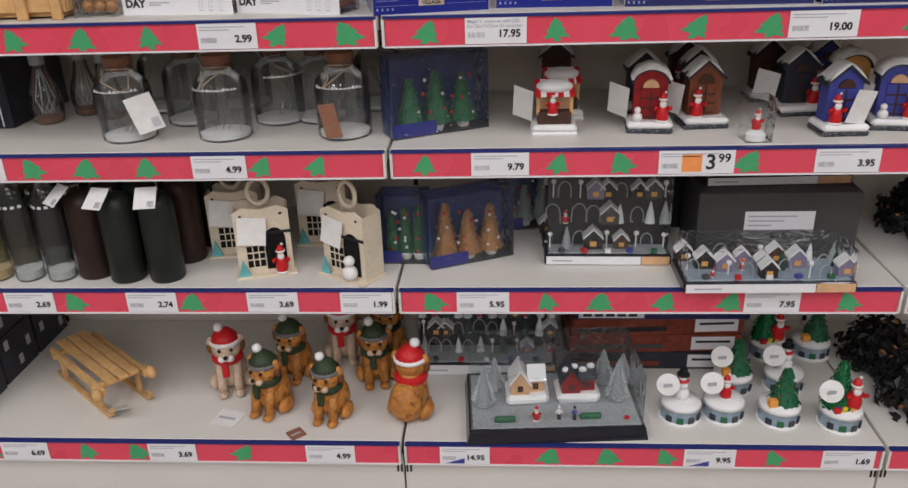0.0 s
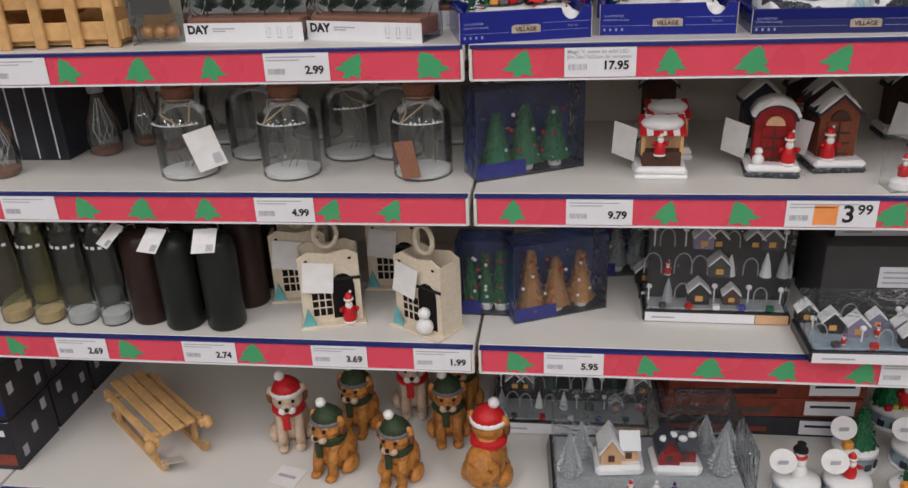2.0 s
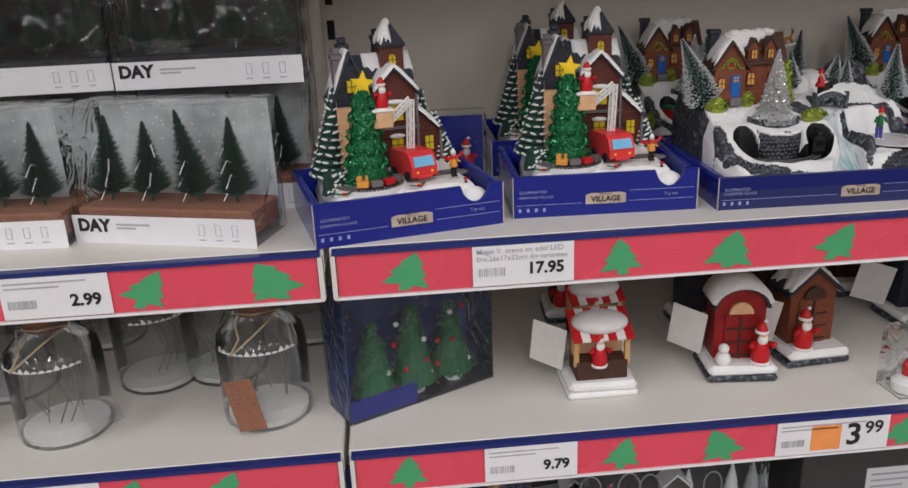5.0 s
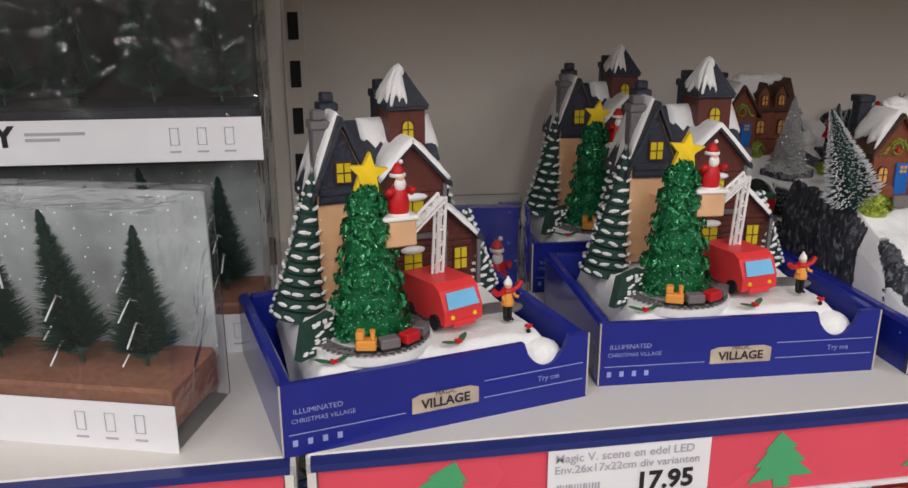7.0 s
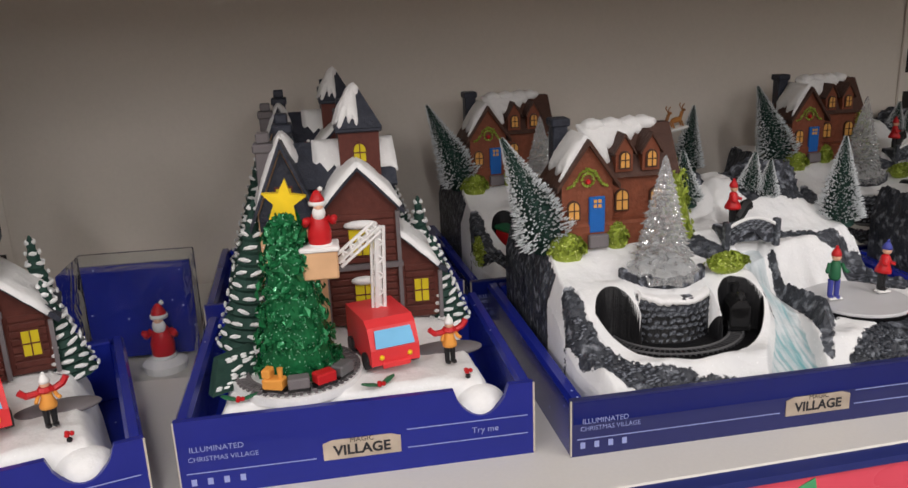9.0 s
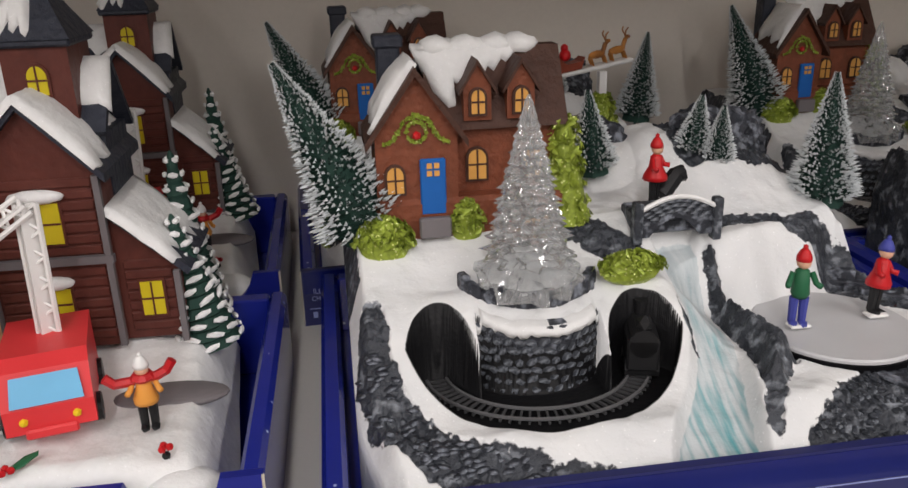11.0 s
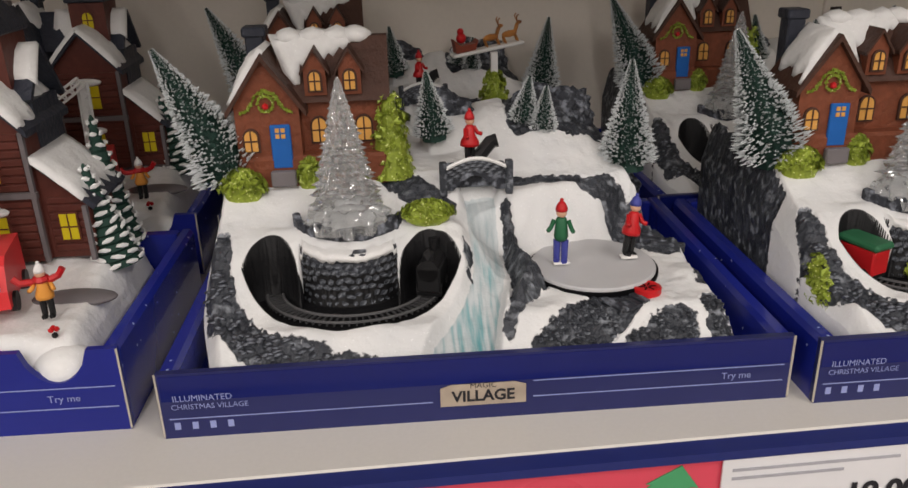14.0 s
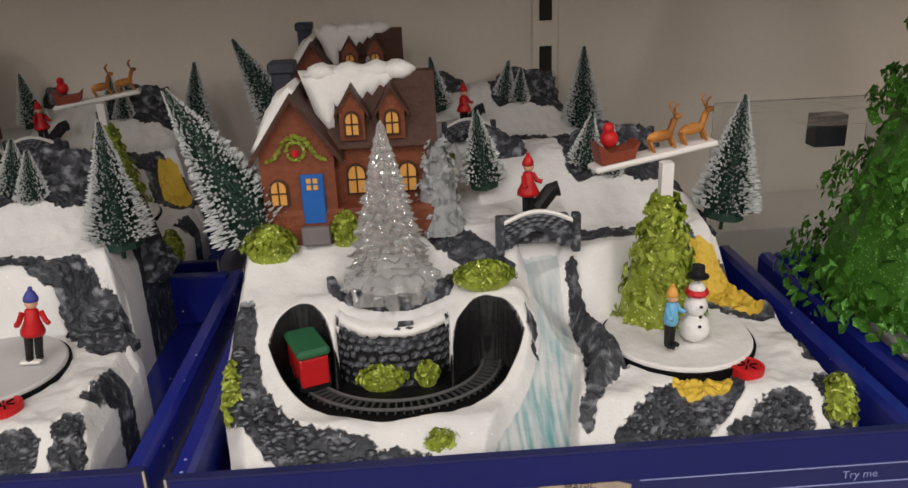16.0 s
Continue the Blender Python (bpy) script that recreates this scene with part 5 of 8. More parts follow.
    caps = [(r1, [(0.0515, 0.116, 0.1735), (0.0515, 0.150, 0.1735), (0.033, 0.150, 0.147), (0.029, 0.113, 0.1415)]),
            (r2, [(0.053, 0.144, 0.1775), (0.108, 0.144, 0.1775), (0.100, 0.136, 0.1700), (0.066, 0.1215, 0.149)]),
            (r2, [(0.056, 0.140, 0.1775), (0.112, 0.140, 0.1775), (0.122, 0.164, 0.146), (0.056, 0.164, 0.146)])]
    for k, (rf, pts) in enumerate(caps):
        b = G()
        snow_cap(b, pts, k + 21, 0.0042)
        part("snow", b, SNOW, rf, "thick painted snow", True)
    b = G()
    for x in (0.066, 0.080, 0.094, 0.106):
        ball(b, (x, 0.1445, 0.1765), 1.0, 2, (0.0095, 0.009, 0.0052))
    for q in b.verts:
        q.co += Vector((1, 0.6, 1)) * 0.0016 * noise.noise(q.co * 260)
    part("ridge_snow", b, SNOW, r2, smooth=True)
    for dx in (0.0810, 0.1015):
        bm = G()
        gable_house(bm, dx - 0.0065, dx + 0.0065, 0.1195, 0.140, 0.146, 0.161, 0.171)
        dm = part("dormer", bm, BRICK, house, "small brown dormer")
        bm = G()
        gable_roof(bm, dx - 0.0065, dx + 0.0065, 0.1195, 0.140, 0.161, 0.171, 0.0022, 0.0016)
        part("dormer_roof", bm, ROOF_BROWN, dm)
        window(house, dx, 0.1188, 0.1545, 0.0062, 0.0105, ROOF_BROWN, LIT_WIN, arch=True)
    window(house, 0.0410, 0.1142, 0.122, 0.0075, 0.012, ROOF_BROWN, LIT_WIN, arch=True)
    window(house, 0.0810, 0.1232, 0.125, 0.0085, 0.014, ROOF_BROWN, LIT_WIN, arch=True)
    window(house, 0.1080, 0.1232, 0.125, 0.0085, 0.014, ROOF_BROWN, LIT_WIN, arch=True)
    door = part("door", box(G(), 0.0525, 0.0645, 0.1128, 0.1152, 0.105, 0.131, bev=0.0006), BLUE_DOOR, house, "blue painted door")
    bm = G()
    for px in (0.0568, 0.0602):
        for pz in (0.1245, 0.1280):
            box(bm, px - 0.0012, px + 0.0012, 0.1122, 0.1130, pz - 0.0012, pz + 0.0012)
    part("door_pane", bm, LIT_WIN, door)
    part("door_step", box(G(), 0.0510, 0.0660, 0.1080, 0.1125, 0.095, 0.1045, bev=0.0008), TRIM_GREY, house)
    bm = G()
    box(bm, 0.0375, 0.0490, 0.150, 0.162, 0.120, 0.178, bev=0.001)
    box(bm, 0.0360, 0.0505, 0.1485, 0.1635, 0.176, 0.182, bev=0.001)
    part("chimney", bm, SLATE, house, "dark grey chimney")

    def garland(rnd):
        f = rnd.random()
        u = 0.034 + f * 0.031
        z = 0.1375 + 0.016 * (1 - abs(f - 0.5) * 2) - 0.003 * abs(math.sin(f * 9.4))
        return (u + 0.0020, 0.1138, z + 0.001), (0, -1, 0)

    def wreath(rnd):
        a = rnd.uniform(0, 6.283)
        return (0.0515 + 0.0045 * math.cos(a), 0.1136, 0.1435 + 0.0045 * math.sin(a)), (0, -1, 0)
    bm = G()
    leafy(bm, garland, 110, 0.0015, 3)
    leafy(bm, wreath, 70, 0.0013, 4)
    tagged(part("garland", bm, TINSEL_LIME, house, "green glitter garland"), kind="stuff")
    bm = G()
    ball(bm, (0.0515, 0.1128, 0.1420), 0.0022, 1)
    part("bow", bm, SANTA_RED, house)
    # bushes
    bush(root, 0.034, 0.1070, 0.094, 0.014, 0.008, 0.013, TINSEL_LIME, 1, 420)
    bush(root, 0.074, 0.114, 0.097, 0.009, 0.006, 0.014, TINSEL_LIME, 2, 200)
    tinsel_tree(root, 0.1235, 0.124, 0.095, 0.1440, 0.0125, TINSEL_LIME if variant == 1 else MIXED_GLASS, 6, 420, 0.0024)
    bush(root, 0.143, 0.0790, 0.0840, 0.0165, 0.006, 0.0085, TINSEL_LIME, 3, 260)
    if variant == 2:
        bush(root, 0.090, 0.0545, 0.045, 0.012, 0.004, 0.008, TINSEL_LIME, 4, 150)
        bush(root, 0.112, 0.0560, 0.045, 0.006, 0.004, 0.008, TINSEL_LIME, 5, 90)
        bush(root, 0.021, 0.050, 0.036, 0.005, 0.016, 0.026, TINSEL_LIME, 8, 200)
        bush(root, 0.116, 0.013, 0.036, 0.008, 0.005, 0.007, TINSEL_LIME, 9, 90)
        bush(root, 0.296, 0.016, 0.034, 0.008, 0.010, 0.022, TINSEL_LIME, 10, 200)
        tinsel_tree(root, 0.237, 0.0910, 0.052, 0.118, 0.0225, TINSEL_LIME, 16, 900, 0.0032)
    # bridge
    bm = G()
    o = [(0.150, 0.086)] + [(0.157 + 0.026 * i / 10, 0.086 + 0.009 * math.sin(math.pi * i / 10)) for i in range(11)] + [(0.192, 0.086), (0.192, 0.098)] + [(0.188 - 0.034 * i / 10, 0.0985 + 0.006 * math.sin(math.pi * i / 10)) for i in range(11)] + [(0.150, 0.098)]
    bridge = part("bridge", prism(G(), o, 0.101, 0.106), ROCK, root, "small grey stone arch bridge")
    bridge.location = (0.003, 0.0, 0.004)
    part("bridge_deck", box(G(), 0.151, 0.191, 0.106, 0.124, 0.086, 0.097, bev=0.001), ROCK, bridge)
    for x in (0.151, 0.191):
        bm = G()
        box(bm, x - 0.0022, x + 0.0022, 0.099, 0.1045, 0.083, 0.1035, bev=0.0006)
        part("bridge_post", bm, COBBLE, bridge)
    bm = G()
    tube(bm, [(0.152 + 0.038 * i / 10, 0.1005, 0.0995 + 0.006 * math.sin(math.pi * i / 10)) for i in range(11)], 0.0012, 6)
    part("bridge_snow", bm, SNOW, bridge)
    brick = part("bridge_stone", box(G(), -0.0020, 0.0020, -0.0006, 0.0006, -0.0009, 0.0009), COBBLE, bridge)
    for k in range(24):
        s = brick if k == 0 else new("bridge_stone", brick.data)
        s.parent = bridge
        f = (k % 8 + 0.5 * ((k // 8) % 2)) / 8
        s.location = (0.155 + 0.032 * f, 0.1006, 0.0932 + 0.0024 * (k // 8) + 0.006 * math.sin(math.pi * f))
    # little red-hooded figure
    fig = small_figure(root, 0.173, 0.128, 0.098, 0.034, SANTA_RED, SANTA_RED, 40, skirt=0.10)
    bm = G()
    tube(bm, [(0.178, 0.130, 0.101), (0.187, 0.134, 0.110), (0.191, 0.134, 0.111)], 0.0045, 7)
    part("sack", bm, BLACK, fig)
    # firs
    for u, v, z, h, r, lean, turn, seed in ((0.281, 0.150, 0.080, 0.075, 0.019, 0, 0, 31), (0.030, 0.125, 0.092, 0.094, 0.0235, -26, 10, 32), (0.153, 0.163, 0.103, 0.047, 0.0135, -6, 0, 33),
                                            (0.214, 0.176, 0.106, 0.036, 0.011, 8, 0, 34), (0.227, 0.170, 0.102, 0.034, 0.010, 4, 0, 35)):
        if variant == 2 and seed == 31:
            lean, u = 6, 0.292
        brush_tree(root, pose(u, v, z, 0, lean, turn), h, r, seed, count=1700 if h > 0.05 else 800)
    # skating disc
    bm = G()
    lathe(bm, [(0.0362, 0.048), (0.0362, 0.0540), (0.0354, 0.0548)], 56, x=0.2385, y=0.0665)
    part("skating_disc", bm, DISC if variant == 1 else SNOW, root, "pale round turning disc")
    # Black ring draws the shaded gap round the disc.
    bm = G()
    lathe(bm, [(0.0376, 0.048), (0.0376, 0.0528)], 56, x=0.2385, y=0.0665)
    part("disc_gap", bm, GAP_SHADE, root)
    if variant == 1:
        small_figure(root, 0.219, 0.066, 0.0565, 0.037, DEEP_GREEN, SANTA_RED, -15, name="skater_figurine", legs=PURPLE)
        small_figure(root, 0.260, 0.070, 0.0565, 0.036, SANTA_RED, PURPLE, 25, name="skater_figurine", skirt=0.07, lean=8)
        for sx, sy in ((0.219, 0.064), (0.260, 0.067)):
            part("skate", box(G(), sx - 0.005, sx + 0.005, sy - 0.003, sy + 0.003, 0.0562, 0.0578, bev=0.0006), WHITE, root)
    else:
        bm = G()
        for z, r in ((0.066, 0.0115), (0.083, 0.0085), (0.0955, 0.0062)):
            ball(bm, (0.243, 0.056, 0.0565 + (z - 0.0565) * 0.66), r * 0.66, 2)
        sn = part("snowman_figurine", bm, SNOW, root, "small white snowman with red scarf", True)
        bm = G()
        lathe(bm, [(0.0050, 0.0795), (0.0058, 0.081), (0.0050, 0.0825)], 12, x=0.243, y=0.056)
        part("scarf", bm, SANTA_RED, sn)
        bm = G()
        lathe(bm, [(0.0052, 0.0885), (0.0052, 0.0893), (0.0032, 0.0895), (0.0030, 0.0940)], 12, x=0.243, y=0.056)
        for k in range(3):
            ball(bm, (0.243, 0.0490, 0.066 + k * 0.005), 0.0009, 1)
        part("hat", bm, BLACK, sn)
        small_figure(root, 0.229, 0.050, 0.0565, 0.031, SKY_BLUE, LIT_WIN, 40, name="child_figurine")
        # sleigh on its pillar
        bm = G()
        lathe(bm, [(0.0042, 0.10), (0.0042, 0.134)], 4, pose(0.237, 0.092, 0, 0, 0, 45))
        pl = part("pillar", bm, WHITE, root, "white sleigh pillar")
        slm = pose(0.231, 0.100, 0.134, 0, -7, 10) @ Matrix.Scale(0.88, 4)
        bm = G()
        box(bm, -0.036, 0.040, -0.007, 0.007, 0.0, 0.0035, slm, 0.001)
        cloud = part("sleigh_base", bm, WHITE, root, "white strip under sleigh and reindeer")
        bm = G()
        prism(bm, [(-0.032, 0.004), (-0.012, 0.004), (-0.008, 0.013), (-0.012, 0.010), (-0.026, 0.010), (-0.033, 0.017)], -0.006, 0.006, slm)
        part("sleigh", bm, RED_CARD, cloud)
        b = G()
        ball(b, (-0.024, 0, 0.0165), 0.0052, 2, m=slm)
        ball(b, (-0.024, 0, 0.0225), 0.0034, 2, m=slm)
        part("rider_figurine", b, SANTA_RED, cloud, smooth=True)
        for k in (0.002, 0.022):
            b = G()
            ball(b, (k + 0.005, 0, 0.0115), 1.0, 2, (0.0085, 0.0030, 0.0034), slm)
            tube(b, [slm @ Vector((k + 0.011, 0, 0.0125)), slm @ Vector((k + 0.0145, 0, 0.0195))], 0.0017, 6)
            ball(b, (k + 0.0165, 0, 0.0205), 1.0, 1, (0.0033, 0.0018, 0.0019), slm)
            for lx in (-0.002, 0.011):
                for ly in (-0.002, 0.002):
                    tube(b, [slm @ Vector((k + lx, ly, 0.010)), slm @ Vector((k + lx + 0.002, ly, 0.0035))], 0.0009, 5)
            for ly in (-1, 1):
                tube(b, [slm @ Vector((k + 0.0145, 0, 0.0215)), slm @ Vector((k + 0.0135, ly * 0.003, 0.0265)), slm @ Vector((k + 0.0155, ly * 0.004, 0.0285))], 0.0006, 5)
            part("reindeer", b, DOG_FUR, cloud)
    # red drain cover
    bm = G()
    lathe(bm, [(0.0078, 0.048), (0.0078, 0.0532), (0.0066, 0.0538), (0.0058, 0.0531)], 28, x=0.2610, y=0.0340)
    dr = part("button_plate", bm, SANTA_RED, root, "round red press button")
    bm = G()
    for i in range(6):
        a = i * math.pi / 3
        box(bm, 0.0012, 0.0048, -0.0004, 0.0004, 0.0529, 0.0535, pose(0.2610, 0.0340, 0) @ Matrix.Rotation(a, 4, "Z"))
    part("button_slot", bm, GAP_SHADE, dr)
    # stairs beside the disc
    for k in range(5):
        sv = 0.094 + k * 0.0065
        su = 0.272 + 0.75 * (0.122 - sv)
        part("stair_tread", box(G(), -0.0105, 0.0105, -0.0028, 0.0028, -0.003, 0.0022, pose(su, sv, float(ground_height(su, sv)), 0, 0, -20), 0.0006), ROCK, root) if variant == 1 else None
    for k in range(4):
        part("stair_tread", box(G(), -0.009, 0.009, -0.0024, 0.0024, 0, 0.0022, pose(0.2395 + k * 0.0046, 0.0215 + k * 0.0026, float(ground_height(0.2395 + k * 0.0046, 0.0215 + k * 0.0026)) - 0.0006, 0, 0, -62), 0.0006), ROCK, root) if variant == 1 else None
    # cobbles on the front path and low wall
    rnd = random.Random(3)
    cob = G()
    ball(cob, (0, 0, 0), 1.0, 1, (0.0024, 0.0021, 0.0010))
    cob = part("cobble", cob, COBBLE, root)
    n = 0
    for i in range(900):
        u, v = rnd.uniform(0.196, 0.312), rnd.uniform(0.006, 0.036)
        if rock_field(u, v) < 0.0010 or (u > 0.2335 and v > 0.016 and u < 0.26) or u < 0.197 or (variant == 2 and 0.222 < u < 0.256 and v > 0.016):
            continue
        s = cob if n == 0 else new("cobble", cob.data)
        n += 1
        s.parent = root
        s.matrix_basis = Matrix.Translation((u, v, float(ground_height(u, v)) + 0.0004)) @ Matrix.Rotation(rnd.uniform(0, 3), 4, "Z") @ Matrix.Diagonal((rnd.uniform(0.7, 1.1), rnd.uniform(0.7, 1.1), 1, 1))
        if n > 170:
            break
    # rough stones along the low front wall
    blk = G()
    ball(blk, (0, 0, 0), 1.0, 1, (0.0040, 0.0022, 0.0012))
    blk = part("wall_stone", blk, ROCK, root)
    n = 0
    for i in range(300):
        u, v = rnd.uniform(0.016, 0.115), rnd.uniform(0.007, 0.060)
        if rock_field(u, v) < 0.0015:
            continue
        s = blk if n == 0 else new("wall_stone", blk.data)
        n += 1
        s.parent = root
        s.matrix_basis = Matrix.Translation((u, v, float(ground_height(u, v)) + 0.0001)) @ Euler((rnd.uniform(-0.6, 0.2), rnd.uniform(-0.3, 0.3), rnd.uniform(-0.5, 0.5))).to_matrix().to_4x4() @ Matrix.Diagonal((rnd.uniform(0.6, 1.0), 1, rnd.uniform(0.7, 1.1), 1))
        if n > 110:
            break
    # dark boulders at the back and side
    for k, (u, v, s) in enumerate(((0.250, 0.193, 0.017), (0.285, 0.182, 0.014), (0.228, 0.197, 0.014), (0.165, 0.197, 0.015))):
        bm = G()
        ball(bm, (0, 0, 0), s, 4, (1.15, 0.8, 1.05))
        for q in bm.verts:
            c = q.co * 70 + Vector((k * 7, 0, 0))
            q.co *= 0.92 + 0.30 * noise.noise(c) + 0.30 * abs(noise.noise(c * 2.3)) + 0.12 * noise.noise(c * 6)
            q.co += Vector((u, v, float(ground_height(u, v)) - s * 0.05))
        part("boulder", bm, ROCK, root, "dark grey moulded rock")
    return root


SLIM = Matrix.Diagonal((0.973, 1, 1, 1))
V1 = large_village(pose(0.2150, 1.4760, S1, 0, 0, -1.6) @ SLIM, "snowy village scene with tunnel railway and skaters, navy tray", 1)
V2 = large_village(pose(0.5475, 1.4600, S1, 0, 0, -1.2) @ SLIM, "snowy village scene with green train and sleigh, navy tray", 2)
VD = copy_thing(V2, pose(0.209, 1.706, S1, 0, 0, 0.4) @ SLIM)
VE = copy_thing(V1, pose(0.543, 1.690, S1, 0, 0, 0) @ SLIM)


# ---- boxed and loose goods on the shelves ----
def film_shell(parent, w, d, h, z0=0.0, material=FILM, m=None, name="clear_cover"):
    ob = part(name, box(G(), 0, w, 0, d, z0, h, m, 0.0012), material, parent, "clear plastic cover")
    ob.visible_shadow = False
    return ob


def tree_pack(m, seed, card="pale_frosted_card", base=None, film=None):
    """Clear pack of four small bristle firs on a brown base with a white printed strip."""
    root = thing("tree_pack", m, "clear pack of small green firs with white printed strip", "decoration pack", "tree packs")
    w, d, h = 0.212, 0.078, 0.147
    film_shell(root, w, d, h, material=film or FILM_DULL)
    part("back_card", box(G(), 0.004, w - 0.004, d - 0.006, d - 0.004, 0.03, h - 0.004), MATS[card], root, "printed back card")
    part("base_bar", box(G(), 0.004, w - 0.004, 0.004, d - 0.008, 0.010, 0.038, bev=0.002), base or CORK, root, "brown cork base" if base is None else "base darkened for shade")
    strip = part("label_strip", box(G(), -0.0008, w + 0.0008, -0.0012, -0.0004, 0.0, 0.031), PAPER, root, "white printed strip")
    lettering("DAY", 0.019, pose(0.025, -0.0016, 0.0195, 90), INK, strip, "wording", 0.05)
    for k, (x0, x1, z) in enumerate(((0.052, 0.092, 0.0205), (0.052, 0.075, 0.0165))):
        part("print_bar", box(G(), x0, x1, -0.0016, -0.0013, z, z + 0.0022), INK_GREY, strip)
    for k in range(3):
        bm = G()
        x = 0.152 + k * 0.019
        tube(bm, [(x + a, -0.0015, z) for a, z in ((-0.003, 0.012), (0.003, 0.012), (0.003, 0.024), (-0.003, 0.024))], 0.0004, 4, True)
        box(bm, x - 0.004, x + 0.004, -0.0016, -0.0013, 0.0065, 0.0078)
        part("print_icon", bm, INK_GREY, strip)
    rnd = random.Random(seed)
    for k in range(4):
        t = brush_tree(root, pose(0.030 + k * 0.050 + rnd.uniform(-0.004, 0.004), 0.036, 0.042, rnd.uniform(-5, 5), rnd.uniform(-7, 7), rnd.uniform(0, 90)), 0.096 + rnd.uniform(-0.010, 0.004), 0.027, seed * 9 + k, NEEDLE_GREEN, False, 2600, "bristle_fir", 0.30, 12)
        bm = G()
        for q in range(4):
            a = rnd.uniform(3.4, 6.0)
            x, z = 0.030 + k * 0.050, 0.05 + q * 0.015
            tube(bm, [(x, 0.036, z), (x + 0.008 * math.cos(a), 0.036 + 0.010 * math.sin(a), z + 0.006), (x + 0.014 * math.cos(a), 0.036 + 0.022 * math.sin(a), z - 0.006)], 0.0007, 4)
        part("light_wire", bm, FROST if base is None else DARK_CARD, t)
    return root


mat("pale_frosted_card", (0.46, 0.50, 0.50), 0.6, grain=0.12, scale=60, stain=0.45, stain_scale=10, speck=(0.9, 0.92, 0.92), speck_scale=150, speck_size=0.12)
mat("shade_dark_card", (0.012, 0.013, 0.014), 0.5, grain=0.2, scale=60, stain=0.35, stain_scale=14)
# Upper packs: shade put into the colour of card, base and wires.
P2 = tree_pack(pose(-0.447, 1.606, S1 + 0.149, 0, 0, -2.0), 4, "shade_dark_card", DARK_CARD, FILM_CREASED)
copy_thing(P2, pose(-0.664, 1.608, S1 + 0.149, 0, 0, 1.0))
P1 = tree_pack(pose(-0.488, 1.517, S1, 0, 0, -17.3), 1)
for args in ((-0.703, 1.516, S1, -4.5), (-0.452, 1.608, S1, -3.0), (-0.668, 1.612, S1, 1.0), (-0.450, 1.715, S1, 0.0), (-0.450, 1.712, S1 + 0.149, 0.0)):
    copy_thing(P1, pose(args[0], args[1], args[2], 0, 0, args[3]))

# slatted crate and the little ornament box before it
crate = thing("slatted_crate", pose(-1.15, 1.462, S1, 0, 0, 3), "pale pine slatted crate", "crate")
for k in range(3):
    part("slat", box(G(), 0, 0.355, 0, 0.010, 0.012 + k * 0.052, 0.042 + k * 0.052, bev=0.002), PINE, crate)
    part("slat", box(G(), 0, 0.355, 0.21, 0.22, 0.012 + k * 0.052, 0.042 + k * 0.052, bev=0.002), PINE, crate)
    for x in (0.0, 0.345):
        part("slat", box(G(), x, x + 0.010, 0.012, 0.208, 0.012 + k * 0.052, 0.042 + k * 0.052, bev=0.002), PINE, crate)
for k in range(6):
    part("upright", box(G(), 0.010 + k * 0.064, 0.030 + k * 0.064, -0.010, -0.0005, 0.0, 0.16, bev=0.002), PINE, crate)
part("crate_floor", box(G(), 0.012, 0.343, 0.012, 0.208, 0.004, 0.012), PINE, crate)
tin = thing("copper_garland", pose(-0.99, 1.56, S1 + 0.012), "copper glitter garland piled in the crate", "garland")
bush(tin, 0.0, 0.0, 0.070, 0.12, 0.07, 0.066, COPPER, 51, 900, 0.006, "tinsel")
orn = thing("ornament_box", pose(-0.786, 1.487, S1, 0, 0, 3), "small clear box of copper ornaments", "ornament box")
film_shell(orn, 0.080, 0.06, 0.105)
part("header_card", box(G(), 0.006, 0.074, 0.003, 0.005, 0.050, 0.098), GREY_CARD, orn, "dark printed card")
for k in range(3):
    part("bauble", ball(G(), (0.018 + k * 0.022, 0.03, 0.018), 0.013, 2), COPPER, orn, smooth=True)

# small ornament pack between the two village trays
bk = thing("figure_pack", pose(-0.105, 1.668, S1, 0, 0, -4), "clear pack with blue card and red figure", "decoration pack")
film_shell(bk, 0.088, 0.055, 0.088)
part("back_card", box(G(), 0.003, 0.085, 0.045, 0.048, 0.003, 0.080), BLUE_BOX, bk, "blue starry card")
part("snow_stand", lathe(G(), [(0.016, 0.0), (0.017, 0.006), (0.010, 0.010)], 16, x=0.062, y=0.022), SNOW, bk)
santa_figure(bk, 0.062, 0.022, 0.009, 0.044)


# ---- upper goods shelf: bottle lights, cork jars, lit huts ----
S2, S3, S4 = 0.797, 0.508, 0.175


def hang_tag(parent, m, w, h, label="white paper tag", paint=CARD_TAG, bars=True):
    t = part("paper_tag", box(G(), -w / 2, w / 2, -0.0006, 0.0, -h, 0.0, m), paint, parent, label)
    if bars:
        bm = G()
        for i in range(6):
            box(bm, w * 0.12 + i * w * 0.05, w * 0.15 + i * w * 0.05, -0.0012, -0.0007, -h * 0.92, -h * 0.66, m)
        part("barcode", bm, INK_GREY, t)
    return t


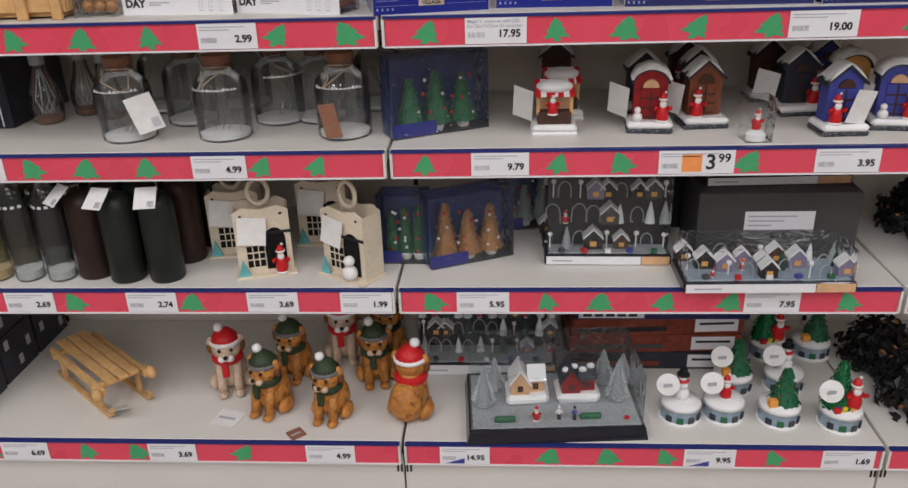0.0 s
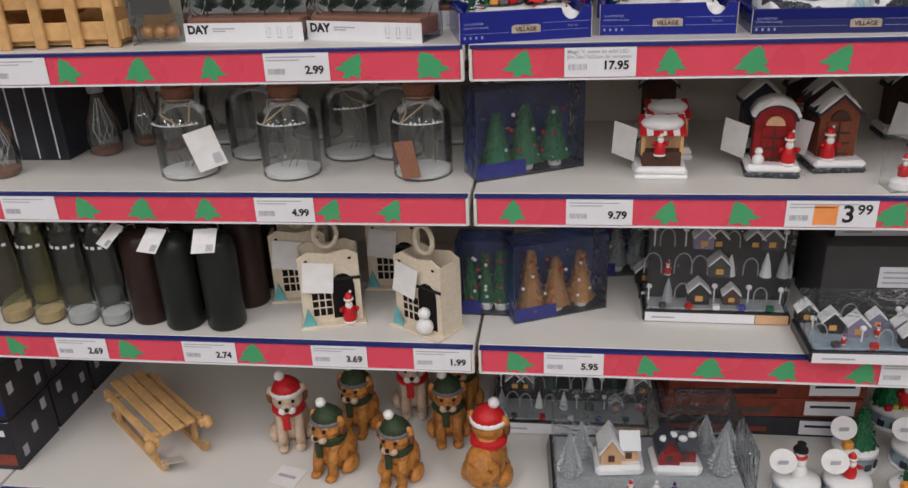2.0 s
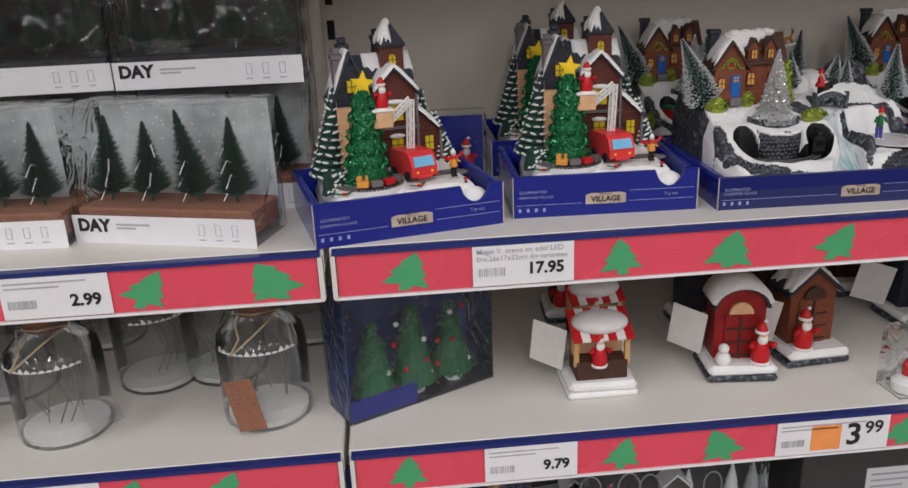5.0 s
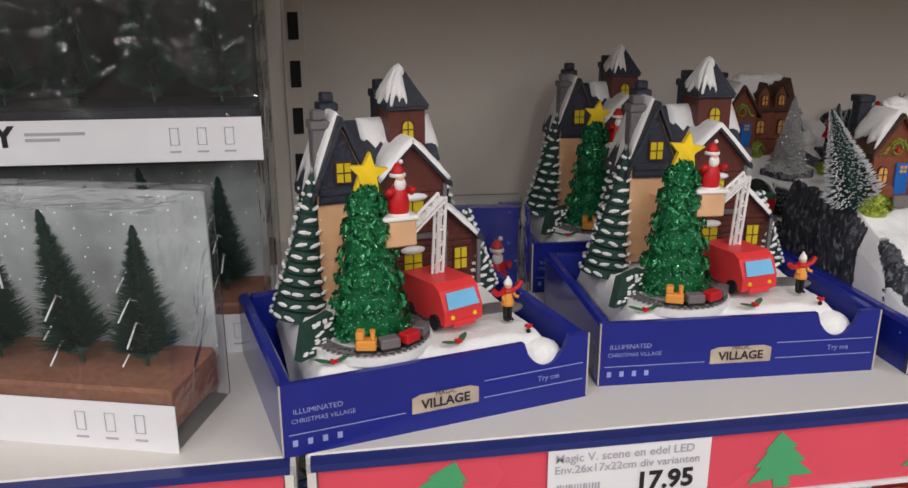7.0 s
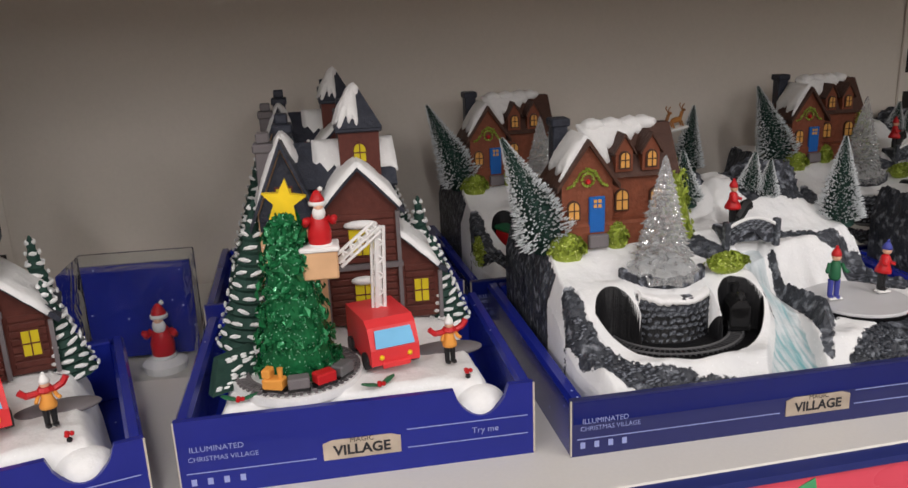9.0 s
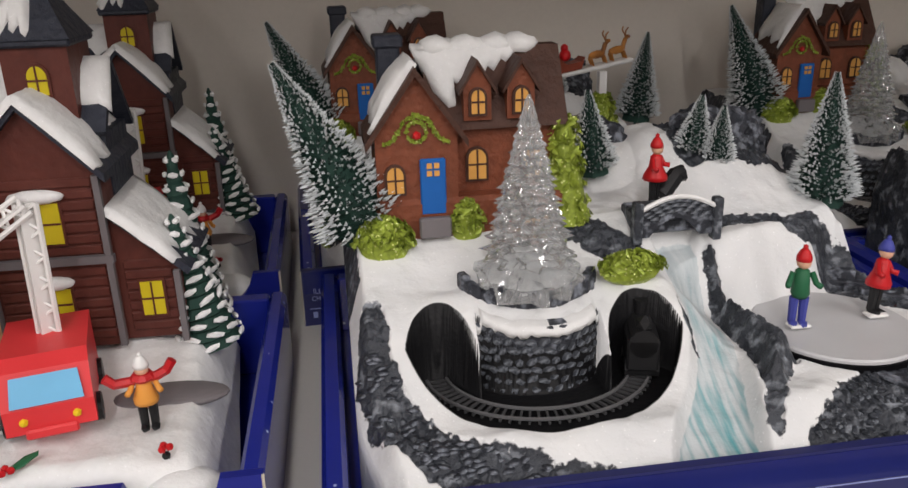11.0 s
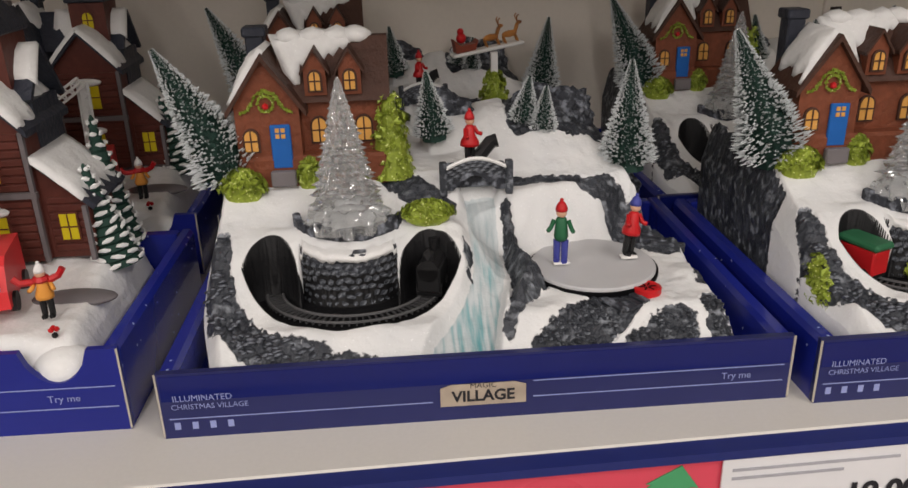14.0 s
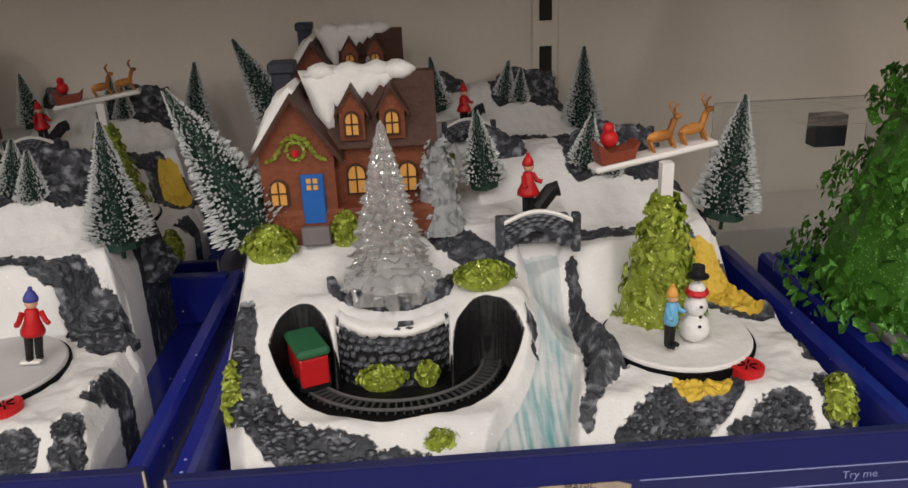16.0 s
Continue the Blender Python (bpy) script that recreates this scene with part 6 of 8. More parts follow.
def cork_jar(m, seed, tag, label="clear glass jar with cork, snow and jute loop"):
    root = thing("cork_jar", m, label, "jar", "cork jars")
    prof = [(0.044, 0.0), (0.0475, 0.004), (0.0478, 0.095), (0.045, 0.112), (0.033, 0.126), (0.024, 0.133), (0.0235, 0.144), (0.026, 0.147)]
    g = part("glass_body", lathe(G(), prof, 28), GLASS, root, smooth=True)
    g.visible_shadow = False
    part("cork", lathe(G(), [(0.021, 0.136), (0.0245, 0.150), (0.025, 0.164)], 18), CORK, root, "brown cork stopper")
    bm = G()
    rnd = random.Random(seed)
    lathe(bm, [(0.043, 0.004), (0.0435, 0.011), (0.028, 0.016), (0.004, 0.019)], 20)
    part("snow_filling", bm, SNOW, root, "white artificial snow")
    bm = G()
    for i in range(7):
        a = rnd.uniform(0, 6.28)
        tube(bm, [(0.02 * math.cos(a), 0.02 * math.sin(a), 0.02), (0.03 * math.cos(a + 0.6), 0.03 * math.sin(a + 0.6), 0.06), (0.024 * math.cos(a + 1.3), 0.024 * math.sin(a + 1.3), 0.10)], 0.0007, 4)
    part("light_string", bm, RAIL, root)
    bm = G()
    for i in range(13):
        a = math.pi * (1.22 + 0.56 * i / 12)
        roof = (0.0015, 0.004, 0.0022, 0.0055, 0.002)[(i * 3 + seed) % 5]
        prism(bm, [(-0.0030, 0), (0.0030, 0), (0.0030, 0.0012), (0.0, 0.0012 + roof), (-0.0030, 0.0012)], -0.0004, 0.0004, Matrix.Translation((0.0480 * math.cos(a), 0.0480 * math.sin(a), 0.102)) @ Matrix.Rotation(a + 1.57, 4, "Z"))
    part("rooftop_print", bm, FROST, root, "white printed row of rooftops")
    bm = G()
    side = 0.5 - seed % 2
    tube(bm, [(0.025, -0.010, 0.140), (0.022 + 0.02 * side, -0.036, 0.134), (0.010 + 0.05 * side, -0.050, 0.112), (-0.004 + 0.04 * side, -0.047, 0.104), (-0.014, -0.042, 0.122), (-0.024, -0.014, 0.140), (0.0, -0.026, 0.143)], 0.0011, 6, True)
    part("jute_loop", bm, ROPE, root, "natural jute rope loop")
    root.scale = (1.12, 1.12, 1.0)
    if tag:
        if tag == 1:
            hang_tag(root, pose(0.042, -0.044, 0.096, -6, -14, 28), 0.046, 0.072)
        elif tag > 0:
            hang_tag(root, pose(0.044, -0.040, 0.092, -4, -10, 36), 0.034, 0.070, "clear plastic tag", FILM_DULL, False)
        else:
            hang_tag(root, pose(-0.020, -0.052, 0.076, 0, -10, -8), 0.030, 0.066, "small reddish plastic tag", CORK, False)
    return root


for i, (x, y, tag) in enumerate(((-0.748, 1.540, 1), (-0.552, 1.540, 0.9), (-0.470, 1.655, 0), (-0.311, 1.542, -0.4), (-0.382, 1.664, 0), (-0.272, 1.765, 0), (-0.660, 1.66, 0), (-0.76, 1.77, 0), (-0.58, 1.80, 0))):
    cork_jar(pose(x, y, S2, 0, 0, 20 * i), i, 0) if not tag else None
    if tag:
        cork_jar(pose(x, y, S2, 0, 0, 0), i, tag)


def bulb_bottle(m, h=0.15):
    root = thing("bulb_bottle", m, "clear bulb-shaped bottle light with grey cap", "bottle light", "bulb bottles")
    k = h / 0.15
    prof = [(0.024, 0.0), (0.030, 0.006), (0.034, 0.035), (0.030, 0.065), (0.018, 0.095), (0.0135, 0.118), (0.0135, 0.126)]
    g = part("glass_body", lathe(G(), [(r * k, z * k) for r, z in prof], 24), GLASS, root, smooth=True)
    g.visible_shadow = False
    part("cap", lathe(G(), [(0.015 * k, 0.122 * k), (0.0155 * k, 0.148 * k), (0.012 * k, 0.152 * k)], 16), MIXED_GLASS, root, "grey plastic cap")
    part("pebble_filling", lathe(G(), [(0.026 * k, 0.003), (0.028 * k, 0.014), (0.004, 0.02)], 16), CORK, root)
    bm = G()
    for i in range(8):
        a = i * 0.8
        tube(bm, [(0.004 * math.cos(a), 0.004 * math.sin(a), 0.11 * k), (0.02 * k * math.cos(a), 0.02 * k * math.sin(a), 0.05 * k), (0.012 * math.cos(a + 1), 0.012 * math.sin(a + 1), 0.02)], 0.0006, 4)
    part("light_string", bm, FROST, root)
    return root


for x, y, h in ((-1.118, 1.525, 0.165), (-0.985, 1.668, 0.155), (-0.93, 1.74, 0.15), (-0.86, 1.70, 0.15)):
    bulb_bottle(pose(x, y, S2), h)
lamp_box = thing("lamp_carton", pose(-1.20, 1.62, S2), "black carton with thin white stripes", "carton")
part("carton", box(G(), 0, 0.16, 0, 0.24, 0, 0.19, bev=0.001), DARK_CARD, lamp_box)
for k in range(4):
    part("stripe", box(G(), 0.012 + k * 0.042, 0.015 + k * 0.042, -0.0012, -0.0004, 0.004, 0.186), PAPER, lamp_box)


def blue_tree_pack(m, w, d, h, paint, seed, label):
    """Film box with a blue starry card, small firs and baubles."""
    root = thing("fir_pack", m, label, "decoration pack", "blue fir packs")
    film_shell(root, w, d, h, material=FILM_CREASED)
    part("back_card", box(G(), 0.002, w - 0.002, d - 0.005, d - 0.002, 0.002, h - 0.002), NIGHT_CARD, root, "blue starry card")
    part("side_card", box(G(), 0.0015, 0.0035, 0.003, d - 0.006, 0.002, h - 0.002), NIGHT_CARD, root)
    part("card_floor", box(G(), 0.004, w - 0.002, 0.002, d - 0.006, 0.001, 0.004), DARK_CARD, root)
    part("front_card", box(G(), 0.003, w * 0.45, 0.0016, 0.0030, 0.004, 0.030), BLUE_PANEL, root)
    rnd = random.Random(seed)
    n = 3
    for k in range(n):
        x = w * (0.24 + 0.27 * k)
        hh = h * rnd.uniform(0.62, 0.86)
        tinsel_tree(root, x, d * 0.48, 0.018, hh, w * 0.14, paint, seed + k, 420, 0.0038)
        part("tree_pot", lathe(G(), [(0.011, 0.004), (0.014, 0.016), (0.012, 0.019)], 14, x=x, y=d * 0.42), WHITE, root)
    for k in range(16):
        x, z = rnd.uniform(0.02, w - 0.02), rnd.uniform(0.02, h * 0.75)
        part("bauble", ball(G(), (x, d * 0.22, z), 0.0038, 1), (SANTA_RED, WHITE, PAPER, SANTA_RED)[k % 4], root, smooth=True)
    return root


blue_tree_pack(pose(-0.209, 1.488, S2, 0, 0, 27), 0.205, 0.065, 0.156, DEEP_GREEN, 60, "clear pack with dark green firs on blue starry card")
blue_tree_pack(pose(-0.150, 1.512, S3, 0, 0, 24), 0.190, 0.065, 0.158, COPPER, 70, "clear pack with copper glitter firs on blue card")
blue_tree_pack(pose(-0.262, 1.548, S3, 0, 0, -2), 0.105, 0.065, 0.155, DEEP_GREEN, 80, "clear pack with green firs on blue starry card")
blue_tree_pack(pose(-0.02, 1.72, S3, 0, 0, 8), 0.150, 0.065, 0.155, MIXED_GLASS, 90, "clear pack with frosted firs on blue starry card")


def lit_hut(m, h, wall_paint, style, seed, label):
    """A small snow-covered hut on its own base, with a figure in front."""
    root = thing("mini_hut", m, label, "miniature house", "mini huts")
    w = 0.088
    part("base", box(G(), -w / 2, w / 2, -0.040, 0.034, 0, 0.009, bev=0.003), ROCK if style else SNOW, root)
    bm = box(G(), -w / 2 + 0.001, w / 2 - 0.001, -0.041, 0.033, 0.0085, 0.022, bev=0.005)
    for q in bm.verts:
        q.co += Vector((0.6, 0.6, 1)) * 0.0022 * noise.noise(q.co * 90 + Vector((seed, 0, 0)))
    part("snow", bm, SNOW, root, "white snow base")
    bw = w * 0.36
    if style == 0:
        part("counter", box(G(), -bw, bw, -0.030, 0.012, 0.021, 0.046, bev=0.001), ROOF_BROWN, root, "brown stall counter")
        for x in (-bw, bw):
            part("post", box(G(), x - 0.003, x + 0.003, -0.028, -0.022, 0.04, 0.078), PINE, root)
        part("back_wall", box(G(), -bw, bw, -0.004, 0.012, 0.04, 0.085), PEACH, root)
        n = 7
        for k in range(n):
            x0 = -bw - 0.006 + (2 * bw + 0.012) * k / n
            part("awning_stripe", slab(G(), [(x0, -0.036, 0.076), (x0 + (2 * bw + 0.012) / n, -0.036, 0.076), (x0 + (2 * bw + 0.012) / n, 0.012, 0.098), (x0, 0.012, 0.098)], 0.003), SANTA_RED if k % 2 == 0 else WHITE, root)
        bm = G()
        ball(bm, (0, -0.012, 0.092), 1.0, 3, (bw * 1.12, 0.026, 0.013))
        part("roof_snow", bm, SNOW, root, smooth=True)
        santa_figure(root, -0.004, -0.030, 0.040, 0.046)
    else:
        top = h - 0.034
        body = G()
        if style == 1:
            o = [(-bw, 0.012), (bw, 0.012), (bw, top - 0.012)] + [(bw * math.cos(a), top - 0.012 + bw * 0.8 * math.sin(a)) for a in [math.pi * i / 10 for i in range(1, 10)]] + [(-bw, top - 0.012)]
        else:
            o = [(-bw, 0.012), (bw, 0.012), (bw, top - 0.010), (0, top + 0.018), (-bw, top - 0.010)]
        prism(body, o, -0.012, 0.026)
        hut = part("hut_wall", body, wall_paint, root)
        s = 1.14
        roof = G()
        if style == 1:
            arc = [(bw * s * math.cos(a), top - 0.012 + bw * 0.9 * math.sin(a)) for a in [math.pi * i / 12 for i in range(13)]]
            prism(roof, arc + [(x * 0.86, (z - top + 0.012) * 0.86 + top - 0.012) for x, z in arc[::-1]], -0.018, 0.028)
        else:
            gable_roof(roof, -bw, bw, -0.012, 0.026, top - 0.010, top + 0.018, 0.007, 0.004)
        rf = part("roof", roof, SLATE, root)
        sn = G()
        if style == 1:
            arc = [math.pi * (0.08 + 0.84 * i / 28) for i in range(29)]
            lift = [0.004 + 0.004 * math.sin(math.pi * i / 28) + 0.0025 * noise.noise(Vector((i * 0.6, seed, 0))) for i in range(29)]
            crown = [((bw * 1.12 + q) * math.cos(a), top - 0.012 + (bw * 0.90 + q) * math.sin(a)) for a, q in zip(arc, lift)]
            under = [(bw * 1.08 * math.cos(a), top - 0.012 + bw * 0.86 * math.sin(a)) for a in arc[::-1]]
            prism(sn, crown + under, -0.021, 0.027)
        else:
            snow_cap(sn, [(0, -0.018, top + 0.024), (0, 0.032, top + 0.024), (-bw - 0.006, 0.032, top - 0.010), (-bw - 0.006, -0.018, top - 0.010)], seed, 0.005)
            snow_cap(sn, [(0, -0.018, top + 0.024), (0, 0.032, top + 0.024), (bw + 0.006, 0.032, top - 0.010), (bw + 0.006, -0.018, top - 0.010)], seed + 1, 0.005)
        part("roof_snow", sn, SNOW, rf, smooth=True)
        door = part("door", box(G(), -bw * 0.62, bw * 0.62, -0.0145, -0.012, 0.016, top - 0.022, bev=0.001), wall_paint, root)
        for k in range(3):
            part("door_bar", box(G(), -bw * 0.6, bw * 0.6, -0.0162, -0.0146, 0.026 + k * 0.018, 0.0285 + k * 0.018), ROOF_BROWN, door)
        part("door_post", box(G(), -0.0012, 0.0012, -0.0165, -0.0146, 0.018, top - 0.024), ROOF_BROWN, door)
        part("sign", prism(G(), [(bw * 0.48 * math.cos(math.pi * i / 8), top - 0.020 + bw * 0.5 * math.sin(math.pi * i / 8)) for i in range(9)], -0.0165, -0.0125), PEACH if style == 1 else ROOF_BROWN, root)
        santa_figure(root, w * 0.26 if seed % 2 else -w * 0.22, -0.028, 0.021, 0.056)
        if style == 1:
            part("snowman_figurine", ball(ball(G(), (-w * 0.27, -0.030, 0.030), 0.010, 2), (-w * 0.27, -0.030, 0.044), 0.0068, 2), WHITE, root, smooth=True)
    return root


HUTS = ((0.100, 1.545, 0, BRICK, 0.110, 0, "red and white striped market stall with snow"), (0.120, 1.655, 0, BRICK, 0.110, 4, "red and white striped market stall with snow"),
        (0.118, 1.765, 2, ROOF_BROWN, 0.150, -4, "dark brown snowy miniature hut"),
        (0.285, 1.555, 1, HUT_RED, 0.138, -6, "red arched miniature shop front with snow"), (0.392, 1.582, 2, BRICK, 0.140, 5, "brown miniature wooden hut with snow"),
        (0.405, 1.690, 2, ROOF_BROWN, 0.140, -3, "brown miniature wooden hut with snow"), (0.400, 1.795, 2, ROOF_BROWN, 0.140, 2, "brown miniature wooden hut with snow"),
        (0.295, 1.70, 2, SLATE, 0.135, 0, "dark miniature hut with snow"),
        (0.632, 1.520, 2, PURPLE, 0.140, 3, "blue miniature house front with snow"), (0.742, 1.552, 1, PURPLE, 0.140, -8, "blue arched miniature house with snow"),
        (0.700, 1.660, 1, LIT_WIN, 0.138, 0, "yellow arched miniature house with snow"), (0.600, 1.665, 2, SLATE, 0.140, 3, "dark miniature house front with snow"),
        (0.690, 1.775, 2, PURPLE, 0.140, 0, "blue miniature house front with snow"), (0.575, 1.785, 2, ROOF_BROWN, 0.140, 0, "brown miniature house with snow"))
for i, (x, y, st, paint, h, turn, label) in enumerate(HUTS):
    hut = lit_hut(pose(x, y, S2, 0, 0, turn), h, paint, st, i, label)
    if i in (0, 3, 4, 8, 9, 11):
        hang_tag(hut, pose(-0.058 if i != 8 else 0.03, 0.004 if i != 8 else -0.036, 0.085, 10, 10, -35 if i != 8 else 20), 0.046, 0.064, bars=False)
mini = thing("figure_pack", pose(0.443, 1.446, S2, 0, 0, 4), "small clear pack with a red figure on snow", "decoration pack")
film_shell(mini, 0.050, 0.045, 0.082)
part("snow_stand", lathe(G(), [(0.018, 0.001), (0.018, 0.012), (0.010, 0.018)], 16, x=0.025, y=0.022), SNOW, mini)
santa_figure(mini, 0.025, 0.022, 0.017, 0.040)


# ---- middle goods shelf: bottles, plywood lanterns, display packs ----
def slim_bottle(m, h, r, paint, clear, label, group):
    root = thing("bottle_light", m, label, "bottle", group)
    prof = [(r * 0.92, 0.0), (r, 0.004), (r, h * 0.72), (r * 0.88, h * 0.82), (r * 0.50, h * 0.90), (r * 0.40, h * 0.93), (r * 0.38, h)] if clear else [(r * 0.92, 0.0), (r, 0.005), (r, h * 0.80), (r * 0.93, h * 0.90), (r * 0.70, h * 0.97), (r * 0.30, h)]
    ob = part("bottle_body", lathe(G(), prof, 24), paint, root, smooth=True)
    if clear:
        ob.visible_shadow = False
        part("snow_filling", lathe(G(), [(r * 0.9, 0.004), (r * 0.9, 0.022), (0.004, 0.03)], 16), SNOW if clear == 1 else DOG_PALE, root)
        part("cork", lathe(G(), [(r * 0.34, h * 0.95), (r * 0.42, h * 1.03)], 12), PINE, root)
        bm = G()
        for i in range(5):
            a = math.pi * (1.2 + 0.6 * i / 4)
            box(bm, -0.0035, 0.0035, -0.0008, 0.0008, 0, 0.0055, Matrix.Translation((r * 0.97 * math.cos(a), r * 0.97 * math.sin(a), h * 0.70)) @ Matrix.Rotation(a + 1.57, 4, "Z"))
        part("paint_dab", bm, FROST, root)
    return root


for i in range(4):
    for row in range(3):
        slim_bottle(pose(-1.142 + i * 0.0705 + 0.012 * row, 1.490 + row * 0.085, S3), 0.235, 0.029, GLASS_OLIVE if i < 2 else GLASS_GREY, 2 if i < 2 else 1, "tall clear bottle light with snow inside", "clear bottle lights")
for i, (x, y, p) in enumerate(((-0.863, 1.507, BOTTLE_BROWN), (-0.786, 1.488, BOTTLE_BLACK), (-0.703, 1.490, BOTTLE_BLACK), (-0.688, 1.585, BOTTLE_BROWN), (-0.775, 1.580, BOTTLE_BLACK), (-0.855, 1.600, BOTTLE_BROWN), (-0.66, 1.675, BOTTLE_BLACK), (-0.74, 1.68, BOTTLE_BLACK))):
    b = slim_bottle(pose(x, y, S3), 0.192, 0.0365, p, 0, "matt dark decorative bottle with white paper tag", "matt bottles")
    if i < 3:
        hang_tag(b, pose(-0.012 + 0.008 * i, -0.034, 0.212, -52, 0, -35 + 22 * i), 0.042, 0.050)
        part("tag_string", tube(G(), [(0, 0, 0.185), (0.004, -0.012, 0.205), (-0.004, -0.022, 0.205)], 0.0008, 5), ROPE, b)


# Near-black for shade inside the lantern cut-outs.
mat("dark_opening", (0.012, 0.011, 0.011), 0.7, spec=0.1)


def plywood_lantern(m, seed, label):
    """Laser-cut wooden house lantern with a painted scene and a round hanger."""
    root = thing("plywood_lantern", m, label, "wooden lantern", "plywood lanterns")
    w, d, h = 0.112, 0.060, 0.152
    part("base_board", box(G(), -0.006, w + 0.006, -0.018, d, 0, 0.005, bev=0.001), PLY, root)
    front = [(0, 0.005), (w, 0.005), (w, h * 0.93), (w * 0.82, h), (w * 0.5, h * 0.955), (w * 0.18, h), (0, h * 0.93)]
    part("back_board", prism(G(), front, d - 0.006, d - 0.003), PLY, root)
    for x in (0, w - 0.004):
        part("side_board", box(G(), x, x + 0.004, 0.004, d - 0.006, 0.005, h * 0.92), PLY, root)
    part("front_board", prism(G(), front, 0, 0.004), PLY, root, "pale cut plywood front")
    arch = [(w * 0.52, 0.012), (w * 0.90, 0.012), (w * 0.90, h * 0.52)] + [(w * 0.71 + w * 0.19 * math.cos(math.pi * i / 8), h * 0.52 + w * 0.22 * math.sin(math.pi * i / 8)) for i in range(1, 8)] + [(w * 0.52, h * 0.52)]
    # Cut-outs are dark sheets on the solid board, their inner shade put in as colour.
    part("dark_opening", prism(G(), arch, -0.0012, -0.0004), MATS["dark_opening"], root, "dark arched sheet for shade in the opening")
    win = part("dark_window", box(G(), w * 0.18, w * 0.50, -0.0012, -0.0004, 0.020, h * 0.44), MATS["dark_opening"], root, "dark sheet for shade in the small-paned window")
    for k in range(1, 3):
        part("window_bar", box(G(), w * (0.18 + 0.107 * k) - 0.0012, w * (0.18 + 0.107 * k) + 0.0012, -0.0022, -0.0013, 0.020, h * 0.44), PLY, win)
        part("window_bar", box(G(), w * 0.18, w * 0.50, -0.0026, -0.0014, 0.020 + k * 0.0155, 0.0225 + k * 0.0155), PLY, win)
    part("sign_plank", box(G(), w * 0.42, w * 1.02, -0.0035, -0.0014, h * 0.60, h * 0.635), BLACK, root)
    for x in (0.14, 0.86):
        part("snow_dot", ball(G(), (w * x, -0.001, h * 0.88), 1.0, 1, (0.004, 0.0008, 0.003)), BLACK, root)
    santa_figure(root, w * 0.78, -0.010, 0.005, 0.062) if seed == 0 else part("snowman_figurine", ball(ball(G(), (w * 0.7, -0.010, 0.021), 0.017, 2), (w * 0.7, -0.010, 0.047), 0.012, 2), WHITE, root, smooth=True)
    part("fir_cutout", prism(G(), [(-0.002, 0.005), (0.024, 0.005), (0.010, 0.042)], -0.012, -0.008), MATS["teal_river_paint"], root, "teal wooden fir")
    bm = G()
    n = 26
    ring = [(w * 0.5 + 0.021 * math.cos(6.283 * i / n), d * 0.4, h + 0.024 + 0.027 * math.sin(6.283 * i / n)) for i in range(n)]
    tube(bm, ring, 0.0048, 7, True)
    part("hanger_ring", bm, PLY, root, "round wooden hanger")
    hang_tag(root, pose(w * 0.34, -0.005, h * 0.86, -8, 6, -4), 0.058, 0.058, bars=False)
    return root


plywood_lantern(pose(-0.548, 1.486, S3, 0, 0, 16), 0, "pale plywood house lantern with painted winter scene")
plywood_lantern(pose(-0.372, 1.512, S3, 0, 0, -32), 1, "pale plywood house lantern with snowman and paper tag")
plywood_lantern(pose(-0.640, 1.590, S3, 0, 0, 10), 0, "pale plywood house lantern with painted winter scene")
plywood_lantern(pose(-0.46, 1.66, S3, 0, 0, 0), 1, "pale plywood house lantern with snowman and paper tag")
car = thing("lilac_carton", pose(-1.355, 1.475, S3), "lilac grey printed carton", "carton")
part("carton", box(G(), 0, 0.13, 0, 0.16, 0, 0.155, bev=0.001), PURPLE_CARD, car)
part("printed_patch", box(G(), 0.02, 0.11, -0.0012, -0.0003, 0.02, 0.12), PAPER, car)


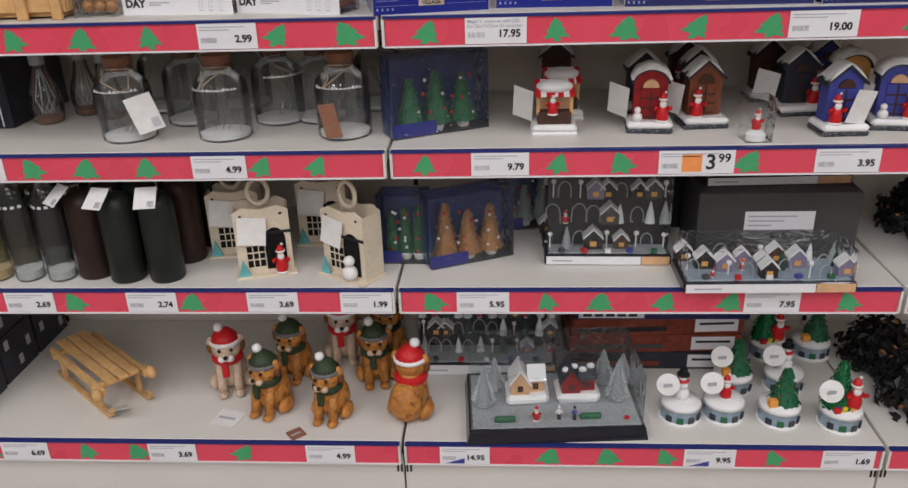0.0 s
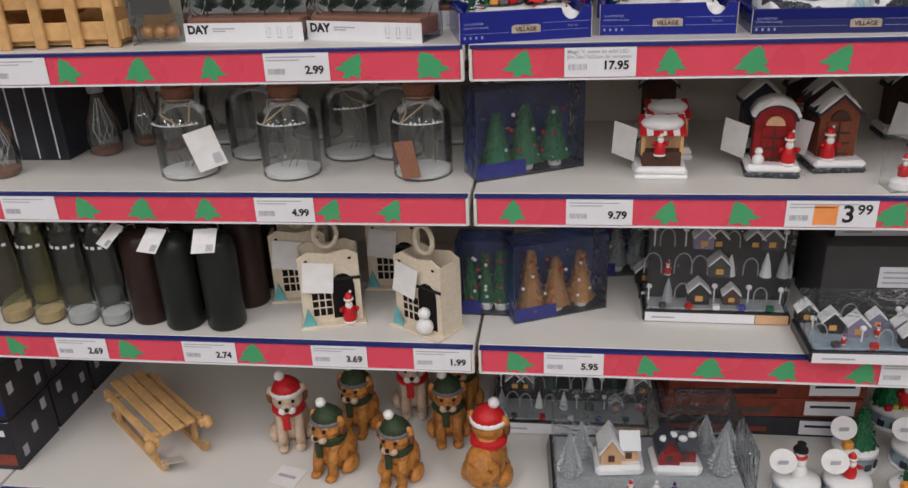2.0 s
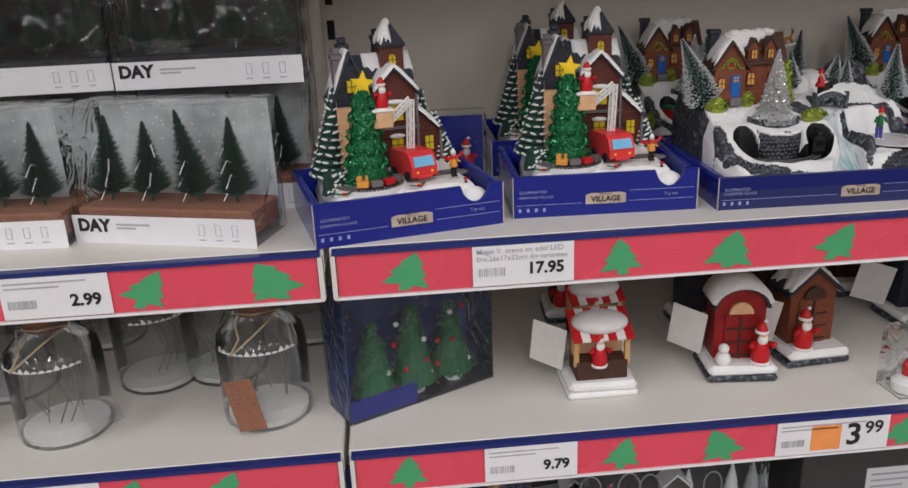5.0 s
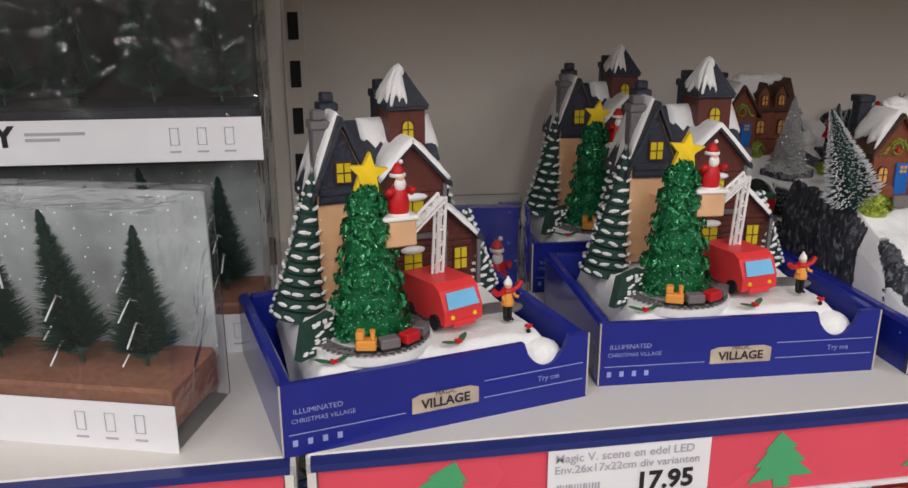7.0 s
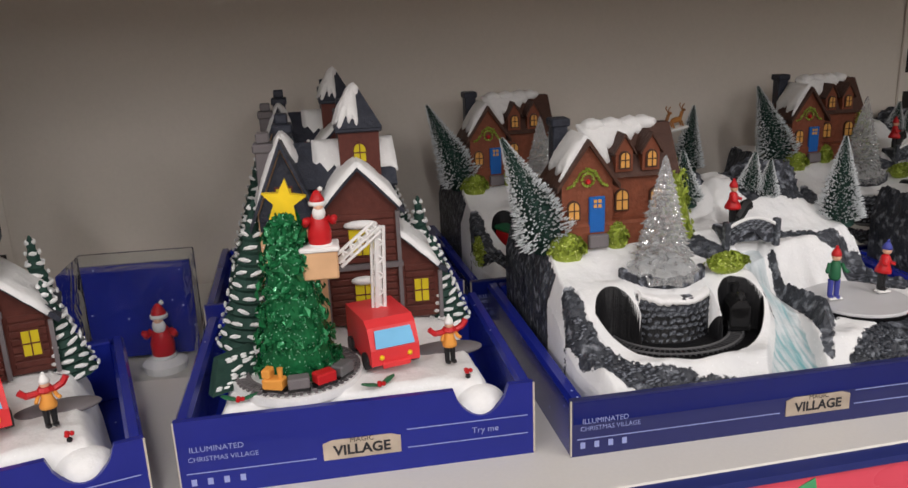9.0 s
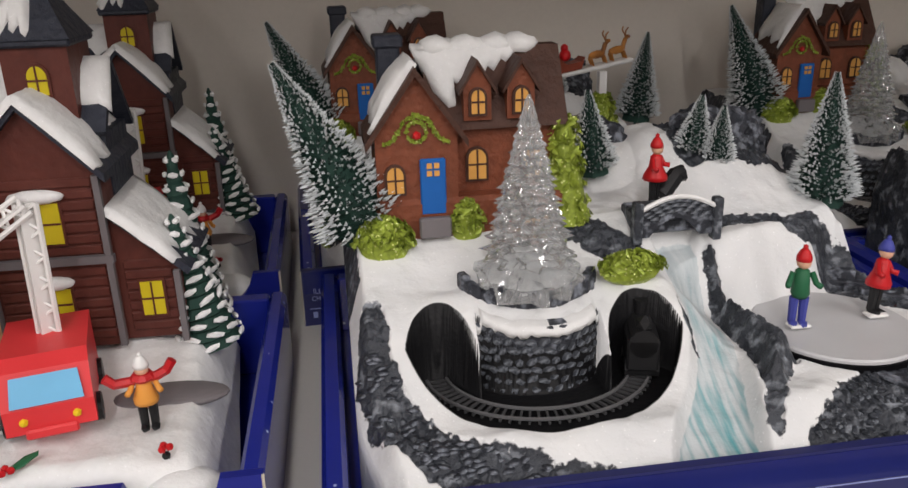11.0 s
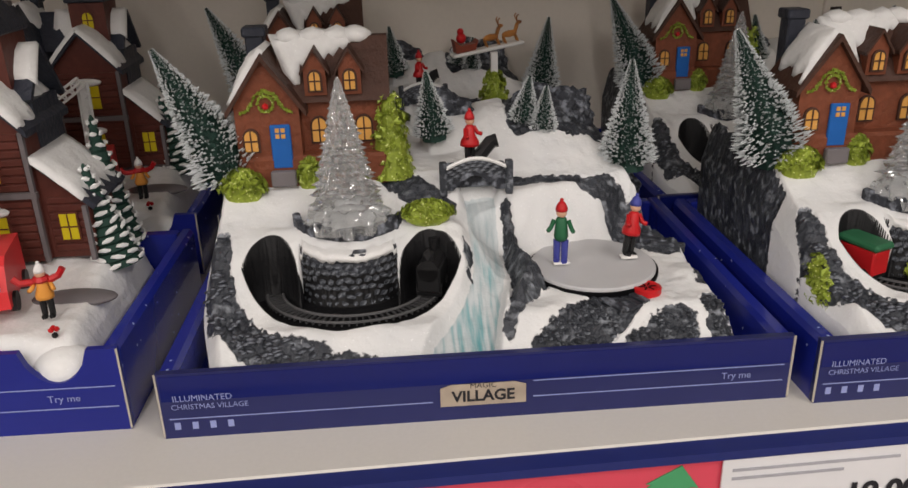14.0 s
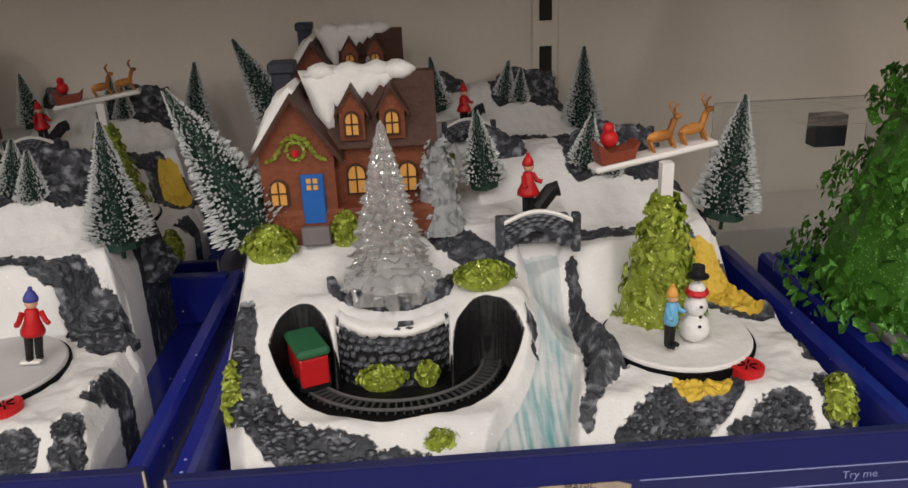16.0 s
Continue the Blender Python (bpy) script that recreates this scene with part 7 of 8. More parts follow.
def mini_village_pack(m, w, d, h, base_h, seed, label, lean=0.0, rows=2):
    """Black tray with tiny white-roofed houses and firs under a clear lid."""
    root = thing("village_pack", m, label, "decoration pack", "village packs")
    part("tray", box(G(), 0, w, 0, d, 0, base_h, bev=0.003), BLACK_TRAY, root, "black plastic tray")
    lid = film_shell(root, w - 0.012, d - 0.012, h, base_h + 0.0005, FILM_CREASED, pose(0.006, 0.006, 0), "clear_lid")
    strip = part("label_strip", box(G(), 0.004, w * 0.76, -0.0012, -0.0003, 0.002, base_h - 0.002), PAPER, root, "pale printed label strip")
    part("print_bar", box(G(), w * 0.06, w * 0.22, -0.0016, -0.0013, base_h * 0.4, base_h * 0.55), INK_GREY, strip)
    part("label_end", box(G(), w * 0.765, w - 0.004, -0.0012, -0.0003, 0.002, base_h - 0.002), PEACH, root, "orange printed label end")
    rnd = random.Random(seed)
    upright = d < 0.11
    if upright:
        part("black_card", box(G(), 0.008, w - 0.008, d - 0.014, d - 0.010, base_h, h - 0.004), BLACK_TRAY, root, "black backing card")
    levels = [base_h + 0.003 + k * (h - base_h) / 3 for k in range(3 if h > 0.12 else 2)] if upright else [base_h + 0.003] * rows
    n = max(5, int(w / (0.027 if upright else 0.036)))
    for r, z0 in enumerate(levels):
        for k in range(n):
            x = w * (k + 0.5 + rnd.uniform(-0.15, 0.15)) / n
            y = d * 0.55 if upright else d * (0.20 + 0.62 * r / max(1, len(levels) - 1)) + rnd.uniform(-0.010, 0.010)
            kind = rnd.choice((0, 0, 1, 1, 2, 2, 3))
            s = (0.046 if upright else (h - base_h) * 0.66) * rnd.uniform(0.75, 1.05)
            if kind == 0:
                hw = s * 0.40
                hs = part("tiny_house", (lambda q: (gable_house(q, x - hw, x + hw, y - hw * 0.7, y + hw * 0.7, z0, z0 + s * 0.5, z0 + s * 0.9), q)[1])(G()), (GREY_CARD, ROOF_BROWN, PURPLE_CARD, BLACK)[rnd.randrange(4)], root, "tiny dark house with white roof")
                bm = G()
                gable_roof(bm, x - hw, x + hw, y - hw * 0.7, y + hw * 0.7, z0 + s * 0.5, z0 + s * 0.9, 0.002, 0.003)
                part("roof", bm, SNOW, hs)
                part("tiny_window", box(G(), x - hw * 0.35, x + hw * 0.35, y - hw * 0.7 - 0.001, y - hw * 0.7, z0 + s * 0.15, z0 + s * 0.38), LIT_WIN, hs)
            elif kind == 1:
                part("tiny_fir", lathe(G(), [(s * 0.26, z0), (s * 0.18, z0 + s * 0.4), (s * 0.20, z0 + s * 0.42), (s * 0.10, z0 + s * 0.8), (0.001, z0 + s * 1.1)], 9, x=x, y=y), (MIXED_GLASS, NEEDLE, SNOW, FROST)[rnd.randrange(4)], root, "tiny frosted fir")
            elif kind == 3:
                part("tiny_arch", tube(G(), [(x + s * 0.34 * math.cos(math.pi * q / 10), y, z0 + s * (0.35 + 0.55 * math.sin(math.pi * q / 10)) * (0.0 if q in (0, 10) else 1.0)) for q in range(11)], 0.0012, 5), MIXED_GLASS, root, "tiny pale arch")
            elif k % 2:
                santa_figure(root, x, y - 0.004, z0, s * 0.60, name="tiny_figurine")
            else:
                part("tiny_lamp", tube(ball(G(), (x, y, z0 + s * 0.8), 0.006, 1), [(x, y, z0), (x, y, z0 + s * 0.8)], 0.0015, 5), WHITE, root)
    for k in range(5):
        part("tiny_gift", box(G(), 0, 0.012, 0, 0.010, 0, 0.008, pose(w * (0.12 + 0.18 * k), d * 0.08, base_h + 0.003, 0, 0, rnd.uniform(-20, 20))), (GREY_CARD, SANTA_RED, WHITE, PURPLE, DEEP_GREEN)[k], root)
    part("snow_floor", box(G(), 0.010, w - 0.010, 0.012, d - 0.016, base_h, base_h + 0.0025), ICE if not upright else MIXED_GLASS, root, "pale icy floor")
    return root


mini_village_pack(pose(0.087, 1.541, S3, 0, 0, -1), 0.262, 0.070, 0.190, 0.022, 3, "clear upright pack of tiny village houses", rows=1)
mini_village_pack(pose(0.087, 1.625, S3, 0, 0, 0), 0.262, 0.070, 0.190, 0.022, 4, "clear upright pack of tiny village houses", rows=1)
mini_village_pack(pose(0.348, 1.408, S3, 0, 0, 0.6), 0.328, 0.120, 0.085, 0.022, 5, "clear pack of tiny village houses lying flat", rows=3)
gc = thing("grey_carton", pose(0.400, 1.560, S3, 0, 0, 0), "dark grey carton with white shipping label", "carton")
part("carton", box(G(), 0, 0.325, 0, 0.15, 0, 0.150, bev=0.0015), GREY_CARD, gc)
lab = part("shipping_label", box(G(), 0.095, 0.235, -0.0010, -0.0003, 0.070, 0.110), PAPER, gc, "white printed label")
for k in range(3):
    part("print_bar", box(G(), 0.102, 0.150 + 0.025 * k, -0.0015, -0.0011, 0.078 + k * 0.010, 0.081 + k * 0.010), INK_GREY, lab)
mini_village_pack(pose(0.420, 1.600, S3 + 0.1505, 0, 0, 2), 0.30, 0.10, 0.075, 0.02, 6, "clear pack of tiny village houses on a carton")
dk = thing("dark_carton", pose(0.36, 1.74, S3), "dark printed carton at the back", "carton")
part("carton", box(G(), 0, 0.38, 0, 0.13, 0, 0.20, bev=0.001), DARK_CARD, dk)


# ---- bottom shelf: sledge, dogs, tray village, cartons, snow globes ----
for i, (x, y, z, w) in enumerate(((-1.335, 1.428, 0.0, 0.148), (-1.332, 1.432, 0.122, 0.146), (-1.338, 1.578, 0.0, 0.148), (-1.336, 1.58, 0.122, 0.146), (-1.338, 1.727, 0.0, 0.148), (-1.336, 1.729, 0.122, 0.146))):
    c = thing("light_carton", pose(x, y, S4 + z), "dark blue printed carton of string lights", "carton", "light cartons")
    part("carton", box(G(), 0, w, 0, 0.140, 0, 0.119, bev=0.001), DARK_CARD, c)
    part("printed_band", box(G(), 0.004, w - 0.004, -0.0010, -0.0002, 0.012, 0.040), RED_CARD if i % 2 == 0 else BLUE_PANEL, c)
    lettering("360x" if i == 0 else "200", 0.018, pose(0.075, -0.0014, 0.062, 90), PAPER, c, "wording", 0.02)
    for k in range(3):
        part("print_patch", box(G(), w + 0.0002, w + 0.0010, 0.020 + k * 0.042, 0.036 + k * 0.042, 0.020 + 0.03 * ((k + i) % 3), 0.045 + 0.03 * ((k + i) % 3)), INK_GREY, c)
    part("print_patch", box(G(), w * 0.55, w * 0.9, -0.0010, -0.0003, 0.085, 0.100), PAPER, c)

sled = thing("wooden_sledge", pose(-0.950, 1.570, S4, 0, 0, -40), "pale pine toy sledge with slatted seat", "sledge")
for s in (-1, 1):
    o = [(-0.135, 0.0), (0.120, 0.0), (0.140, 0.012), (0.146, 0.030), (0.136, 0.030), (0.128, 0.018), (0.115, 0.012), (-0.135, 0.012)]
    part("runner", prism(G(), o, s * 0.062 - 0.006, s * 0.062 + 0.006), PINE, sled)
    for x in (-0.095, 0.085):
        part("strut", box(G(), x - 0.008, x + 0.008, s * 0.062 - 0.006, s * 0.062 + 0.006, 0.0122, 0.062, bev=0.001), PINE, sled)
    part("side_rail", box(G(), -0.130, 0.130, s * 0.068 - 0.008, s * 0.068 + 0.008, 0.0625, 0.080, bev=0.002), PINE, sled)
for k in range(3):
    part("seat_slat", box(G(), -0.135, 0.130, -0.048 + k * 0.034, -0.020 + k * 0.034, 0.0815, 0.090, bev=0.0015), PINE, sled)
for x in (-0.10, 0.10):
    part("cross_bar", box(G(), x - 0.008, x + 0.008, -0.085, 0.085, 0.066, 0.078, bev=0.002), PINE, sled)
part("front_knob", ball(G(), (0.125, -0.085, 0.068), 0.016, 2), PINE, sled, smooth=True)
part("front_knob", ball(G(), (0.125, 0.085, 0.068), 0.016, 2), PINE, sled, smooth=True)
sled.scale = (1.05, 0.74, 1.0)
hang_tag(sled, pose(0.160, -0.050, 0.034, 65, 0, 70), 0.055, 0.075)


def dog_figure(m, fur, hat, h, label):
    """A sitting terrier ornament with a knitted hat and scarf, moulded in one piece per paint."""
    root = thing("dog_figurine", m, label, "figurine", "dog figurines")
    k = h / 0.16
    bm = G()
    K = Matrix.Scale(k, 4)
    ball(bm, (0, 0.012, 0.042), 1.0, 3, (0.036, 0.044, 0.044), K)
    ball(bm, (0, -0.006, 0.070), 1.0, 3, (0.028, 0.028, 0.036), K)
    ball(bm, (0, -0.014, 0.108), 1.0, 3, (0.031, 0.029, 0.028), K)
    ball(bm, (0, -0.040, 0.100), 1.0, 2, (0.015, 0.013, 0.012), K)
    for s in (-1, 1):
        tube(bm, [K @ Vector((s * 0.017, -0.022, 0.075)), K @ Vector((s * 0.017, -0.032, 0.035)), K @ Vector((s * 0.017, -0.036, 0.008))], 0.0105 * k, 8)
        ball(bm, (s * 0.017, -0.042, 0.008), 1.0, 2, (0.011, 0.015, 0.008), K)
        ball(bm, (s * 0.034, 0.002, 0.018), 1.0, 2, (0.014, 0.026, 0.018), K)
        ball(bm, (s * 0.030, -0.012, 0.120), 1.0, 2, (0.010, 0.008, 0.017), K)
    for v in bm.verts:
        v.co += v.co.normalized() * 0.0020 * noise.noise(v.co * 150)
        v.co.z = max(v.co.z, 0.0)
    body = part("dog_body", bm, fur, root, smooth=True)
    bm = G()
    for s in (-1, 1):
        ball(bm, (s * 0.0125, -0.0415, 0.114), 0.0042, 1, m=K)
    ball(bm, (0, -0.0535, 0.103), 0.0052, 1, m=K)
    part("eye_and_nose", bm, BLACK, root)
    bm = G()
    for s in (-1, 1):
        ball(bm, (s * 0.008, -0.0445, 0.0965), 1.0, 2, (0.0095, 0.0085, 0.0085), K)
        ball(bm, (s * 0.014, -0.0375, 0.1215), 1.0, 1, (0.0070, 0.0050, 0.0035), K)
    for v in bm.verts:
        v.co += v.co.normalized() * 0.0012 * noise.noise(v.co * 260)
    part("muzzle", bm, DOG_PALE if fur == DOG_FUR else WHITE, root, "pale painted muzzle and brows", True)
    bm = G()
    for s in (-1, 1):
        ball(bm, (s * 0.033, -0.012, 0.112), 1.0, 2, (0.0075, 0.0085, 0.0175), K)
    part("ear", bm, DOG_DARK, root, "dark brown drooping ears", True)
    bm = G()
    lathe(bm, [(0.030, 0.076), (0.034, 0.082), (0.033, 0.089), (0.027, 0.093)], 16, K @ pose(0, -0.010, 0))
    box(bm, -0.012, 0.002, -0.046, -0.038, 0.050, 0.084, K, 0.002)
    part("scarf", bm, hat, root, "knitted painted scarf")
    bm = G()
    lathe(bm, [(0.029, 0.122), (0.031, 0.128), (0.024, 0.140), (0.012, 0.151), (0.004, 0.154)], 16, K @ pose(0, -0.012, 0))
    part("hat", bm, hat, root, "knitted painted hat", True)
    part("hat_brim", lathe(G(), [(0.0300, 0.1195), (0.0335, 0.1225), (0.0335, 0.1275), (0.0290, 0.1300)], 18, K @ pose(0, -0.012, 0)), WHITE if hat == SANTA_RED else TRIM_GREY, root, "pale knitted brim", True)
    part("pompom", ball(G(), (-0.010, -0.014, 0.158), 0.0105, 2, m=K), WHITE, root, "white pompom", True)
    return root


for x, y, fur, hat, turn, h, label in ((-0.640, 1.580, DOG_PALE, SANTA_RED, 15, 0.172, "cream dog figurine with red hat and scarf"), (-0.520, 1.492, DOG_FUR, TARTAN, -20, 0.166, "tan dog figurine with green hat"),
                                       (-0.380, 1.470, DOG_FUR, TARTAN, -12, 0.160, "tan dog figurine with green hat"), (-0.500, 1.632, DOG_FUR, TARTAN, -8, 0.166, "tan dog figurine with green hat"),
                                       (-0.395, 1.715, DOG_PALE, SANTA_RED, 10, 0.172, "cream dog figurine with red hat and scarf"), (-0.300, 1.615, DOG_FUR, TARTAN, 8, 0.166, "tan dog figurine with green hat"),
                                       (-0.205, 1.475, DOG_FUR, SANTA_RED, 165, 0.178, "tan dog figurine turned away, red hat"), (-0.285, 1.735, DOG_FUR, TARTAN, 0, 0.166, "tan dog figurine with green hat")):
    dog_figure(pose(x, y, S4, 0, 0, turn), fur, hat, h, label)
for x, y, turn, w, h, paint, label in ((-0.612, 1.452, -15, 0.060, 0.055, CARD_TAG, "white paper price tag lying on the shelf"), (-0.446, 1.398, 40, 0.034, 0.034, CORK, "small brown card tag lying on the shelf")):
    tg = thing("paper_tag", pose(x, y, S4 + 0.0008, 0, 0, turn), label, "paper tag")
    part("card", box(G(), -w / 2, w / 2, -h / 2, h / 2, 0, 0.0012), paint, tg)
    part("print_bar", box(G(), -w * 0.35, w * 0.3, -h * 0.1, h * 0.05, 0.0013, 0.0016), INK_GREY, tg)



def tray_village(m, label):
    """Black tray with two snowy houses on mounds, tall frosted firs and small figures under a clear lid."""
    root = thing("village_pack", m, label, "decoration pack", "village packs")
    w, d, bh, h = 0.378, 0.225, 0.030, 0.150
    bm = G()
    prism(bm, [(0, 0), (w, 0), (w - 0.006, bh), (0.006, bh)], 0, d)
    part("tray", bm, BLACK_TRAY, root, "black plastic tray")
    part("snow_floor", box(G(), 0.014, w - 0.014, 0.014, d - 0.012, bh, bh + 0.003), MIXED_GLASS, root, "pale icy floor")
    film_shell(root, w - 0.02, d - 0.02, h, bh + 0.0005, FILM_CREASED, pose(0.010, 0.010, 0), "clear_lid")
    for k, (x, paint, roofp) in enumerate(((0.135, PEACH, SNOW), (0.245, HUT_RED, SLATE))):
        bm = box(G(), x - 0.046, x + 0.046, 0.085, 0.165, bh + 0.003, bh + 0.026, bev=0.008)
        for q in bm.verts:
            q.co += Vector((1, 1, 1)) * 0.004 * noise.noise(q.co * 60)
        part("snow_mound", bm, SNOW, root, "white snow mound")
        z = bh + 0.024
        bm = G()
        gable_house(bm, x - 0.036, x + 0.004, 0.095, 0.150, z, z + 0.030, z + 0.060)
        box(bm, x + 0.002, x + 0.036, 0.105, 0.150, z, z + 0.032)
        hs = part("cottage", bm, paint, root, "small painted cottage with snowy roof")
        bm = G()
        gable_roof(bm, x - 0.036, x + 0.004, 0.095, 0.150, z + 0.030, z + 0.060, 0.004, 0.004)
        slab(bm, [(x + 0.000, 0.098, z + 0.032), (x + 0.040, 0.098, z + 0.032), (x + 0.040, 0.128, z + 0.058), (x + 0.000, 0.128, z + 0.058)], 0.004)
        part("roof", bm, roofp, hs)
        if roofp == SLATE:
            bm = G()
            for q in range(4):
                ball(bm, (x - 0.026 + q * 0.018, 0.112 + 0.006 * (q % 2), z + 0.052 + 0.005 * (q % 2)), 1.0, 2, (0.009, 0.008, 0.006))
            part("roof_snow", bm, SNOW, hs, smooth=True)
        for q in (-0.016, 0.018):
            part("cottage_window", box(G(), x + q - 0.006, x + q + 0.006, 0.0935 if q < 0 else 0.1035, 0.0948 if q < 0 else 0.1048, z + 0.010, z + 0.024), ROOF_BROWN, hs)
    for k, (x, y, hh) in enumerate(((0.040, 0.090, 0.105), (0.066, 0.150, 0.085), (0.330, 0.100, 0.105), (0.352, 0.160, 0.080), (0.310, 0.165, 0.09))):
        brush_tree(root, pose(x, y, bh + 0.003), hh, 0.026, 200 + k, MIXED_GLASS, True, 600, "frosted_fir")
    for x, y in ((0.082, 0.032), (0.262, 0.036)):
        part("hedge", box(G(), x - 0.022, x + 0.022, y - 0.006, y + 0.006, bh + 0.003, bh + 0.016, bev=0.003), DEEP_GREEN, root, "low dark green hedge")
    santa_figure(root, 0.148, 0.035, bh + 0.003, 0.036)
    small_figure(root, 0.196, 0.038, bh + 0.003, 0.034, WHITE, WHITE)
    small_figure(root, 0.228, 0.034, bh + 0.003, 0.034, PURPLE, BLACK)
    part("red_button", lathe(G(), [(0.006, bh + 0.003), (0.006, bh + 0.006)], 14, x=0.338, y=0.034), SANTA_RED, root)
    return root


tray_village(pose(-0.077, 1.366, S4, 0, 0, 3.5), "black tray with two snowy cottages under a clear lid")
mini_village_pack(pose(-0.205, 1.630, S4, 0, 0, 0), 0.330, 0.10, 0.175, 0.03, 10, "upright black tray of tiny village houses under film")
for i in range(3):
    c = thing("printed_carton", pose(0.150 + 0.006 * i, 1.662 - 0.004 * i, S4 + 0.046 * i, 0, 0, 1.5 * i), "flat red and dark printed carton with white label", "carton", "flat cartons")
    part("carton", box(G(), 0, 0.40, 0, 0.19, 0, 0.0455, bev=0.001), (DARK_CARD, RED_CARD, RED_CARD)[i], c)
    part("print_band", box(G(), 0.01, 0.22, -0.0010, -0.0002, 0.010, 0.022), (RED_CARD, GREY_CARD, DARK_CARD)[i], c)
    lb = part("white_label", box(G(), 0.285, 0.385, -0.0012, -0.0003, 0.006, 0.040), PAPER, c, "white printed label")
    part("print_bar", box(G(), 0.295, 0.375, -0.0016, -0.0013, 0.024, 0.030), INK, lb)
top = thing("printed_carton", pose(0.165, 1.655, S4 + 0.1385), "flat violet printed carton with white label", "carton", "flat cartons")
part("carton", box(G(), 0, 0.40, 0, 0.19, 0, 0.040, bev=0.001), NAVY_PANEL, top)
lb = part("white_label", box(G(), 0.010, 0.160, -0.0012, -0.0003, 0.004, 0.034), PAPER, top, "white printed label")
for k in range(5):
    part("print_bar", box(G(), 0.020 + k * 0.026, 0.040 + k * 0.026, -0.0016, -0.0013, 0.008, 0.015), INK, lb)


def snow_globe(m, kind, tag, label):
    """Round ice-blue base with snow and a tiny scene on it."""
    root = thing("winter_figurine", m, label, "figurine", "winter figurines")
    bm = lathe(G(), [(0.0420, 0.0045), (0.0405, 0.016), (0.0385, 0.032), (0.0400, 0.040)], 10)
    for q in bm.verts:
        q.co += Vector((q.co.x, q.co.y, 0)).normalized() * 0.0016 * noise.noise(q.co * 90)
    part("ice_base", bm, ICE, root, "ice-blue faceted base")
    part("snow_foot", lathe(G(), [(0.0445, 0.0), (0.0450, 0.003), (0.0420, 0.007)], 24), SNOW, root, smooth=True)
    part("snow_top", lathe(G(), [(0.044, 0.036), (0.041, 0.045), (0.020, 0.050), (0.002, 0.052)], 24), SNOW, root, smooth=True)
    for k in range(4):
        a = radians(-140 + k * 34)
        part("base_house", box(G(), -0.007, 0.007, -0.002, 0.002, 0, 0.014, Matrix.Translation((0.0415 * math.cos(a), 0.0415 * math.sin(a), 0.008)) @ Matrix.Rotation(a + 1.57, 4, "Z"), 0.001), (SLATE, DEEP_GREEN, GREY_CARD, SLATE)[k], root)
    if kind == 0:
        santa_figure(root, 0.0, -0.004, 0.046, 0.058)
    elif kind == 1:
        tinsel_tree(root, 0.008, 0, 0.046, 0.125, 0.030, DEEP_GREEN, 3, 420, 0.005, "green_fir")
        for k in range(10):
            a = k * 1.9
            part("bauble", ball(G(), (0.008 + 0.024 * (1 - k / 12) * math.cos(a), 0.024 * (1 - k / 12) * math.sin(a), 0.055 + k * 0.006), 0.0032, 1), (SANTA_RED, STAR)[k % 2], root)
        part("gift", box(G(), -0.032, -0.014, -0.024, -0.008, 0.046, 0.062, bev=0.001), ORANGE_COAT, root)
    elif kind == 2:
        part("snowman_figurine", ball(ball(ball(G(), (0, 0, 0.060), 0.017, 2), (0, 0, 0.082), 0.013, 2), (0, 0, 0.100), 0.0095, 2), WHITE, root, smooth=True)
        part("hat", lathe(G(), [(0.014, 0.106), (0.013, 0.110), (0.008, 0.111), (0.008, 0.122)], 12), BLACK, root)
        part("scarf", lathe(G(), [(0.012, 0.090), (0.014, 0.093), (0.011, 0.096)], 12), SANTA_RED, root)
    else:
        tinsel_tree(root, -0.006, 0.008, 0.046, 0.150, 0.032, TINSEL, 7, 420, 0.005, "green_fir")
        santa_figure(root, 0.016, -0.014, 0.046, 0.075)
        for k in range(5):
            part("gift", box(G(), 0, 0.013, 0, 0.010, 0, 0.012, pose(-0.028 + 0.011 * k, -0.030 + 0.003 * (k % 2), 0.045, 0, 0, 20 * k), 0.001), (SANTA_RED, PURPLE, STAR, DEEP_GREEN, ORANGE_COAT)[k], root)
    if tag:
        bm = lathe(G(), [(0.024, 0), (0.024, 0.0012)], 24, pose(-0.036, -0.016, 0.094, 72, 0, -14))
        t = part("round_tag", bm, CARD_TAG, root, "round white paper tag")
        part("print_bar", box(G(), -0.046, -0.028, -0.0210, -0.0200, 0.090, 0.098), INK_GREY, t)
    return root


for x, y, kind, tag, label in ((0.381, 1.474, 2, 1, "snowman figurine on ice-blue base with round tag"), (0.474, 1.480, 0, 1, "red-coated figurine on ice-blue base with round tag"), (0.587, 1.466, 1, 0, "decorated fir figurine on ice-blue base"),
                               (0.709, 1.452, 3, 1, "tall fir figurine with gifts and round tag"), (0.520, 1.585, 1, 1, "decorated fir figurine on ice-blue base with tag"), (0.635, 1.590, 2, 1, "snowman figurine on ice-blue base with tag"),
                               (0.745, 1.735, 1, 0, "decorated fir figurine on ice-blue base"), (0.64, 1.73, 3, 0, "tall fir figurine with gifts on ice-blue base")):
    snow_globe(pose(x, y, S4, 0, 0, 5), kind, tag, label)

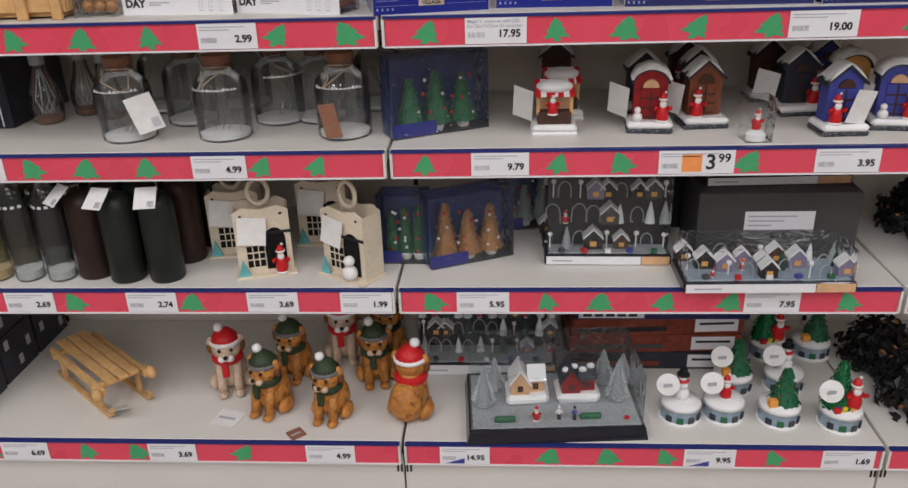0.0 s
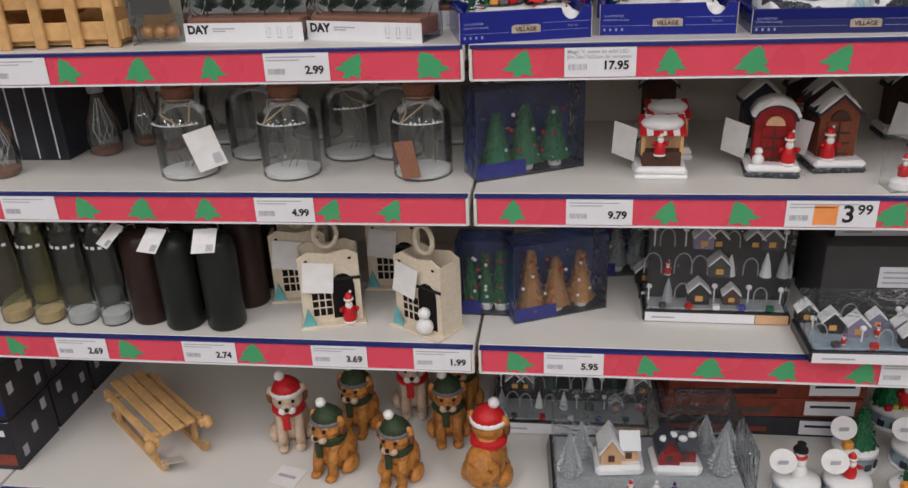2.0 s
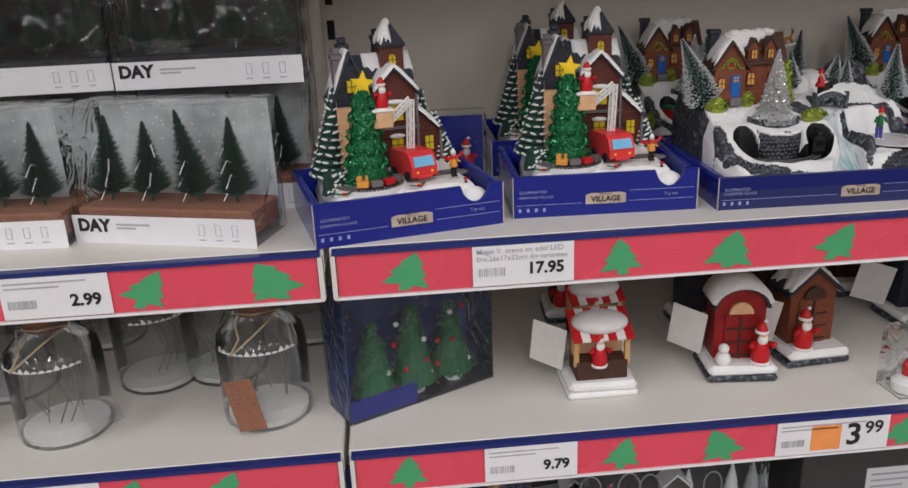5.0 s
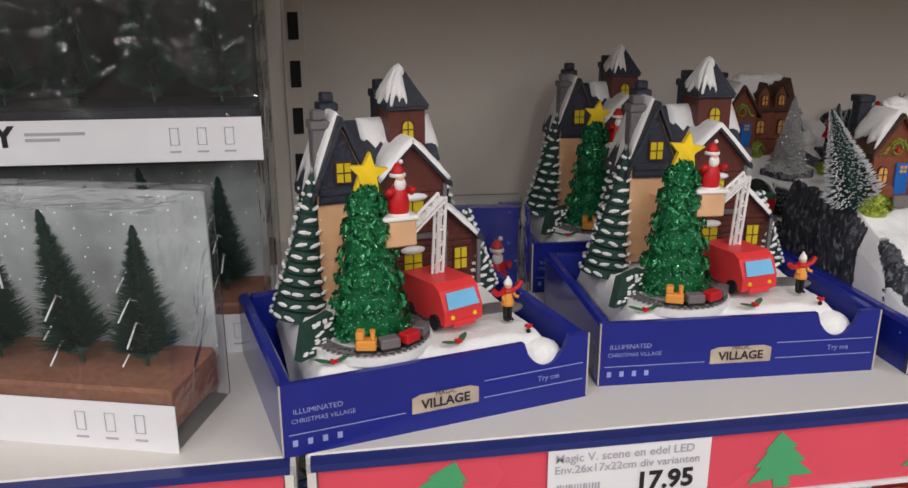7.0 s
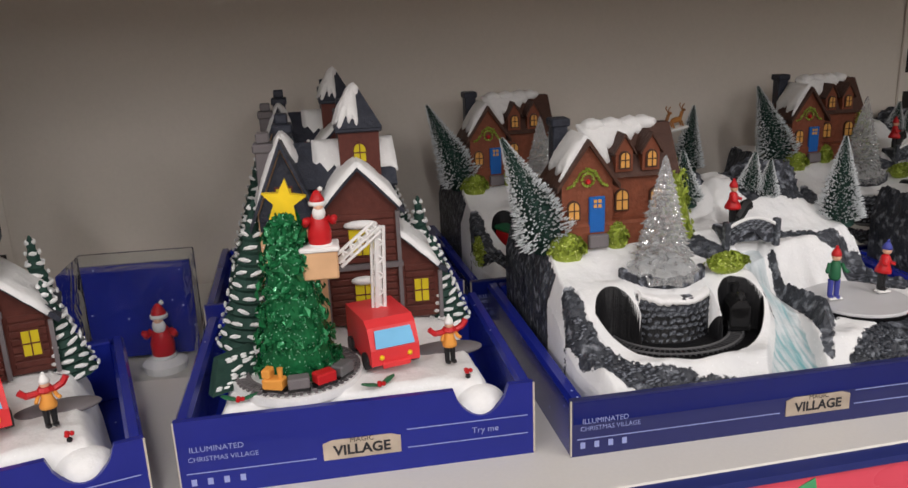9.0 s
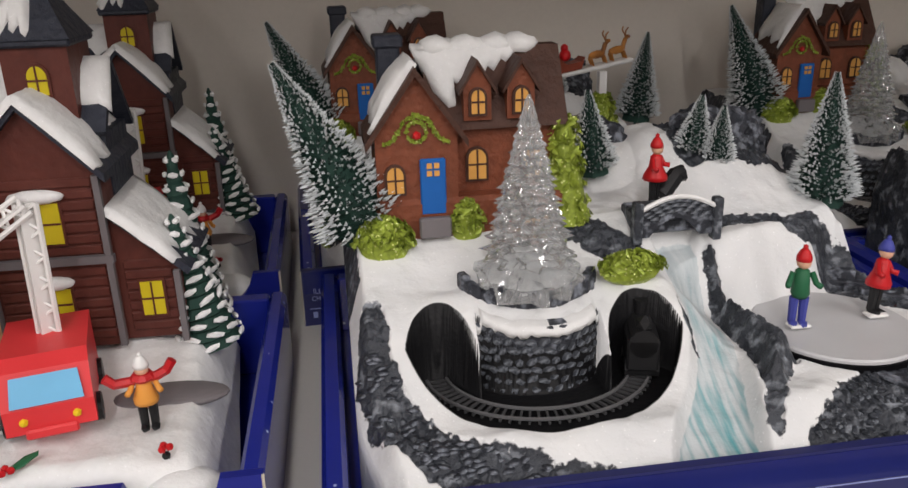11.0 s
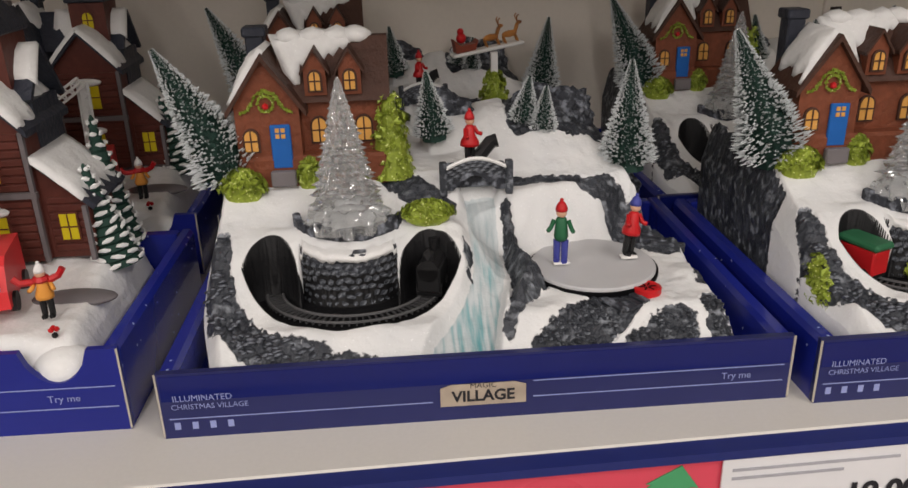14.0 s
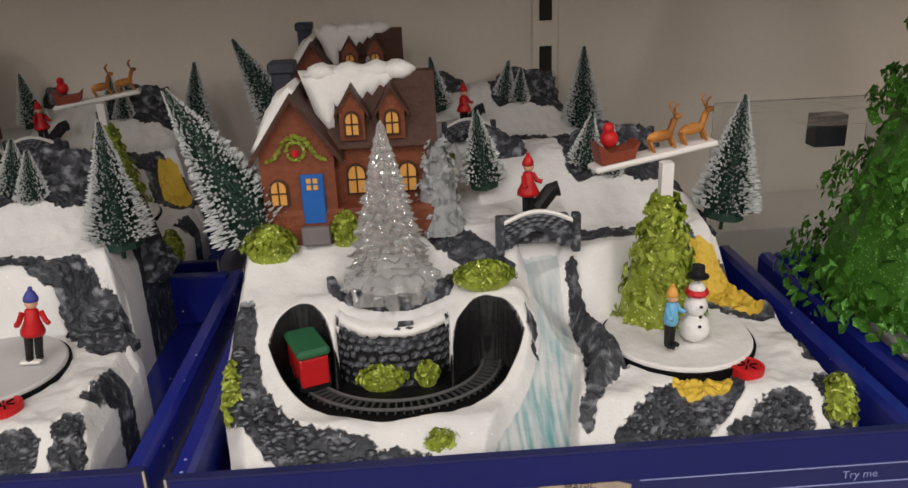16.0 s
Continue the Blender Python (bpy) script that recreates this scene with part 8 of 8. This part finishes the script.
# next bay: black garland, green tree tray with red bow
def dark_spray(m, r, label, seed):
    root = thing("black_garland", m, label, "garland", "black garlands")
    def spot(rnd):
        a, f = rnd.uniform(0, 6.283), rnd.random()
        s = math.sqrt(max(0, 1 - f * f))
        return (r * s * math.cos(a) * rnd.uniform(0.4, 1), 1.3 * r * s * math.sin(a) * rnd.uniform(0.4, 1), 0.004 + 1.2 * r * f * rnd.uniform(0.4, 1)), (math.cos(a), math.sin(a), f)
    tagged(part("tinsel", leafy(G(), spot, 900, 0.012, seed), BLACK, root), kind="stuff")
    tagged(part("gold_fleck", leafy(G(), spot, 60, 0.008, seed + 1), COPPER, root, "pale gold flecks"), kind="stuff")
    return root


for x, y, z, r in ((0.925, 1.52, S4, 0.115), (0.90, 1.70, S4, 0.10), (0.945, 1.55, S3, 0.085), (0.93, 1.74, S3, 0.09), (1.16, 1.53, S4, 0.11), (1.16, 1.55, S3, 0.11)):
    dark_spray(pose(x, y, z), r, "black tinsel garland with pale gold flecks", int(x * 100 + z * 10))

gt = thing("glitter_tree_scene", pose(0.884, 1.458, S1, 0, 0, -0.5), "bright green glitter tree with red bow in navy tray", "christmas tree")
tray(gt, 0.30, 0.20, 0.037, NAVY_PANEL, wall=0.010)
bm = G()
ball(bm, (0.15, 0.10, 0.028), 1.0, 3, (0.135, 0.088, 0.024))
part("snow_base", bm, SNOW, gt, "painted snow base", True)
tinsel_tree(gt, 0.088, 0.108, 0.045, 0.330, 0.098, TINSEL_BRIGHT, 99, 6500, 0.0040)
bow = part("bow", prism(G(), [(-0.045, 0.012), (-0.006, 0.004), (0.0, 0.0), (0.006, 0.004), (0.045, 0.012), (0.04, -0.014), (0.006, -0.004), (0.016, -0.034), (0.004, -0.030), (0, -0.008), (-0.004, -0.030), (-0.016, -0.034), (-0.006, -0.004), (-0.04, -0.014)], -0.006, 0.006, pose(0.060, 0.004, 0.100, -15, 0, 0)), SANTA_RED, gt, "red ribbon bow")
part("knot", ball(G(), (0.060, -0.002, 0.100), 0.010, 2), SANTA_RED, bow, smooth=True)
cb = thing("clear_pack", pose(0.905, 1.70, S1, 0, 0, 0), "clear plastic pack with dark card behind a tree", "decoration pack")
film_shell(cb, 0.13, 0.10, 0.11)
part("dark_card", box(G(), 0.075, 0.100, 0.075, 0.09, 0.075, 0.10), DARK_CARD, cb)

# ---- floor tiles before the shelving ----
tile = bpy.data.meshes.new("floor_tile")
tb = box(G(), 0.002, 0.298, 0.002, 0.298, -0.004, 0.0, bev=0.0015)
tb.to_mesh(tile)
tb.free()
tile.materials.append(FLOOR)
ground_floor = bpy.data.objects["floor"]
for i in range(-9, 9):
    for j in range(-6, 5):
        t = new("floor_tile", tile)
        t.parent = ground_floor
        t.location = (i * 0.3, j * 0.3 - 0.14, 0.0)
